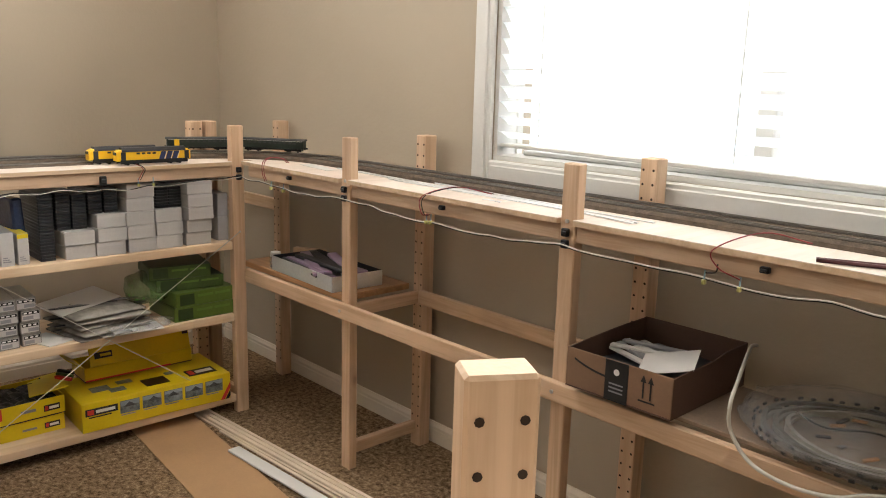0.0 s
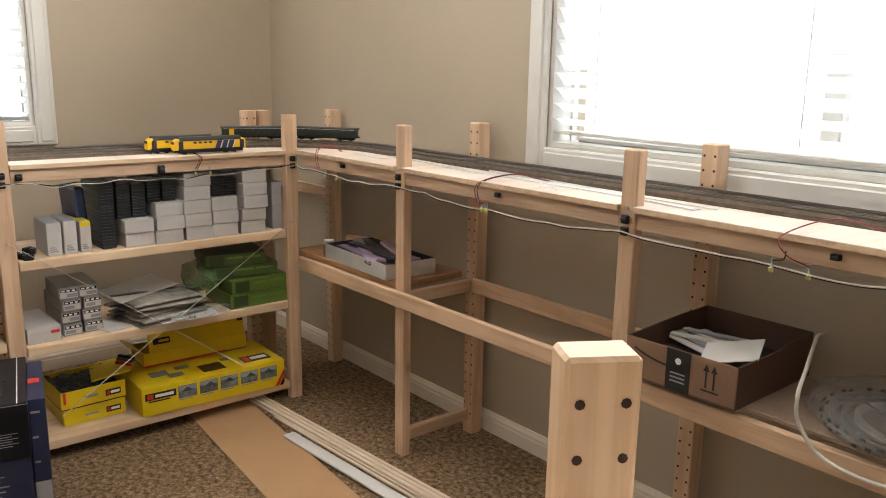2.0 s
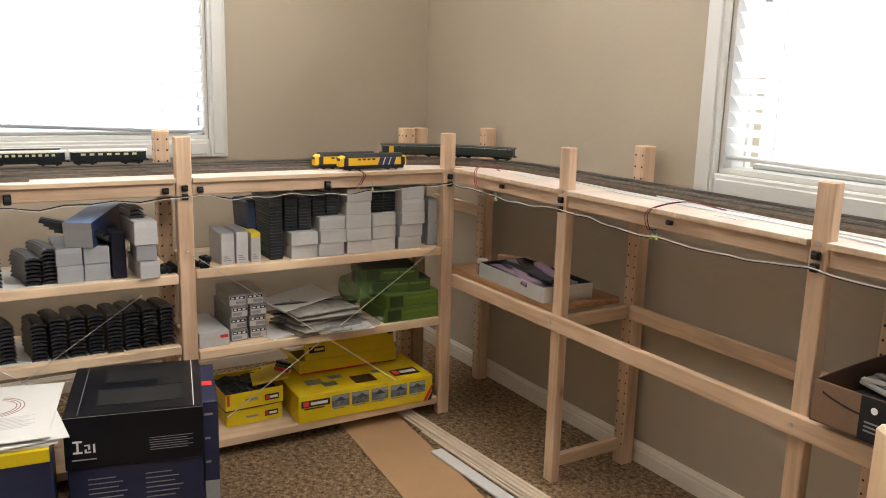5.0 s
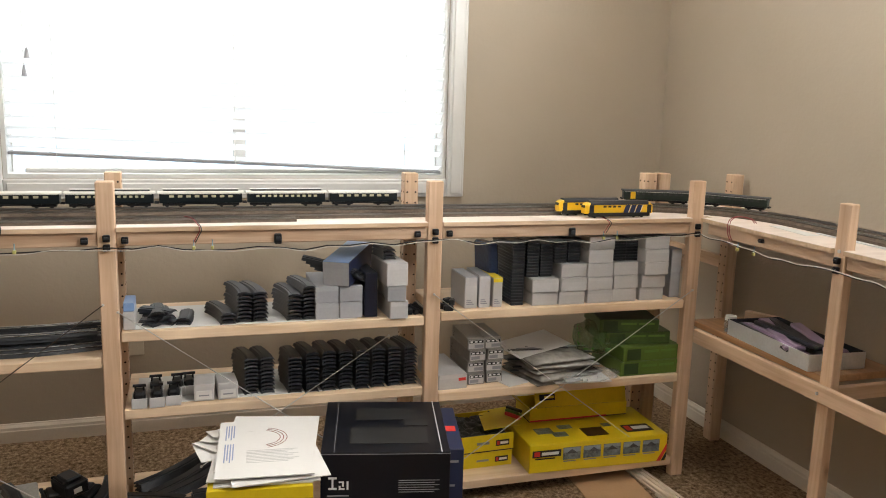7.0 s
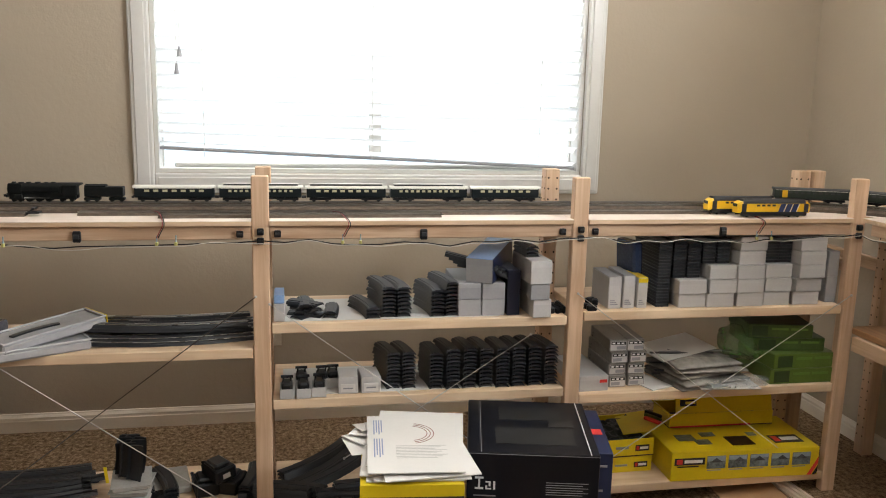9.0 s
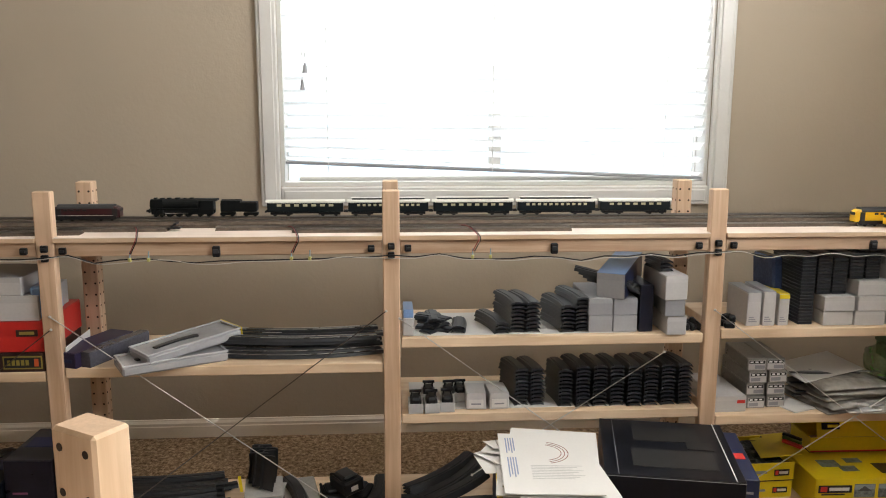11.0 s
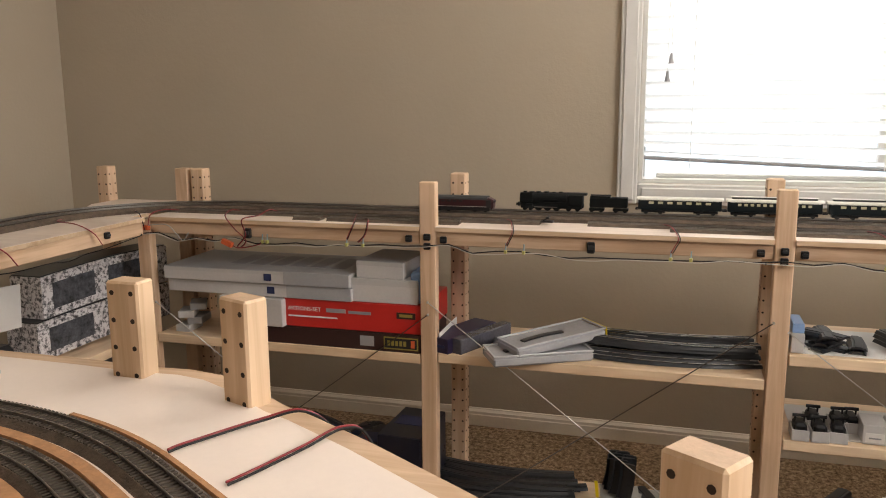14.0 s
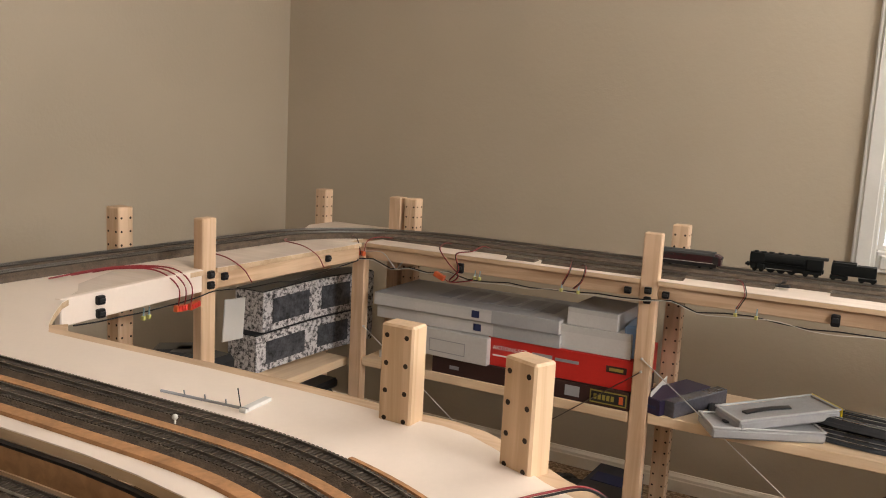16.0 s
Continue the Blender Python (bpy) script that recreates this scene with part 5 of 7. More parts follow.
for k in range(5):
    t = thing("clear_tray", "flat clear plastic tray in a stack", "plastic tray", pose(-2.125 + J(-0.006, 0.006), -0.420 + J(-0.005, 0.005), Z2 + 0.0003 + 0.0165 * k, 0, 0, J(-9, 9)), "stacked clear trays")
    part("tray", box(-0.055, 0.055, -0.046, 0.046, 0, 0.013, 0.004), TRAY, t)
    part("lip", box(-0.059, 0.059, -0.050, 0.050, 0.0132, 0.0155, 0.001), TRAY, t)
ZT = Z2 + 0.0003 + 0.0165 * 5
t = thing("track_clump", "clump of short black track pieces standing on clear trays", "track pieces", pose(-2.135, -0.415, ZT))
for k in range(9):
    o = new("track_piece", PIECE_S)
    o.parent = t
    o.matrix_basis = pose(-0.030 + 0.009 * k, -0.018 + 0.018 * (k % 3), 0.101 + 0.004 * (k % 2), 0, -80 - 4 * (k % 3), 20 * (k % 2) - 10)
single("yellow_tag", box(-0.001, 0.001, -0.004, 0.004, 0, 0.045, 0.0004), YELLOW_CARD, "slim yellow tag beside the black pieces", "tag", m=pose(-2.10, -0.472, ZT, 6, 0, 0))
for k, (x, y, r) in enumerate(((-2.10, -0.352, -25), (-2.13, -0.318, 10), (-2.09, -0.300, 30), (-2.12, -0.125, -20), (-2.10, -0.100, 15))):
    track_stack(pose(x, y, Z2 + 0.0003 + 0.012 * (k % 2), 0, 0, r), 2 + k % 2, PIECE, "few black curved track pieces on the bottom shelf")
single("clear_sheet", box(-0.07, 0.07, -0.05, 0.05, 0, 0.02, 0.004), TRAY, "small clear plastic tray on the bottom shelf", "plastic tray", m=pose(-2.24, -0.335, Z2 + 0.0003, 0, 0, 12))
for k, (x, y, z, r, tilt) in enumerate(((-2.185, -0.235, 0.0, 15, 0), (-2.175, -0.195, 0.046, 35, 6), (-2.19, -0.165, 0.0, -20, 0))):
    t = thing("point_motor", "black boxy point motor with small details on the shelf", "point motor", pose(x, y, Z2 + 0.0003 + z, tilt, 0, r), "point motors")
    part("housing", box(-0.042, 0.042, -0.032, 0.032, 0, 0.040, 0.005), BLACK, t)
    part("cover", box(-0.026, 0.030, -0.022, 0.020, 0.0402, 0.052, 0.004), BLACK_MATT, t)
    part("arm", tube([(-0.03, -0.03, 0.046), (0.0, -0.036, 0.060), (0.03, -0.030, 0.048)], 0.004, 6), BLACK, t)
    if k == 1:
        part("sticker", box(0.0422, 0.0428, -0.012, 0.010, 0.012, 0.026), PAPER, t, "small white sticker")
PIECE_XL = curved_piece(0.30, 0.042, 0.0080, 0.60)
for k, (x, y, r) in enumerate(((-2.215, -0.030, -58), (-2.130, -0.010, -62), (-2.175, 0.010, -52))):
    track_stack(pose(x, y, SH[2][2] + 0.0003, 0, 0, r), 2 + (k == 0), PIECE_XL, "long black curved track pieces on the bottom shelf")

# ---- fourth bay ----
Z0, Z2 = SH[0]
DULL_YELLOW = plain("dull_yellow_ink", (0.30, 0.24, 0.05), 0.5)
s = (0.25, 0.56, 0.049)
t = carton("brown_carton", s, pose(-2.185, -1.215, Z0), BROWN_CARD, "flat dark brown model carton under a red one")
panel(t, "label", "+x", s, 0.70, 0.77, 0.24, 0.80, GREY_CARD, "grey code label")
panel(t, "sign", "+x", s, 0.82, 0.99, 0.16, 0.84, DULL_YELLOW, "yellow framed sign panel", 0.0008)
panel(t, "sign", "+x", s, 0.826, 0.984, 0.23, 0.77, INK, "", 0.0012)
for k in range(5):
    panel(t, "sign_bar", "+x", s, 0.838 + 0.020 * k, 0.852 + 0.020 * k, 0.36, 0.64, DULL_YELLOW, "", 0.0016)
panel(t, "sign_bar", "+x", s, 0.955, 0.974, 0.30, 0.70, CONN_O, "", 0.0016)
panel(t, "print", "+x", s, 0.10, 0.15, 0.35, 0.55, INK_GREY)
s = (0.24, 0.40, 0.078)
t = carton("red_carton", s, pose(-2.185, -1.130, Z0 + 0.0495, 0, 0, 0.5), RED_CARD, "flat red model set carton with white lettering")
lettering(t, "AKTIONS-SET", 0.016, s[0] / 2 + 0.0012, -0.185, 0.046, INK_WHITE)
panel(t, "print", "+x", s, 0.32, 0.46, 0.58, 0.72, INK_GREY)
panel(t, "print", "+x", s, 0.48, 0.64, 0.58, 0.68, INK_GREY)
panel(t, "print", "+x", s, 0.04, 0.40, 0.36, 0.41, INK_WHITE)
panel(t, "sign", "+x", s, 0.82, 0.95, 0.52, 0.74, BROWN_CARD, "", 0.0009)
panel(t, "sign_bar", "+x", s, 0.84, 0.93, 0.58, 0.68, DULL_YELLOW, "", 0.0013)
s = (0.21, 0.195, 0.076)
t = carton("white_long_carton", s, pose(-2.150, -1.415, Z0 + 0.0495, 0, 0, -2), WHITE_CARD, "plain white carton with an embossed frame")
for b in ((0.08, 0.66, 0.18, 0.21), (0.08, 0.66, 0.62, 0.65), (0.08, 0.09, 0.18, 0.65), (0.65, 0.66, 0.18, 0.65)):
    panel(t, "frame_line", "+x", s, *b, GREY_CARD)
for k, (y, z) in enumerate(((-1.404, 0.1282), (-1.410, 0.1654))):
    s = (0.26, 0.560, 0.0365)
    t = carton("long_white_carton", s, pose(-2.190 + 0.008 * k, y, Z0 + z, 0, 0, 0.8 * k), (WHITE_CARD, GREY_CARD), "long flat white carton with dark squares", "box", "long white cartons")
    panel(t, "side_panel", "+x", s, 0.66, 0.995, 0.02, 0.98, GREY_CARD, "pale grey printed end")
    panel(t, "mark", "+x", s, 0.555, 0.595, 0.25, 0.78, INK_BLUE, "dark blue square")
    if k:
        for q in range(6):
            panel(t, "picture", "top", s, 0.30 + 0.11 * q, 0.38 + 0.11 * q, 0.20, 0.72, INK_GREY)
s = (0.20, 0.185, 0.064)
t = carton("white_square_carton", s, pose(-2.170, -1.038, Z0 + 0.1282, 0, 0, 1), WHITE_CARD, "plain white carton on the red one")
t = carton("white_square_carton", (0.18, 0.135, 0.046), pose(-2.165, -1.045, Z0 + 0.1928, 0, 0, -3), (WHITE_CARD, GREY_CARD), "smaller white carton on top of another")
single("blue_wrap", box(-0.06, 0.06, -0.018, 0.018, 0, 0.085, 0.006), BLUE_LIGHT, "pale blue plastic wrap beside the white cartons", "plastic wrap", m=pose(-2.14, -0.945, Z0 + 0.129, 6, 0, 4))
t = carton("loose_white_lid", (0.17, 0.003, 0.052), pose(-2.15, -0.8845, SH[1][0] + 0.0005, 0, 0, 0), PAPER, "white card leaning at the post", "card", lid=False)
for k in range(4):
    carton("small_grey_box", (0.07, 0.045, 0.020), pose(-2.12 - 0.02 * (k % 2), -1.665 + 0.022 * (k % 2), Z0 + 0.0205 * k, 0, 0, 10 * k), GREY_CARD if k % 2 else WHITE_CARD, "small flat grey box on the shelf", "box", "small flat boxes", False)
PURPLE_PRINT = plain("mauve_print", (0.25, 0.08, 0.16), 0.5)
random.seed(21)
NAVY = plain("navy_print", (0.007, 0.008, 0.018), 0.3, vary=0.5, scale=20)
for k, (x, y, w, h, mt, lb) in enumerate(((-2.165, -0.995, 0.125, 0.205, NAVY, "tall dark navy carton on the bottom shelf"), (-2.150, -1.113, 0.090, 0.150, GLOSS_BLACK, "black carton on the bottom shelf"))):
    s = (0.21, w, h)
    t = carton("dark_carton", s, pose(x, y, Z2, 0, 0, J(-4, 4)), mt, lb, "box", "dark cartons below")
    panel(t, "print", "+x", s, 0.15, 0.45, 0.55, 0.575, PURPLE_PRINT)
    panel(t, "print", "+x", s, 0.10, 0.90, 0.08, 0.20, INK_BLUE)
    panel(t, "print", "top", s, 0.12, 0.88, 0.30, 0.60, INK_BLUE)
DARK_BAG = plain("dark_bag_film", (0.016, 0.020, 0.038), 0.22, vary=0.8, scale=18, fine=50)
BLUE_BAG = plain("blue_bag_film", (0.035, 0.055, 0.12), 0.2, vary=0.8, scale=16, fine=40)
for k, (x, y, l_, w, h, r, mt, lb) in enumerate(((-2.125, -1.215, 0.20, 0.17, 0.155, 8, BLUE_BAG, "crumpled plastic bag of blue parts on the bottom shelf"), (-2.225, -1.160, 0.16, 0.20, 0.150, 30, DARK_BAG, "dark plastic bag of parts on the bottom shelf"),
                                                 (-2.135, -1.395, 0.21, 0.18, 0.150, 20, BLUE_BAG, "crumpled plastic bag of blue parts on the bottom shelf"), (-2.235, -1.330, 0.16, 0.22, 0.160, -8, DARK_BAG, "dark plastic bag of parts on the bottom shelf"),
                                                 (-2.150, -1.600, 0.22, 0.22, 0.150, -15, DARK_BAG, "dark plastic bag of parts on the bottom shelf"), (-2.235, -1.510, 0.15, 0.20, 0.165, 12, DARK_BAG, "dark plastic bag of parts on the bottom shelf"))):
    soft_bag("blue_bag" if mt is BLUE_BAG else "dark_bag", l_, w, h, pose(x, y, Z2 + 0.0005, 0, 0, r), mt, lb, [], 2.0 + 3 * k)
soft_bag("grey_bag", 0.11, 0.13, 0.11, pose(-2.085, -1.300, Z2 + 0.0005), FILM_HAZE, "clear plastic bag with dark parts on the bottom shelf", [((-0.05, 0.05, -0.06, 0.06, 0.005, 0.06), INK_GREY, "pack", pose(0, 0, 0, 0, 0, -12))], 6.0)
for k, (y, z) in enumerate(((-1.470, 0.0), (-1.475, 0.030))):
    carton("flat_pale_box", (0.13, 0.075, 0.029), pose(-2.10, y, Z2 + 0.0003 + z, 0, 0, 6 - 14 * k), (WHITE_CARD, GREY_CARD), "small flat pale box between dark bags", "box", "flat pale boxes")

# ---- south bench shelf: two curved rock-print cartons ----
def speckle():
    m, n, l, b = material("speckled_print")
    v = coords(n, l)
    a, c = noise_node(n, l, v, 95, 4, 0.65), noise_node(n, l, v, 16, 2)
    r = ramp_node(n, l, a.outputs[0], [(0.38, (0.035, 0.033, 0.037)), (0.46, (0.27, 0.26, 0.27)), (0.55, (0.66, 0.64, 0.65))])
    l.new(r.outputs[0], b.inputs["Base Color"])
    b.inputs["Roughness"].default_value = 0.4
    return m


SPECKLE = speckle()
FAR_X = -2.285


def rock_carton(z, h, bow, near, label):
    """A long flexible carton, bowed in plan and rising along its length."""
    t = thing("rock_carton", label, "box", None, "speckled cartons")

    def spot(u, out, w):
        x = near + (FAR_X - near) * u
        return Vector((x, -1.895 + 0.080 * u - bow * u * u + out, z + w * h + 0.010 * math.sin(math.pi * u) + 0.008 * u))

    def slab(u0, u1, w0, w1, o0, o1, n=10):
        bm = bmesh.new()
        rings = []
        for k in range(n + 1):
            u = u0 + (u1 - u0) * k / n
            rings.append([bm.verts.new(spot(u, o, w)) for o, w in ((o0, w0), (o1, w0), (o1, w1), (o0, w1))])
        for r, s_ in zip(rings, rings[1:]):
            for k in range(4):
                bm.faces.new((r[k], s_[k], s_[(k + 1) % 4], r[(k + 1) % 4]))
        bm.faces.new(rings[0][::-1])
        bm.faces.new(rings[-1])
        bmesh.ops.recalc_face_normals(bm, faces=bm.faces)
        return bm

    part("body", slab(0, 1, 0, 1, -0.10, 0.0), SPECKLE, t)
    part("top_sheet", slab(0.005, 0.995, 1.002, 1.03, -0.098, -0.004), BLACK_MATT, t, "dark top sheet")
    for u0, u1 in ((0.07, 0.36), (0.47, 0.74)):
        part("picture", slab(u0, u1, 0.18, 0.80, 0.0005, 0.002, 5), ROCK, t, "dark printed rock picture")
    return t


rock_carton(0.4865, 0.103, 0.030, -1.785, "speckled black and white rock-wall carton on the shelf")
rock_carton(0.5965, 0.112, 0.030, -1.812, "speckled black and white rock-wall carton stacked on another")
single("white_flap", box(-0.054, 0.034, -0.002, 0.002, 0, 0.112, 0.0008), PAPER, "white card flap beside the speckled cartons", "card", m=pose(-1.706, -1.915, 0.594, 0, -5, 6))
for k in range(3):
    single("dark_pouch", box(-0.05, 0.05, -0.06, 0.06, 0, 0.07, 0.015), BLACK_MATT, "dark pouch on the shelf behind the cartons", "pouch", m=pose(-1.678, -1.965 - 0.06 * k, 0.4863, 0, 0, 20 * k))

bs = thing("storage_box", "large black storage box on the floor under the shelf", "storage box", pose(-1.912, -2.00, 0.0, 0, 0, 2))
part("body", box(-0.225, 0.225, -0.14, 0.13, 0, 0.36, 0.012), BLACK_MATT, bs)
part("lid", box(-0.232, 0.232, -0.147, 0.137, 0.361, 0.392, 0.008), BLACK_MATT, bs)

# ---- north bench goods ----
SB = 0.5183
tr = thing("aluminium_tray", "shallow aluminium tray full of mauve plastic parts", "tray", pose(-1.722, 1.718, SB, 0, 0, -3))
part("base", box(-0.175, 0.175, -0.085, 0.085, 0, 0.002), ALU, tr)
for b in ((-0.175, 0.175, -0.087, -0.085, 0, 0.045), (-0.175, 0.175, 0.085, 0.087, 0, 0.045), (-0.177, -0.175, -0.087, 0.087, 0, 0.045), (0.175, 0.177, -0.087, 0.087, 0, 0.045)):
    part("side", box(*b, 0.0006), ALU if b[2] < -0.086 and b[1] > 0 or b[0] > 0.1 else BLACK_MATT, tr)
random.seed(31)
for k in range(9):
    single("mauve_strip", box(-0.14, 0.14, -0.016, 0.016, 0, 0.012, 0.003), PINK_PLASTIC if k % 3 else BLACK_MATT, "long mauve plastic strip in the tray", "plastic strip", "mauve plastic strips", m=pose(-1.735 + J(-0.03, 0.05), 1.664 + 0.013 * k, SB + 0.024 + 0.005 * (k % 4), J(-8, 8), J(-4, 4), -14 + J(-14, 10)))
bm = bmesh.new()
bmesh.ops.create_cone(bm, cap_ends=True, segments=16, radius1=0.019, radius2=0.019, depth=0.034, matrix=Matrix.Translation((0, 0, 0.017)))
jar = thing("glue_jar", "small clear jar with a white lid", "jar", pose(-1.925, 1.668, SB))
part("jar_body", bm, FILM_HAZE, jar)
bm = bmesh.new()
bmesh.ops.create_cone(bm, cap_ends=True, segments=16, radius1=0.017, radius2=0.016, depth=0.014, matrix=Matrix.Translation((0, 0, 0.0415)))
part("lid", bm, TRIM, jar, "white lid")
single("wood_offcut", box(-0.06, 0.06, -0.012, 0.012, 0, 0.03, 0.002), PINE_X, "pine offcut lying behind the jar", "offcut", m=pose(-1.98, 1.834, SB, 0, 0, 25))

SN = 0.5143
bx = thing("cardboard_box", "open brown cardboard box with a dark tape label", "box", pose(-0.570, 1.738, SN, 0, 0, 1))
BX, BYY, BZ = 0.240, 0.285, 0.082
part("base", box(-BX / 2, BX / 2, -BYY / 2, BYY / 2, 0, 0.003), KRAFT_SHADED, bx)
part("front_side", box(-BX / 2, BX / 2, -BYY / 2, -BYY / 2 + 0.003, 0.003, BZ, 0.0008), KRAFT, bx)
part("rear_side", box(-BX / 2, BX / 2, BYY / 2 - 0.003, BYY / 2, 0.003, BZ + 0.010, 0.0008), KRAFT_SHADED, bx)
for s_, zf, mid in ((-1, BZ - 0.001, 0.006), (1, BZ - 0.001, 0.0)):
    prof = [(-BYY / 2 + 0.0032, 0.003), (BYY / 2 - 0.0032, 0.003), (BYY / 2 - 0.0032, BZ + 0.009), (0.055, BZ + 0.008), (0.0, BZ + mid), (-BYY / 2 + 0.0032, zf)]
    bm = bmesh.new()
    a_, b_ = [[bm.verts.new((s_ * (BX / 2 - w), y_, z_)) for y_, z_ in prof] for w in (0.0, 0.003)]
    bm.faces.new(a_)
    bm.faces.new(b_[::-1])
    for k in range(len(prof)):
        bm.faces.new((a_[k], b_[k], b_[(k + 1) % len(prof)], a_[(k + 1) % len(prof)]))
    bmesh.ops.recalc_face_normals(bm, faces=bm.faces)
    part("side", bm, KRAFT_SHADED, bx)
part("tape_label", box(-0.026, 0.026, -BYY / 2 - 0.0012, -BYY / 2 - 0.0003, 0.0, BZ), INK, bx, "black tape label")
bm = bmesh.new()
add_disc(bm, (0.0, -BYY / 2 - 0.0013, BZ - 0.022), (0, -1, 0), 0.0065, 0, 12, 0.0004)
part("label_mark", bm, INK_WHITE, bx)
for k in range(3):
    part("print", box(-0.016, 0.016, -BYY / 2 - 0.0018, -BYY / 2 - 0.0012, 0.034 - 0.008 * k, 0.037 - 0.008 * k), INK_GREY, bx)
bm = bmesh.new()
add_ribbon(bm, [Vector((-0.10 + 0.013 * k, 0.0, 0.0)) for k in range(10)], [(0.002, 0), (0.002, 0.0005), (-0.002, 0.0005), (-0.002, 0)])
for v in bm.verts:
    u = (v.co.x + 0.10) / 0.117
    v.co = Vector((v.co.x, -BYY / 2 - 0.0005 - v.co.z, 0.062 - 0.045 * u + 0.03 * u * u + v.co.y))
part("curved_mark", bm, INK, bx, "black curved mark")
for x in (0.058, 0.074):
    part("arrow", box(x, x + 0.003, -BYY / 2 - 0.0010, -BYY / 2 - 0.0003, 0.026, 0.062), INK, bx)
    bm = bmesh.new()
    vs = [bm.verts.new((x + dx, -BYY / 2 - 0.0009, z)) for dx, z in ((-0.005, 0.058), (0.008, 0.058), (0.0015, 0.072))]
    bm.faces.new(vs)
    part("arrow", bm, INK, bx)
part("arrow_line", box(0.050, 0.086, -BYY / 2 - 0.0010, -BYY / 2 - 0.0003, 0.019, 0.022), INK, bx)
random.seed(33)
for k in range(7):
    single("pale_strip", box(-0.075, 0.075, -0.007, 0.007, 0, 0.006, 0.001), GREY_CARD if k % 2 else PAPER, "pale strip of track parts in the cardboard box", "strip", "strips in the box", m=pose(-0.60 + J(-0.02, 0.02), 1.699 + 0.014 * k, SN + 0.054 + 0.006 * (k % 3), J(-6, 6), J(-8, 4), J(-25, 10)))
single("white_sheet", box(-0.055, 0.055, -0.045, 0.045, 0, 0.0015), PAPER, "crumpled white paper in the cardboard box", "paper", m=pose(-0.515, 1.690, SN + 0.074, 10, -14, 20))
single("filling", box(-0.09, 0.09, -0.10, 0.10, 0, 0.045, 0.01), BLACK_MATT, "packed grey parts filling the cardboard box", "parts", m=pose(-0.573, 1.752, SN + 0.0033, 0, 0, -7))

COIL = plain("brown_grey_coil", (0.10, 0.085, 0.07), 0.45, vary=0.4, scale=30)
CREAM_RIM = plain("cream_rim", (0.30, 0.27, 0.22), 0.4, vary=0.25, scale=30)
bag = thing("coil_bag", "crumpled clear plastic bag holding coiled flexible track", "plastic bag", pose(-0.160, 1.760, SN))
random.seed(35)
for k in range(6):
    q = 0.112 + 0.017 * (k % 3)
    pts = [Vector((q * 1.22 * math.cos(a), q * math.sin(a), 0.006 + 0.009 * (k // 3) + 0.003 * math.sin(3 * a + k))) for a in [2 * math.pi * i / 36 for i in range(37)]]
    part("coil", add_ribbon(bmesh.new(), pts, [(0.004, 0.0), (0.004, 0.006), (-0.004, 0.006), (-0.004, 0.0)]), COIL if k % 3 else CREAM_RIM, bag, "coiled track")
bm = bmesh.new()
for a in range(0, 360, 9):
    for q in range(2):
        w = radians(a + 4 * q + random.uniform(-2.5, 2.5))
        add_box(bm, -0.0015, 0.0015, -0.0045, 0.0045, 0, 0.005, 0, 0, Matrix.Translation((0.196 * math.cos(w), 0.158 * math.sin(w), 0.006 + 0.013 * q + random.uniform(-0.003, 0.003))) @ Matrix.Rotation(w, 4, "Z"))
tagged(part("stud_ring", bm, INK, bag), kind="stuff")
for k in range(14):
    w, q = radians(26 * k), random.uniform(0.03, 0.14)
    part("track_scrap", box(-0.012, 0.012, -0.004, 0.004, 0, 0.003), (INK, COIL, CORK)[k % 3], bag).matrix_basis = pose(q * 1.2 * math.cos(w), q * math.sin(w), random.uniform(0.022, 0.034), 0, random.uniform(-15, 15), random.uniform(0, 180))
part("black_lead", tube(spline([(-0.12, -0.03, 0.040), (-0.05, -0.07, 0.044), (0.02, -0.03, 0.046), (0.10, -0.07, 0.040)], 6), 0.0020, 5), CABLE_B, bag, "thin black lead")
bm = bmesh.new()
bmesh.ops.create_icosphere(bm, subdivisions=5, radius=1.0)
for v in bm.verts:
    c = v.co.copy()
    ridge = 1 - abs(noise.noise(c * 5.0))
    f = 1 + 0.07 * noise.noise(c * 3.1) + 0.035 * ridge ** 3 + 0.03 * noise.noise(c * 13)
    v.co = Vector((c.x * f * 0.215, c.y * f * 0.176, max(0.001, 0.026 + c.z * f * 0.040 * (0.75 + 0.35 * min(1.0, 1.6 * math.hypot(c.x, c.y))) + 0.004 * ridge ** 4)))
for f in bm.faces:
    f.smooth = True
part("film", bm, clear("coil_film", (0.34, 0.33, 0.32), 0.06, 0.22), bag, "crinkled clear film")

pts = spline([(-0.433, 1.880, 0.606), (-0.420, 1.830, 0.618), (-0.389, 1.750, 0.624), (-0.352, 1.650, 0.612), (-0.338, 1.600, 0.580), (-0.330, 1.598, 0.535), (-0.289, 1.598, 0.492), (-0.220, 1.598, 0.479), (-0.149, 1.598, 0.489), (-0.086, 1.598, 0.517), (0.10, 1.597, 0.570), (0.30, 1.596, 0.59)], 8)
cable = single("white_hose", tube(pts, 0.0036, 8), CABLE_W, "thick white cable looping down from the box", "cable")

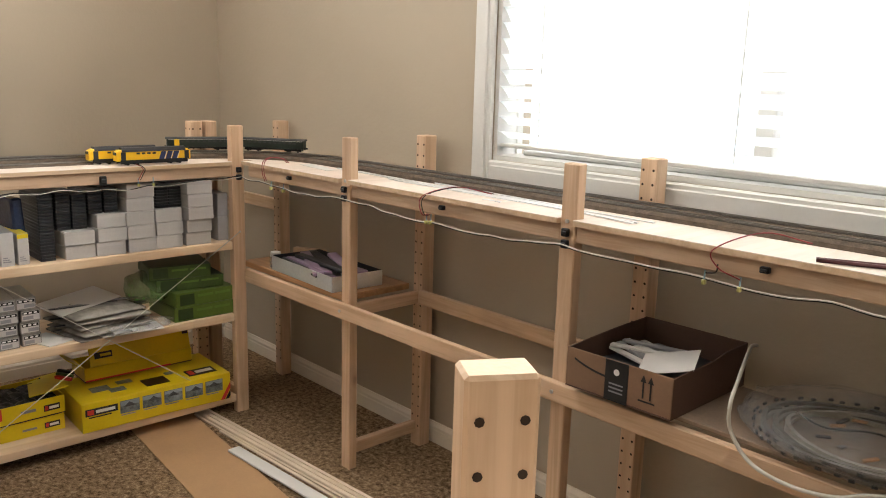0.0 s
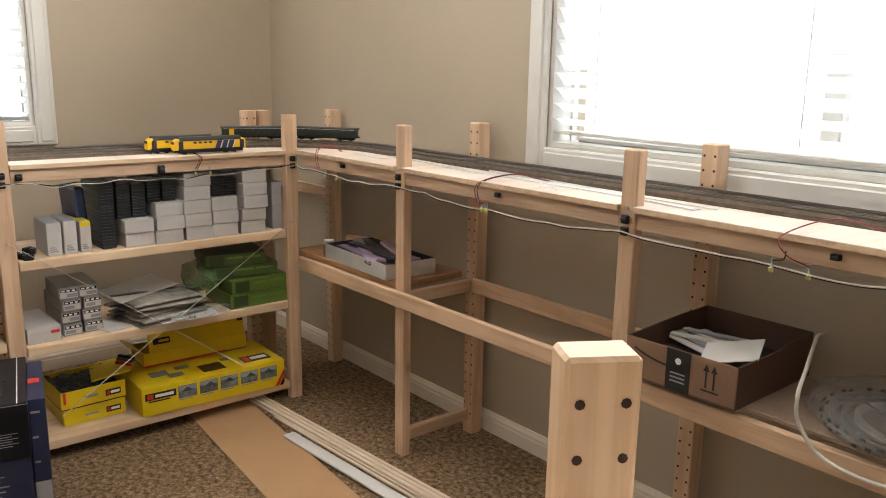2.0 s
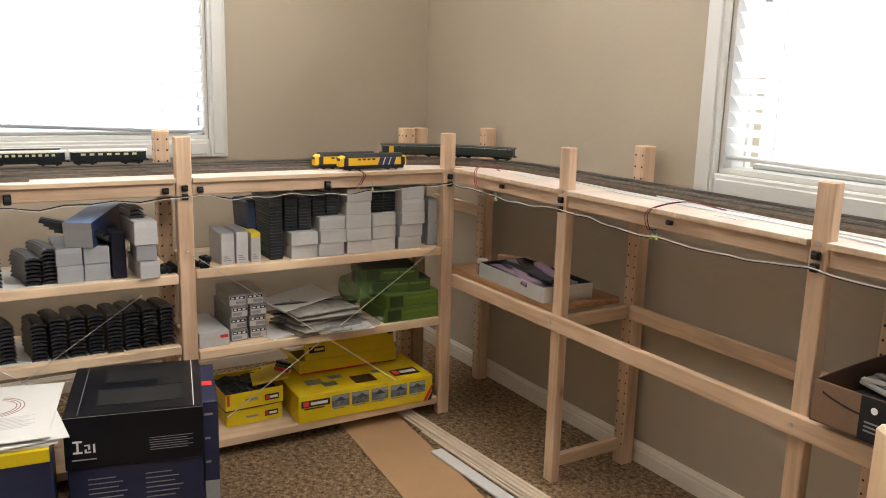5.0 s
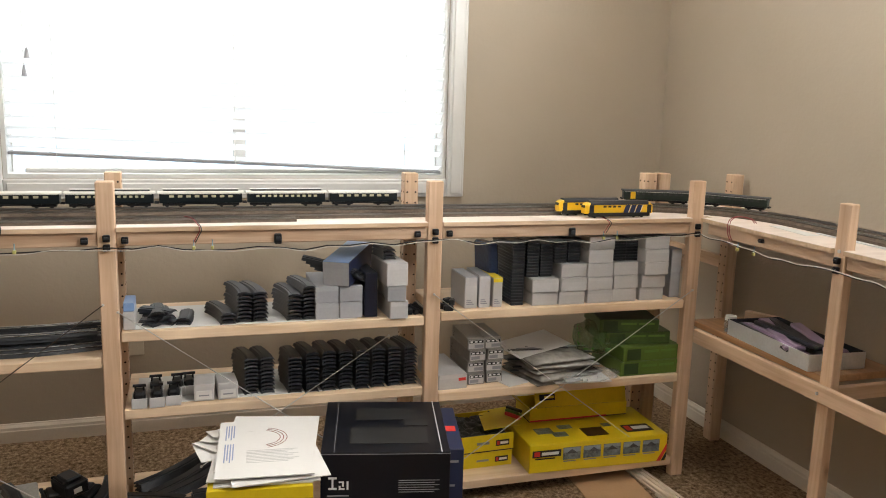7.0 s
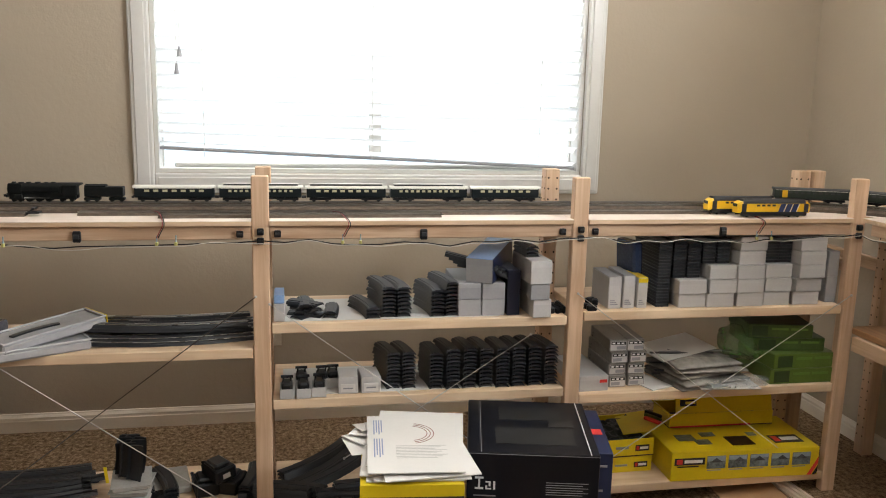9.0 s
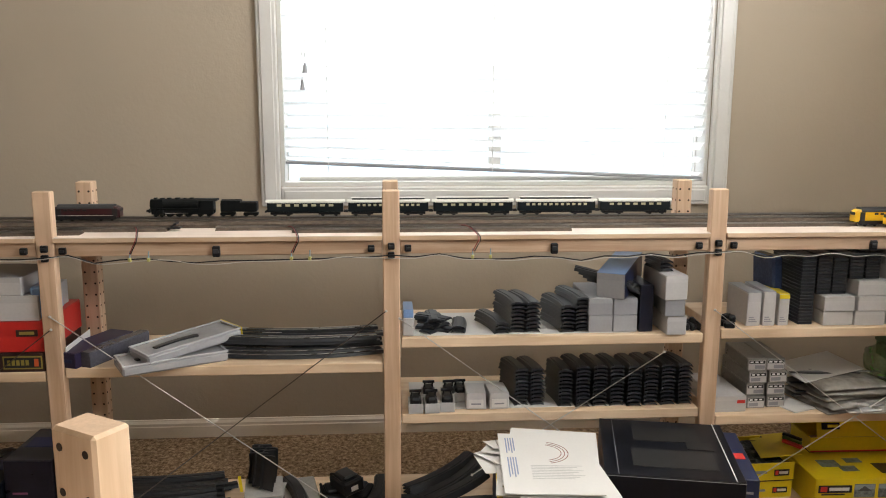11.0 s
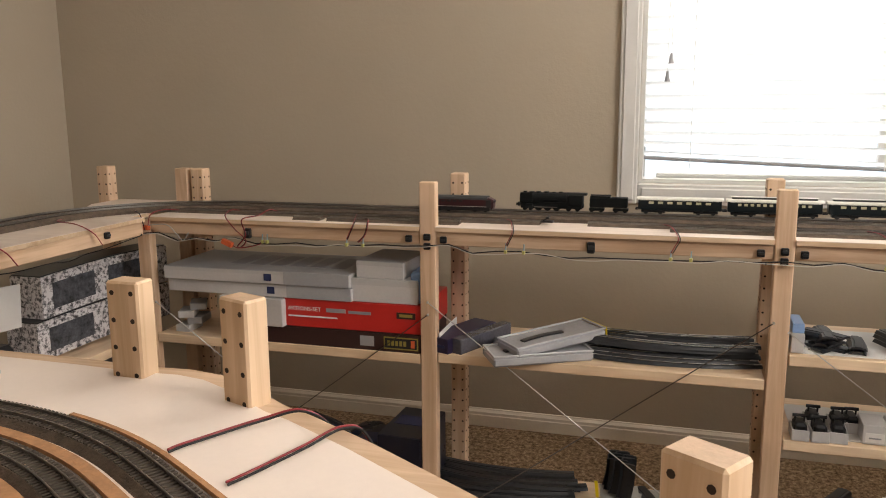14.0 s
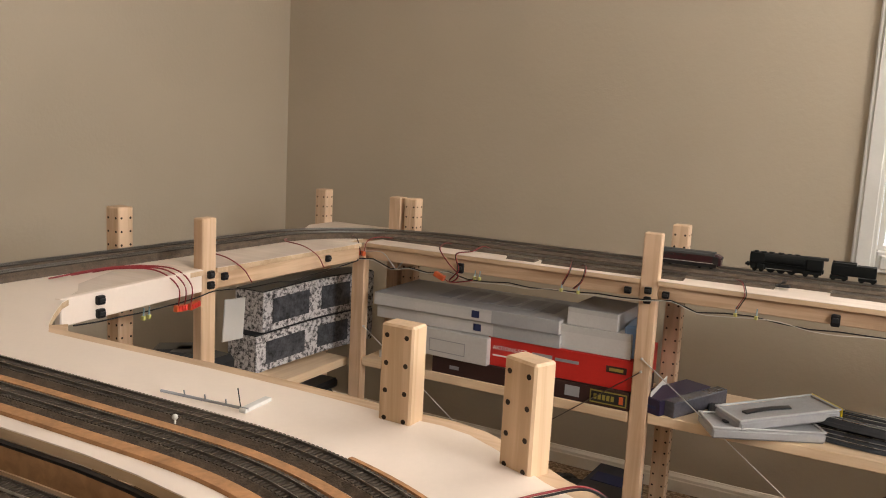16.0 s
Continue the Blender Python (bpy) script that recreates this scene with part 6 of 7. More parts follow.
# ---- loose things on the north deck ----
D = DECK
random.seed(41)
for k, (x0, y0, x1, y1) in enumerate(((-1.620, 1.769, -0.80, 1.724), (-1.550, 1.756, -0.62, 1.706), (-1.42, 1.749, -0.60, 1.734), (-1.720, 1.762, -1.10, 1.742), (-1.44, 1.734, -0.95, 1.717), (-1.30, 1.779, -0.86, 1.750), (-1.40, 1.724, -1.05, 1.724), (-1.00, 1.746, -0.62, 1.689))):
    L, a = math.hypot(x1 - x0, y1 - y0), math.degrees(math.atan2(y1 - y0, x1 - x0))
    single("metal_strip", box(0, L, -0.004, 0.004, 0, 0.003, 0.0005), ALU, "long thin silver metal strip on the deck", "metal strip", "silver strips", m=pose(x0, y0, D + 0.0002 + 0.0001 * k, 0, 0, a))
for k in range(5):
    single("rail_joiner", box(-0.007, 0.007, -0.003, 0.003, 0, 0.002, 0.0005), ALU, "tiny metal rail joiner on the deck", "rail joiner", "rail joiners", m=pose(-1.02 + 0.012 * k, 1.679 + 0.004 * (k % 2), D + 0.0002, 0, 0, 30 * k))
single("paper_slip", box(-0.09, 0.09, -0.02, 0.02, 0, 0.001), PAPER, "white paper slip on the deck", "paper", m=pose(-1.780, 1.734, D + 0.0002, 0, 0, -8))
TOOL_GRIP = plain("dark_red_grip", (0.07, 0.008, 0.010), 0.45, vary=0.2)
t = thing("pliers", "dark red-handled pliers lying on the deck", "tool", pose(-0.185, 1.664, D + 0.0003, 0, 0, 24))
for s_ in (-1, 1):
    part("arm", tube([(-0.06, 0.004 * s_, 0.004), (0.0, 0.007 * s_, 0.004), (0.08, 0.010 * s_, 0.004)], 0.0035, 6), TOOL_GRIP, t)

# ---- trains ----


def bogie(bm, y, half=0.030, z=0.0):
    add_box(bm, -0.011, 0.011, y - half, y + half, z + 0.004, z + 0.011, 0, 0.001)


def wheels(bm, ys, r, z):
    for y in ys:
        for s_ in (-0.0085, 0.0085):
            bmesh.ops.create_cone(bm, cap_ends=True, segments=12, radius1=r, radius2=r, depth=0.0025, matrix=Matrix.Translation((s_, y, z + r)) @ Matrix.Rotation(radians(90), 4, "Y"))


def coach(m, length, body_mat, roof_mat, windows, pane, label, name="passenger_coach", clerestory=True, end_door=False):
    """A model coach in local axes: y along the track, z = 0 on the rail heads."""
    t = thing(name, label, "model coach", m, "model train coaches")
    h = length / 2
    part("body", box(-0.0155, 0.0155, -h + 0.004, h - 0.004, 0.012, 0.038, 0.0012), body_mat, t)
    part("skirt", box(-0.0150, 0.0150, -h * 0.55, h * 0.55, 0.008, 0.0118, 0.001), BLACK, t)
    bm = bmesh.new()
    prof = [(0.0165, 0.038), (0.0150, 0.0415), (0.0095, 0.0440), (0.0, 0.0450), (-0.0095, 0.0440), (-0.0150, 0.0415), (-0.0165, 0.038)]
    add_ribbon(bm, [Vector((0, -h, 0)), Vector((0, -h + 0.006, 0)), Vector((0, h - 0.006, 0)), Vector((0, h, 0))], prof)
    part("roof", bm, roof_mat, t, "")
    if clerestory:
        part("roof_rib", box(-0.0065, 0.0065, -h + 0.014, h - 0.014, 0.0445, 0.0485, 0.0008), ROOF_GREY, t, "dark raised roof strip")
        part("roof_cap", box(-0.0075, 0.0075, -h + 0.012, h - 0.012, 0.0486, 0.0502, 0.0005), roof_mat, t)
    pitch = (length - 0.05) / windows
    for k in range(windows):
        y = -h + 0.025 + pitch * (k + 0.5)
        for s_ in (-1, 1):
            part("pane", box(s_ * 0.0157 - 0.0004, s_ * 0.0157 + 0.0004, y - pitch * 0.27, y + pitch * 0.27, 0.0275, 0.0335), pane, t)
    for s_ in (-1, 1):
        part("trim_line", box(s_ * 0.0157 - 0.0003, s_ * 0.0157 + 0.0003, -h + 0.008, h - 0.008, 0.0365, 0.0373), ROOF_CREAM, t)
    for y in (-h + 0.042, h - 0.042):
        bm = bmesh.new()
        bogie(bm, y)
        wheels(bm, (y - 0.018, y + 0.018), 0.0055, 0.0)
        part("bogie", bm, BLACK, t)
    for y in (-h, h):
        for s_ in (-0.010, 0.010):
            bm = bmesh.new()
            bmesh.ops.create_cone(bm, cap_ends=True, segments=8, radius1=0.0025, radius2=0.0025, depth=0.006, matrix=Matrix.Translation((s_, y, 0.013)) @ Matrix.Rotation(radians(90), 4, "X"))
            part("buffer", bm, BLACK, t)
    return t


RAIL_Z = DECK + LIFT + 0.0103


def steam_engine(m):
    """A large tender steam engine running towards -y, z = 0 on the rail heads; its length is 0.19."""
    t = thing("steam_locomotive", "black steam locomotive with smoke deflectors on the track", "model locomotive", m)

    def cyl(y0, y1, r0, r1, z, seg=18):
        bm = bmesh.new()
        bmesh.ops.create_cone(bm, cap_ends=True, segments=seg, radius1=r0, radius2=r1, depth=y1 - y0, matrix=Matrix.Translation((0, (y0 + y1) / 2, z)) @ Matrix.Rotation(radians(-90), 4, "X"))
        return bm

    part("boiler", cyl(-0.082, 0.035, 0.0158, 0.0172, 0.0330), LOCO_BLACK, t)
    part("frame", box(-0.0135, 0.0135, -0.088, 0.076, 0.007, 0.026, 0.001), LOCO_BLACK, t)
    part("smokebox", cyl(-0.091, -0.070, 0.0150, 0.0162, 0.0330), LOCO_BLACK, t)
    part("cab", box(-0.0165, 0.0165, 0.040, 0.078, 0.016, 0.046, 0.002), LOCO_BLACK, t)
    bm = bmesh.new()
    add_ribbon(bm, [Vector((0, 0.034, 0)), Vector((0, 0.088, 0))], [(0.0178, 0.044), (0.012, 0.0492), (0, 0.0505), (-0.012, 0.0492), (-0.0178, 0.044)])
    part("cab_roof", bm, LOCO_BLACK, t)
    part("firebox", box(-0.0150, 0.0150, 0.012, 0.042, 0.014, 0.044, 0.004), LOCO_BLACK, t)
    bm = bmesh.new()
    for y, r, hh in ((-0.078, 0.0050, 0.005), (-0.060, 0.0068, 0.0040), (-0.042, 0.0062, 0.0045), (-0.020, 0.0070, 0.0045), (0.000, 0.0052, 0.004), (0.018, 0.0058, 0.0045)):
        bmesh.ops.create_cone(bm, cap_ends=True, segments=12, radius1=r * 1.15, radius2=r, depth=hh, matrix=Matrix.Translation((0, y, 0.0480 + hh / 2 - 0.001)))
    part("dome_row", bm, LOCO_BLACK, t)
    for s_ in (-1, 1):
        part("running_board", box(s_ * 0.0105 - 0.006, s_ * 0.0105 + 0.006, -0.085, 0.040, 0.0225, 0.0240, 0.0004), LOCO_BLACK, t)
        part("smoke_deflector", box(s_ * 0.0160 - 0.0006, s_ * 0.0160 + 0.0006, -0.089, -0.056, 0.0242, 0.0475, 0.0004), LOCO_BLACK, t)
        part("cylinder_block", box(s_ * 0.0140 - 0.0035, s_ * 0.0140 + 0.0035, -0.074, -0.055, 0.007, 0.020, 0.002), LOCO_BLACK, t)
        part("coupling_rod", tube([(s_ * 0.0135, -0.052, 0.0105), (s_ * 0.0135, 0.010, 0.0105)], 0.0011, 5), RAIL, t, "dull metal rod")
        part("handrail", tube([(s_ * 0.0140, -0.080, 0.037), (s_ * 0.0150, 0.034, 0.038)], 0.0005, 4), RAIL, t)
    for y, r in ((-0.078, 0.0055), (-0.062, 0.0055), (-0.040, 0.0105), (-0.016, 0.0105), (0.008, 0.0105), (0.040, 0.0065), (0.064, 0.0065)):
        bm = bmesh.new()
        wheels(bm, (y,), r, 0.0)
        part("wheelset", bm, LOCO_BLACK, t)
    part("frame", box(-0.007, 0.007, -0.090, 0.080, 0.010, 0.020, 0.001), LOCO_BLACK, t)
    part("buffer_beam", box(-0.0165, 0.0165, -0.095, -0.091, 0.012, 0.020, 0.0008), LOCO_BLACK, t)
    for s_ in (-0.011, 0.011):
        bm = bmesh.new()
        add_disc(bm, (s_, -0.0955, 0.017), (0, -1, 0), 0.0035, 0, 10, 0.005)
        part("buffer", bm, LOCO_BLACK, t)
    return t


def tender(m):
    t = thing("coal_tender", "black coal tender heaped with coal behind the engine", "model tender", m)
    part("tank", box(-0.0160, 0.0160, -0.048, 0.050, 0.014, 0.039, 0.002), LOCO_BLACK, t)
    bm = bmesh.new()
    bmesh.ops.create_grid(bm, x_segments=10, y_segments=14, size=0.5)
    for v in bm.verts:
        v.co = Vector((v.co.x * 0.028, -0.020 + v.co.y * 0.052, 0.0465 + 0.004 * noise.noise(v.co * 14) - 0.006 * abs(v.co.x * 2)))
    part("coal", bm, LOCO_BLACK, t, "black coal load")
    part("coal_wall", box(-0.0155, 0.0155, -0.047, 0.006, 0.039, 0.044, 0.0008), LOCO_BLACK, t)
    part("tank_edge", box(-0.0158, 0.0158, 0.008, 0.0495, 0.0391, 0.0398, 0.0003), LOCO_BLACK, t, "")
    for y in (-0.030, 0.032):
        bm = bmesh.new()
        bogie(bm, y, 0.020)
        wheels(bm, (y - 0.012, y + 0.012), 0.0055, 0.0)
        part("bogie", bm, LOCO_BLACK, t)
    return t


# the express stands along the west row, engine towards the south
YN = -0.720
steam_engine(pose(XT, YN + 0.095, RAIL_Z))
tender(pose(XT, YN + 0.239, RAIL_Z))
y = YN + 0.312
for k, (L, n, cl) in enumerate(((0.214, 7, False), (0.228, 12, True), (0.228, 8, True), (0.228, 11, True), (0.208, 7, False))):
    coach(pose(XT, y + L / 2, RAIL_Z), L, COACH_DARK, ROOF_CREAM, n, PANE_WARM, "dark blue express coach with cream roof and windows" if cl else "dark baggage coach with plain cream roof", "express_coach", cl)
    y += L + 0.006
# green coaches parked on the curve of the inner line
for a in (160, 127):
    x, y = CX + 0.42 * math.cos(radians(a)), CY + 0.42 * math.sin(radians(a))
    gc = coach(pose(x, y, RAIL_Z, 0, 0, a), 0.225, COACH_GREEN, ROOF_GREY, 10, ROOF_GREY, "dark green coach with grey roof parked on the curve", "green_coach", False)
    if a > 150:
        part("end_panel", box(0.0140, 0.0162, 0.070, 0.086, 0.014, 0.037), YELLOW_PAINT, gc, "yellow door panel")
        part("end_panel", box(-0.0162, -0.0140, 0.070, 0.086, 0.014, 0.037), YELLOW_PAINT, gc, "yellow door panel")


def box_loco(m, length, side, roof, label, stripes, nose=True):
    """A small boxy diesel or electric engine, y along the track."""
    t = thing("diesel_locomotive", label, "model locomotive", m, "parked locomotives")
    h = length / 2
    bm = bmesh.new()
    prof = [(0.0150, 0.011), (0.0160, 0.018), (0.0158, 0.033), (0.0130, 0.0385), (-0.0130, 0.0385), (-0.0158, 0.033), (-0.0160, 0.018), (-0.0150, 0.011)]
    rows = [(-h, 0.86, 0.78), (-h + 0.010, 0.98, 0.97), (-h + 0.020, 1, 1), (h - 0.020, 1, 1), (h - 0.010, 0.98, 0.97), (h, 0.86, 0.78)]
    rings = [[bm.verts.new((x * a, yy, 0.011 + (z - 0.011) * b)) for x, z in prof] for yy, a, b in rows]
    for r, s_ in zip(rings, rings[1:]):
        for k in range(len(prof)):
            bm.faces.new((r[k], s_[k], s_[(k + 1) % len(prof)], r[(k + 1) % len(prof)]))
    bm.faces.new(rings[0][::-1])
    bm.faces.new(rings[-1])
    bmesh.ops.recalc_face_normals(bm, faces=bm.faces)
    part("body", bm, side, t)
    bm = bmesh.new()
    add_ribbon(bm, [Vector((0, -h + 0.016, 0)), Vector((0, h - 0.016, 0))], [(0.0165, 0.0330), (0.0152, 0.0385), (0.011, 0.0425), (0, 0.0435), (-0.011, 0.0425), (-0.0152, 0.0385), (-0.0165, 0.0330)])
    part("roof", bm, roof, t, "dark roof")
    for s_ in (-1, 1):
        for k in range(stripes):
            y0 = 0.012 + 0.020 * k
            bm = bmesh.new()
            vs = [bm.verts.new((s_ * 0.0163, yy, z)) for yy, z in ((y0, 0.0135), (y0 + 0.016, 0.0135), (y0 + 0.024, 0.0325), (y0 + 0.008, 0.0325))]
            bm.faces.new(vs if s_ > 0 else vs[::-1])
            part("stripe", bm, INK_BLUE, t, "dark blue stripe")
            bm = bmesh.new()
            vs = [bm.verts.new((s_ * 0.0164, yy, z)) for yy, z in ((y0 + 0.0165, 0.0140), (y0 + 0.0185, 0.0140), (y0 + 0.0265, 0.0325), (y0 + 0.0245, 0.0325))]
            bm.faces.new(vs if s_ > 0 else vs[::-1])
            part("stripe_edge", bm, INK_WHITE, t, "white stripe edge")
        for k in range(4):
            part("side_window", box(s_ * 0.0162 - 0.0004, s_ * 0.0162 + 0.0004, -0.055 + 0.016 * k, -0.045 + 0.016 * k, 0.0265, 0.0310), INK, t)
        for yy in (-h + 0.014, h - 0.018):
            part("cab_door", box(s_ * 0.0161 - 0.0003, s_ * 0.0161 + 0.0003, yy - 0.002, yy + 0.012, 0.0125, 0.0328), INK, t)
        part("underframe", box(s_ * 0.0156 - 0.001, s_ * 0.0156 + 0.001, -h + 0.010, h - 0.010, 0.004, 0.0135, 0.0004), BLACK, t)
    for yy in (-h + 0.001, h - 0.001):
        bm = box(-0.0105, 0.0105, yy - 0.003, yy + 0.003, 0.0255, 0.0325, 0.001)
        part("windscreen", bm, INK, t)
    for yy in (-h * 0.58, h * 0.58):
        bm = bmesh.new()
        bogie(bm, yy, 0.026)
        wheels(bm, (yy - 0.014, yy + 0.014), 0.0060, 0.0)
        part("bogie", bm, BLACK, t)
    return t


LOCO_TALL = Matrix.Diagonal((1.0, 1.0, 1.2, 1.0))
ROOF_DARK = plain("near_black_roof", (0.018, 0.018, 0.020), 0.5, vary=0.3)
box_loco(pose(-2.088, 1.352, D + 0.0003, 0, 0, 0) @ LOCO_TALL, 0.225, YELLOW_PAINT, ROOF_DARK, "yellow diesel locomotive with dark blue stripes", 3)
box_loco(pose(-2.152, 1.292, D + 0.0003, 0, 0, 0) @ LOCO_TALL, 0.215, YELLOW_PAINT, ROOF_DARK, "yellow diesel locomotive with dark grey roof", 0)
rc = box_loco(pose(XT2, -0.862, RAIL_Z), 0.175, LOCO_RED, ROOF_GREY, "dark red diesel locomotive with grey roof", 0)
for s_ in (-1, 1):
    part("trim_line", box(s_ * 0.0163 - 0.0003, s_ * 0.0163 + 0.0003, -0.07, 0.07, 0.0145, 0.0155), ROOF_CREAM, rc, "cream line")
t = thing("buffer_stop", "small black buffer stop at the track's end", "buffer stop", pose(-2.155, -0.620, D + 0.0062))
part("beam", box(-0.014, 0.014, -0.004, 0.004, 0.010, 0.015, 0.001), BLACK, t)
part("base", box(-0.012, 0.012, -0.018, 0.014, 0.0001, 0.004, 0.001), BLACK, t)
for s_ in (-0.008, 0.008):
    part("leg", tube([(s_, -0.014, 0.003), (s_, 0.0, 0.012)], 0.0015, 5), BLACK, t)

# ---- wiring along the fronts ----


def clip(m, label="black cable clip screwed to the rail"):
    t = thing("cable_clip", label, "cable clip", m, "cable clips")
    part("clip_body", box(-0.0005, 0.010, -0.0085, 0.0085, -0.0085, 0.0085, 0.002), BLACK, t)
    part("clip_jaw", box(0.010, 0.013, -0.006, 0.006, -0.003, 0.004, 0.001), BLACK_MATT, t)
    return t


c0 = clip(pose(XF, BY[4], 0.818))
for i, y in enumerate(BY):
    for z in (0.818, 0.7945):
        if (i, z) != (4, 0.818) and i:
            copy_thing(c0, pose(XF, y, z))
    if 0 < i < 4:
        for d in (-0.050, 0.042):
            copy_thing(c0, pose(XF - 0.004, y + d, 0.812))
for y in (1.19, 0.345, -0.50, -1.42):
    copy_thing(c0, pose(XF - 0.004, y, 0.808) @ Matrix.Diagonal((1.0, 1.1, 1.6, 1.0)))
for x in (-1.503, -0.739):
    for z in (0.817, 0.793):
        copy_thing(c0, pose(x, YF, z, 0, 0, -90))
for x in (-1.115, -1.785, -0.318):
    copy_thing(c0, pose(x, YF + 0.004, 0.818, 0, 0, -90) @ Matrix.Diagonal((1.0, 1.0, 0.65, 1.0)))
for x in (-1.503, -0.739):
    bm = bmesh.new()
    add_disc(bm, (x, YF, 0.840), (0, -1, 0), 0.0045, 0, 10, 0.003)
    single("screw_head", bm, STEEL, "steel screw head in the pine post", "screw", "screw heads")
SF = lambda x: YCF - 0.002 if x < -1.40 else -1.7275 + 0.115 * (x + 1.413)      # front of the south fascia
for x, z in ((-1.437, 0.832), (-1.437, 0.808)):
    copy_thing(c0, pose(x, YCF, z, 0, 0, 90))
for x, z in ((-1.118, 0.831), (-1.118, 0.806), (-1.482, 0.822), (-1.874, 0.818)):
    copy_thing(c0, pose(x, SF(x), z, 0, 0, 90))


def wavy(p0, p1, n, amp, sag, seed):
    a, b = Vector(p0), Vector(p1)
    return [a.lerp(b, k / n) + Vector((0, 0, -sag * math.sin(math.pi * k / n) + amp * noise.noise(Vector((k * 0.7, seed, 0))))) for k in range(n + 1)]


pts = []
for k in range(len(BY) - 1):
    pts += wavy((XF + 0.014, BY[k], 0.797), (XF + 0.014, BY[k + 1], 0.797), 14, 0.020, 0.011, k)[: 14 if k < 3 else 15]
single("bus_cable", tube(pts, 0.0017, 6), CABLE_B, "black bus cable clipped along the bench front", "cable")
pts2 = [p + Vector((0.0015, 0, -0.0032 + 0.009 * noise.noise(Vector((i * 0.55, 9, 0))))) for i, p in enumerate(pts)]
single("bus_cable", tube(spline(pts2, 3), 0.0011, 5), CABLE_W, "pale thin wire beside the black bus cable", "cable")
pn = [(XF + 0.014, BY[4] + 0.005, 0.797), (XF + 0.05, 1.624, 0.790), (-1.93, YF - 0.016, 0.795), *wavy((-1.850, YF - 0.016, 0.790), (-1.503, YF - 0.016, 0.792), 6, 0.010, 0.006, 3), *wavy((-1.42, YF - 0.016, 0.790), (-0.739, YF - 0.016, 0.790), 14, 0.011, 0.012, 5),
      *wavy((-0.70, YF - 0.016, 0.789), (0.3, YF - 0.016, 0.795), 16, 0.009, 0.006, 6)]
single("bus_cable", tube(spline(pn, 3), 0.0014, 6), CABLE_W, "white and black bus cable along the bench front", "cable")
single("bus_cable", tube([p + Vector((0, 0.001, -0.0024)) for p in spline(pn, 3)], 0.0013, 5), CABLE_B, "black bus cable beside a white one", "cable")
ps = [(-2.04, -1.755, 0.797), *wavy((-2.0, YCF + 0.014, 0.80), (-1.437, YCF + 0.014, 0.796), 10, 0.006, 0.014, 8), *wavy((-1.39, SF(-1.39) + 0.014, 0.792), (-1.05, SF(-1.05) + 0.010, 0.798), 6, 0.004, 0.006, 9)]
single("bus_cable", tube(spline(ps, 3), 0.0015, 6), CABLE_B, "black bus cable clipped along the bench front", "cable")


def dropper(path, mats, label):
    """A feeder wire pair hanging off the deck into yellow splice connectors."""
    t = thing("feeder_wire", label, "wire", None, "feeder wires")
    for k, mt in enumerate(mats):
        q = spline([Vector(p) + Vector((0.004 * k, 0.004 * k, 0.0)) for p in path], 7)
        part("wire", tube(q, 0.0013, 5), mt, t)
    return t


def splice(m, label="yellow splice connector on the cable"):
    t = thing("splice_connector", label, "connector", m, "splice connectors")
    part("shell", box(-0.0035, 0.0035, -0.0045, 0.0045, -0.005, 0.004, 0.0012), CONN, t)
    part("sleeve", tube([(0, 0, 0.004), (0, 0.002, 0.020)], 0.0016, 6), CABLE_BLUE, t, "blue-grey sleeve")
    return t


s0 = splice(pose(-1.150, YF - 0.018, 0.780))
for x in (-1.135, -0.417, -0.351):
    copy_thing(s0, pose(x, YF - 0.018, 0.781, 0, 0, 10))
for x in (-1.86, -1.79):
    copy_thing(s0, pose(x, YF - 0.018, 0.781, 0, 0, 10))
dropper([(-1.05, 1.734, D + 0.006), (-1.13, 1.694, D + 0.016), (-1.170, 1.619, D - 0.005), (-1.160, 1.609, 0.80), (-1.142, YF - 0.018, 0.799)], (CABLE_R, CABLE_B), "red and black feeder wires hanging from the deck")
dropper([(-0.30, 1.764, D + 0.006), (-0.36, 1.704, D + 0.022), (-0.400, 1.609, D - 0.002), (-0.385, 1.599, 0.815), (-0.351, YF - 0.018, 0.797)], (CABLE_R,), "dark red feeder wire hanging from the deck")
dropper([(-0.385, 1.599, 0.82), (-0.390, 1.604, 0.805), (-0.415, YF - 0.018, 0.797)], (CABLE_B,), "black feeder wire hanging from the deck")
dropper([(-1.905, 1.702, D + 0.004), (-1.898, 1.679, D + 0.018), (-1.918, 1.649, D + 0.022), (-1.925, 1.628, D + 0.008), (-1.912, 1.618, 0.82), (-1.895, YF - 0.018, 0.799)], (CABLE_R, CABLE_R), "red feeder wires hanging from the deck")
GREY_WIRE = plain("grey_white_wire", (0.42, 0.42, 0.40), 0.45)
for yb in (1.30, 0.150, -0.300, -0.690, -1.110):
    for d in (-0.015, 0.030):
        copy_thing(s0, pose(XF + 0.016, yb + d, 0.792, 0, 0, 80))
    dropper([(XT2 + 0.03, yb - 0.05, D + 0.004), (-2.12, yb - 0.02, D + 0.012), (XF + 0.012, yb, D - 0.004), (XF + 0.018, yb - 0.008, 0.82), (XF + 0.016, yb - 0.015, 0.806)], (CABLE_R, CABLE_B), "thin feeder wires crossing the deck edge")
TANGLE = "tangled red and black feeder wires over the deck edge"
dropper([(-2.193, -1.515, D + 0.004), (-2.11, -1.50, D + 0.018), (-2.045, -1.482, D + 0.010), (-2.036, -1.450, 0.822), (-2.036, -1.418, 0.792), (-2.036, -1.440, 0.770), (-2.036, -1.470, 0.783)], (CABLE_B, CABLE_R), TANGLE)
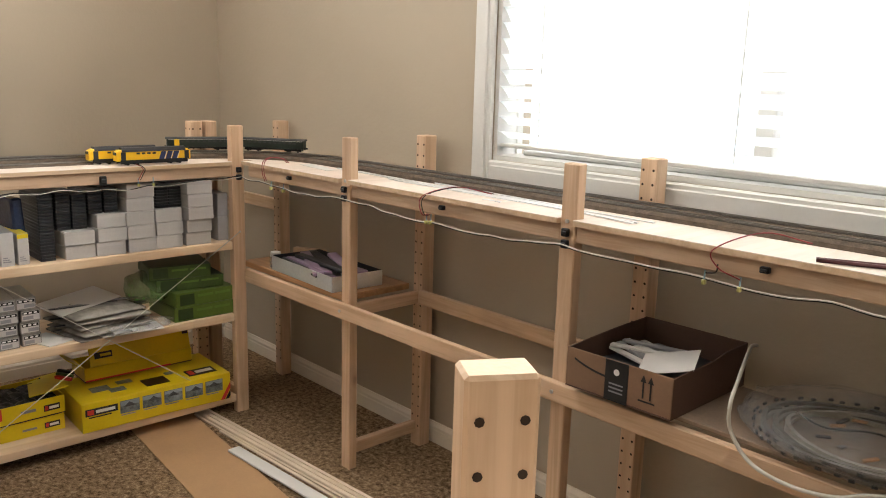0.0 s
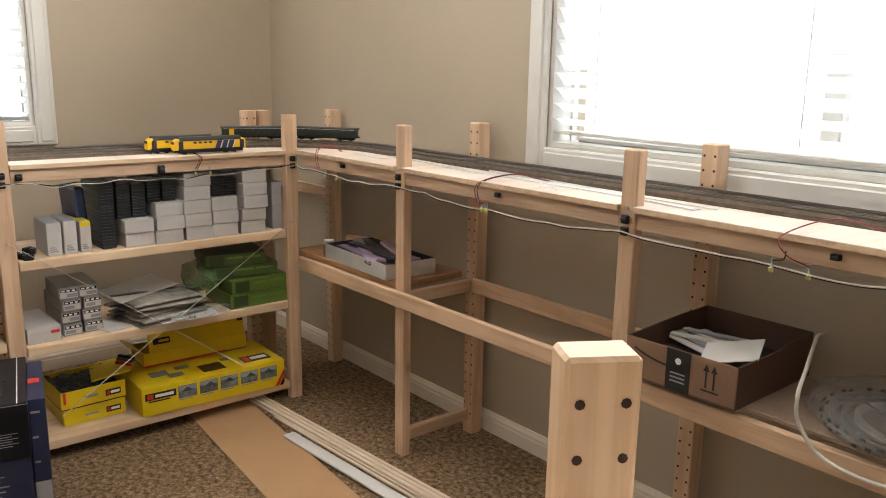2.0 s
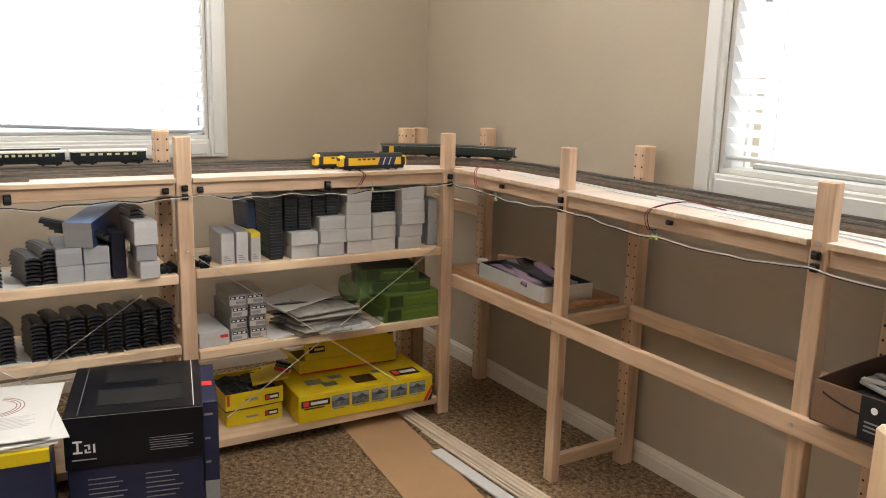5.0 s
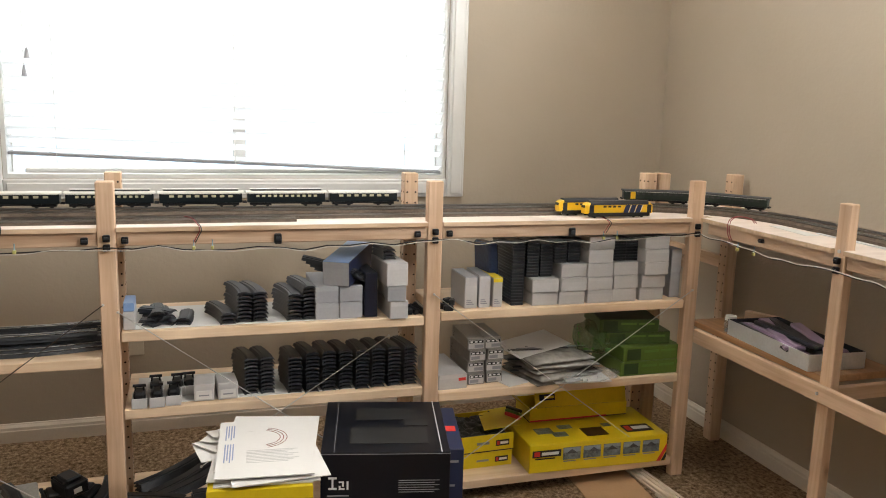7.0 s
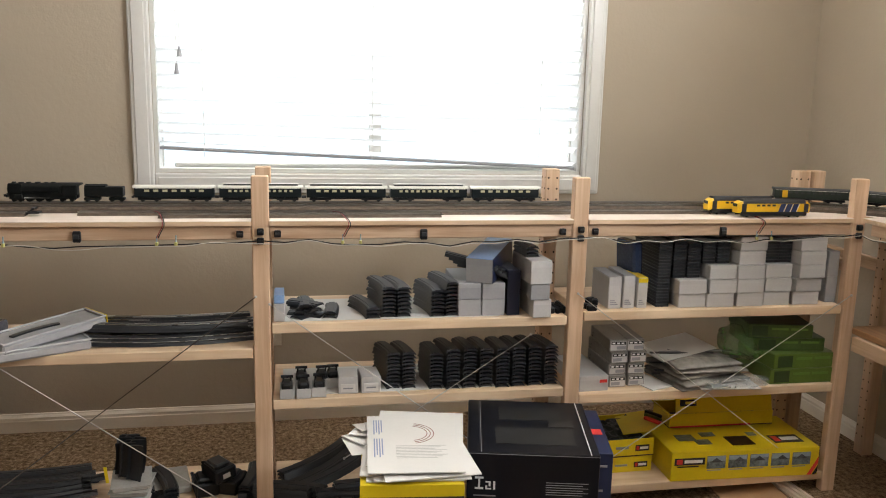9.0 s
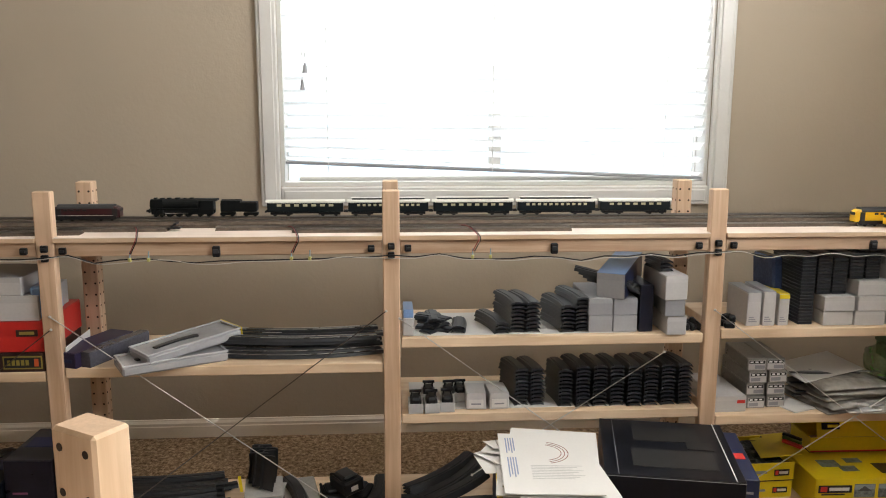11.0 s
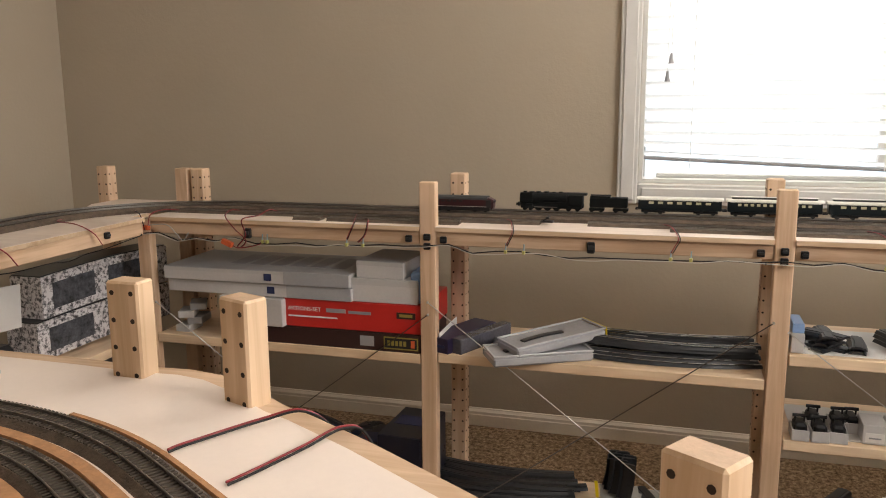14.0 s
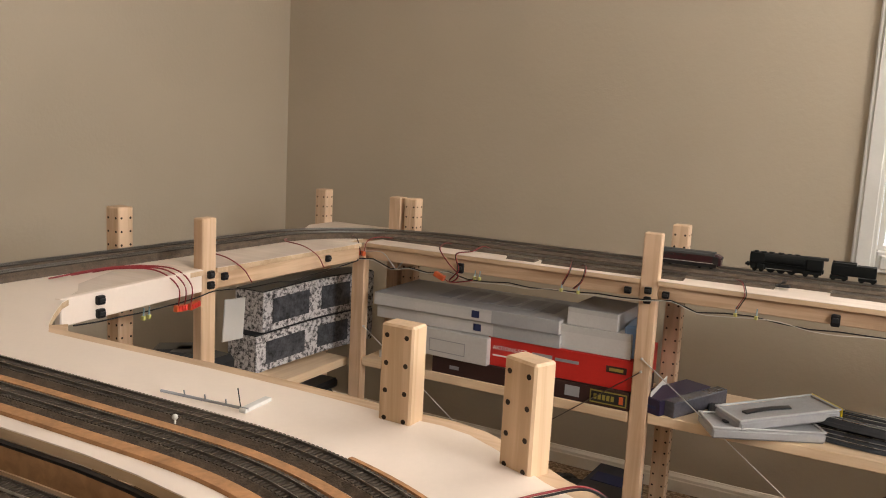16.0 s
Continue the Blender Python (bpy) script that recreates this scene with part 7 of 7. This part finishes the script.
dropper([(-2.20, -1.40, D + 0.004), (-2.12, -1.39, D + 0.020), (-2.06, -1.392, D + 0.012), (-2.038, -1.428, D + 0.002), (-2.034, -1.417, 0.806), (-2.034, -1.442, 0.772), (-2.034, -1.384, 0.781), (-2.036, -1.366, 0.793)], (CABLE_B, CABLE_R), TANGLE)
dropper([(-2.164, -1.691, D + 0.004), (-2.09, -1.705, D + 0.014), (-2.045, -1.716, D + 0.006), (-2.034, -1.720, 0.819)], (CABLE_R,), "red feeder wire over the deck edge")
dropper([(-2.093, -1.80, D + 0.004), (-2.065, -1.78, D + 0.012), (-2.03, -1.74, D + 0.006), (-2.022, -1.722, 0.810)], (CABLE_R, CABLE_B), TANGLE)
dropper([(-2.036, -1.722, 0.822), (-2.034, -1.660, 0.826), (-2.034, -1.628, 0.800), (-2.034, -1.610, 0.784), (-2.034, -1.590, 0.807)], (GREY_WIRE,), "grey-white looped wire end at the corner")
dropper([(-2.10, -1.10, D + 0.004), (-2.07, -1.08, D + 0.012), (-2.040, -1.068, D + 0.004), (-2.036, -1.075, 0.82), (-2.036, -1.094, 0.800)], (CABLE_B, CABLE_R), "thin feeder wires crossing the deck edge")
for y in (-1.366, -1.352):
    copy_thing(s0, pose(-2.034, y, 0.791, 0, 0, 80))


def splice_block(m):
    t = thing("lever_connector", "orange lever connector on the wires", "connector", m, "orange connectors")
    part("shell", box(-0.017, 0.017, -0.006, 0.006, -0.007, 0.007, 0.0015), CONN_O, t)
    for x in (-0.010, 0.0, 0.010):
        part("lever", box(x - 0.004, x + 0.004, 0.006, 0.008, -0.004, 0.006), INK_RED, t)
    return t


o0 = splice_block(pose(-1.372, SF(-1.372) + 0.012, 0.776, 0, 6, 12))
copy_thing(o0, pose(-1.328, SF(-1.328) + 0.014, 0.778, 0, -4, 8))
copy_thing(o0, pose(-2.038, -1.735, 0.815, 0, 0, 80))
copy_thing(o0, pose(-2.030, -1.470, 0.783, 0, 20, 84))
for k, (xa, xb) in enumerate(((-1.32, -1.25), (-1.30, -1.23), (-1.36, -1.21))):
    dropper([(-1.13 - 0.05 * k, -1.85, D + 0.004), (-1.25, -1.815 + 0.01 * k, D + 0.016), (xb + 0.02 - 0.11, SF(xb - 0.09) - 0.03, D + 0.012), (xb - 0.11, SF(xb - 0.11) + 0.014, D - 0.02), (xb - 0.11, SF(xb - 0.11) + 0.014, 0.775)], (CABLE_R, CABLE_R), "red feeder wires over the deck edge")
for x in (-1.52, -1.80):
    dropper([(x - 0.14, -1.91, D + 0.004), (x - 0.04, -1.85, D + 0.012), (x + 0.0, -1.755, D + 0.012), (x - 0.01, YCF + 0.014, D - 0.01), (x - 0.04, YCF + 0.014, 0.80)], (CABLE_R, CABLE_R), "red feeder wires over the deck edge")
for x in (-1.21, -1.195):
    copy_thing(s0, pose(x - 0.02, SF(x) + 0.016, 0.780, 0, 0, 0))
# wires over the peninsula
for pth in ([(-0.706, -0.734, D + 0.002), (-0.716, -0.729, D + 0.003), (-0.737, -0.718, D + 0.003), (-0.790, -0.686, D + 0.004), (-0.818, -0.655, D + 0.006), (-0.835, -0.628, D - 0.02), (-0.82, -0.59, D - 0.07)],
            [(-0.664, -0.649, D + 0.002), (-0.69, -0.637, D + 0.003), (-0.745, -0.617, D + 0.004), (-0.789, -0.600, D + 0.006), (-0.812, -0.585, D - 0.01), (-0.80, -0.56, D - 0.06)]):
    dropper(pth, (CABLE_R, CABLE_B), "red and black wires crossing the white deck")
sg = thing("signal_gantry", "small grey lineside signal lying on a white plate", "model signal", pose(-0.793, -1.088, D + 0.0003, 0, 0, 95))
part("plate", box(0.030, 0.040, -0.004, 0.046, 0, 0.005, 0.0008), PAPER, sg, "white card plate")
part("rod", tube([(-0.086, 0, 0.004), (0.04, 0, 0.004)], 0.0017, 6), GREY_CARD, sg)
for x in (-0.05, -0.02, 0.01):
    part("mast", tube([(x, 0, 0.004), (x + 0.002, -0.004, 0.012)], 0.001, 5), INK_GREY, sg)
part("mast", tube([(0.03, 0, 0.004), (0.024, 0.002, 0.026)], 0.0007, 5), INK, sg)
pn_ = bmesh.new()
bmesh.ops.create_icosphere(pn_, subdivisions=2, radius=0.0034, matrix=Matrix.Translation((0, 0, 0.0075)))
tp = thing("push_pin", "white push pin stuck in the cork", "pin", pose(-0.7185, -1.080, D + 0.004))
part("head", pn_, TRIM, tp)
part("shaft", tube([(0, 0, 0), (0, 0, 0.006)], 0.0012, 6), TRIM, tp)

# lower board beside the peninsula, with a dark track on it
low = [(v.x, v.y) for v in offset_path([(x, y, 0) for x, y in INN[::-1]], -0.045)]
strip("low_board", low, 0.040, 0.012, PLY, "plywood board below the deck's inner edge", "board", 0.788)
track("low_track", [(v.x, v.y) for v in offset_path([(x, y, 0) for x, y in INN[::-1]], -0.035)], "dark track on the lower board", 0.8005, 0.018)

# ---- steel cross braces ----
def brace(p0, p1, label="thin steel cross-brace rod", mat=STEEL):
    t = thing("cross_brace", label, "brace", None, "steel cross braces")
    part("rod", tube([p0, p1], 0.0014, 6), mat, t)
    for p in (p0, p1):
        bm = bmesh.new()
        bmesh.ops.create_icosphere(bm, subdivisions=1, radius=0.004, matrix=Matrix.Translation(p))
        part("screw_head", bm, STEEL, t)


XB = XF + 0.004
for (ya, za), (yb, zb), (yc, zc), (yd, zd) in (((BY[4], 0.618), (0.87, 0.135), (BY[3], 0.642), (1.50, 0.10)),
                                           ((0.645, 0.530), (0.14, 0.20), (BY[2] + 0.02, 0.632), (0.53, 0.20)),
                                           ((BY[1], 0.648), (-0.10, 0.040), (-0.083, 0.652), (-0.86, 0.062)),
                                           ((BY[1] - 0.0, 0.615), (-1.5, 0.16), (-1.72, 0.60), (-1.05, 0.12))):
    swap = ya < -0.9 and za < 0.64
    brace((XB, ya, za), (XB, yb, zb), "thin cross-brace rod, darkened as in shade" if swap else "thin steel cross-brace rod", SHADED_STEEL if swap else STEEL)
    dull = yc == -0.083
    brace((XB + 0.004, yc, zc), (XB + 0.004, yd, zd), "thin cross-brace rod, darkened as in shade" if dull else "thin steel cross-brace rod", SHADED_STEEL if dull else STEEL)

# ---- planks on the floor ----
def plank(name, p0, p1, width, h, mat, label, category="plank"):
    a, b = Vector((*p0, 0)), Vector((*p1, 0))
    L = (b - a).length
    bm = box(0, L, -width / 2, width / 2, 0, h, 0.0015)
    if category == "moulding" and width > 0.03:
        add_box(bm, 0, L, -width / 2 - 0.006, -width / 2 - 0.0005, 0, h * 0.45)
        add_box(bm, 0, L, -width * 0.22, -width * 0.08, h, h + 0.003)
        add_box(bm, 0, L, width * 0.16, width * 0.40, h, h + 0.004)
    return single(name, bm, mat, label, category, m=pose(a.x, a.y, 0.002, 0, 0, math.degrees(math.atan2(b.y - a.y, b.x - a.x))))


plank("hardboard_sheet", (-2.14, 1.365), (-0.75, 1.255), 0.205, 0.004, HARDBOARD, "brown hardboard sheet lying on the carpet", "sheet")
plank("trim_moulding", (-2.12, 1.492), (-0.55, 1.605), 0.042, 0.014, RAW_MOULDING, "pale grooved trim moulding lying on the carpet", "moulding")
plank("trim_moulding", (-1.95, 1.472), (-0.55, 1.560), 0.010, 0.006, RAW_MOULDING, "thin pale trim strip lying on the carpet", "moulding")
plank("white_offcut", (-1.80, 1.438), (-1.00, 1.490), 0.040, 0.007, PAPER, "white painted strip lying on the hardboard", "strip").location.z = 0.0065

# ---- outlets ----
for yy in (-0.066,):
    t = thing("outlet_plate", "beige wall outlet plate above the baseboard", "outlet", pose(XW, yy, 0.335))
    part("plate", box(0.0, 0.006, -0.035, 0.035, -0.057, 0.057, 0.002), PLATE, t)
    for z in (-0.022, 0.022):
        part("socket", box(0.006, 0.0075, -0.016, 0.016, z - 0.014, z + 0.014, 0.001), PLATE, t)
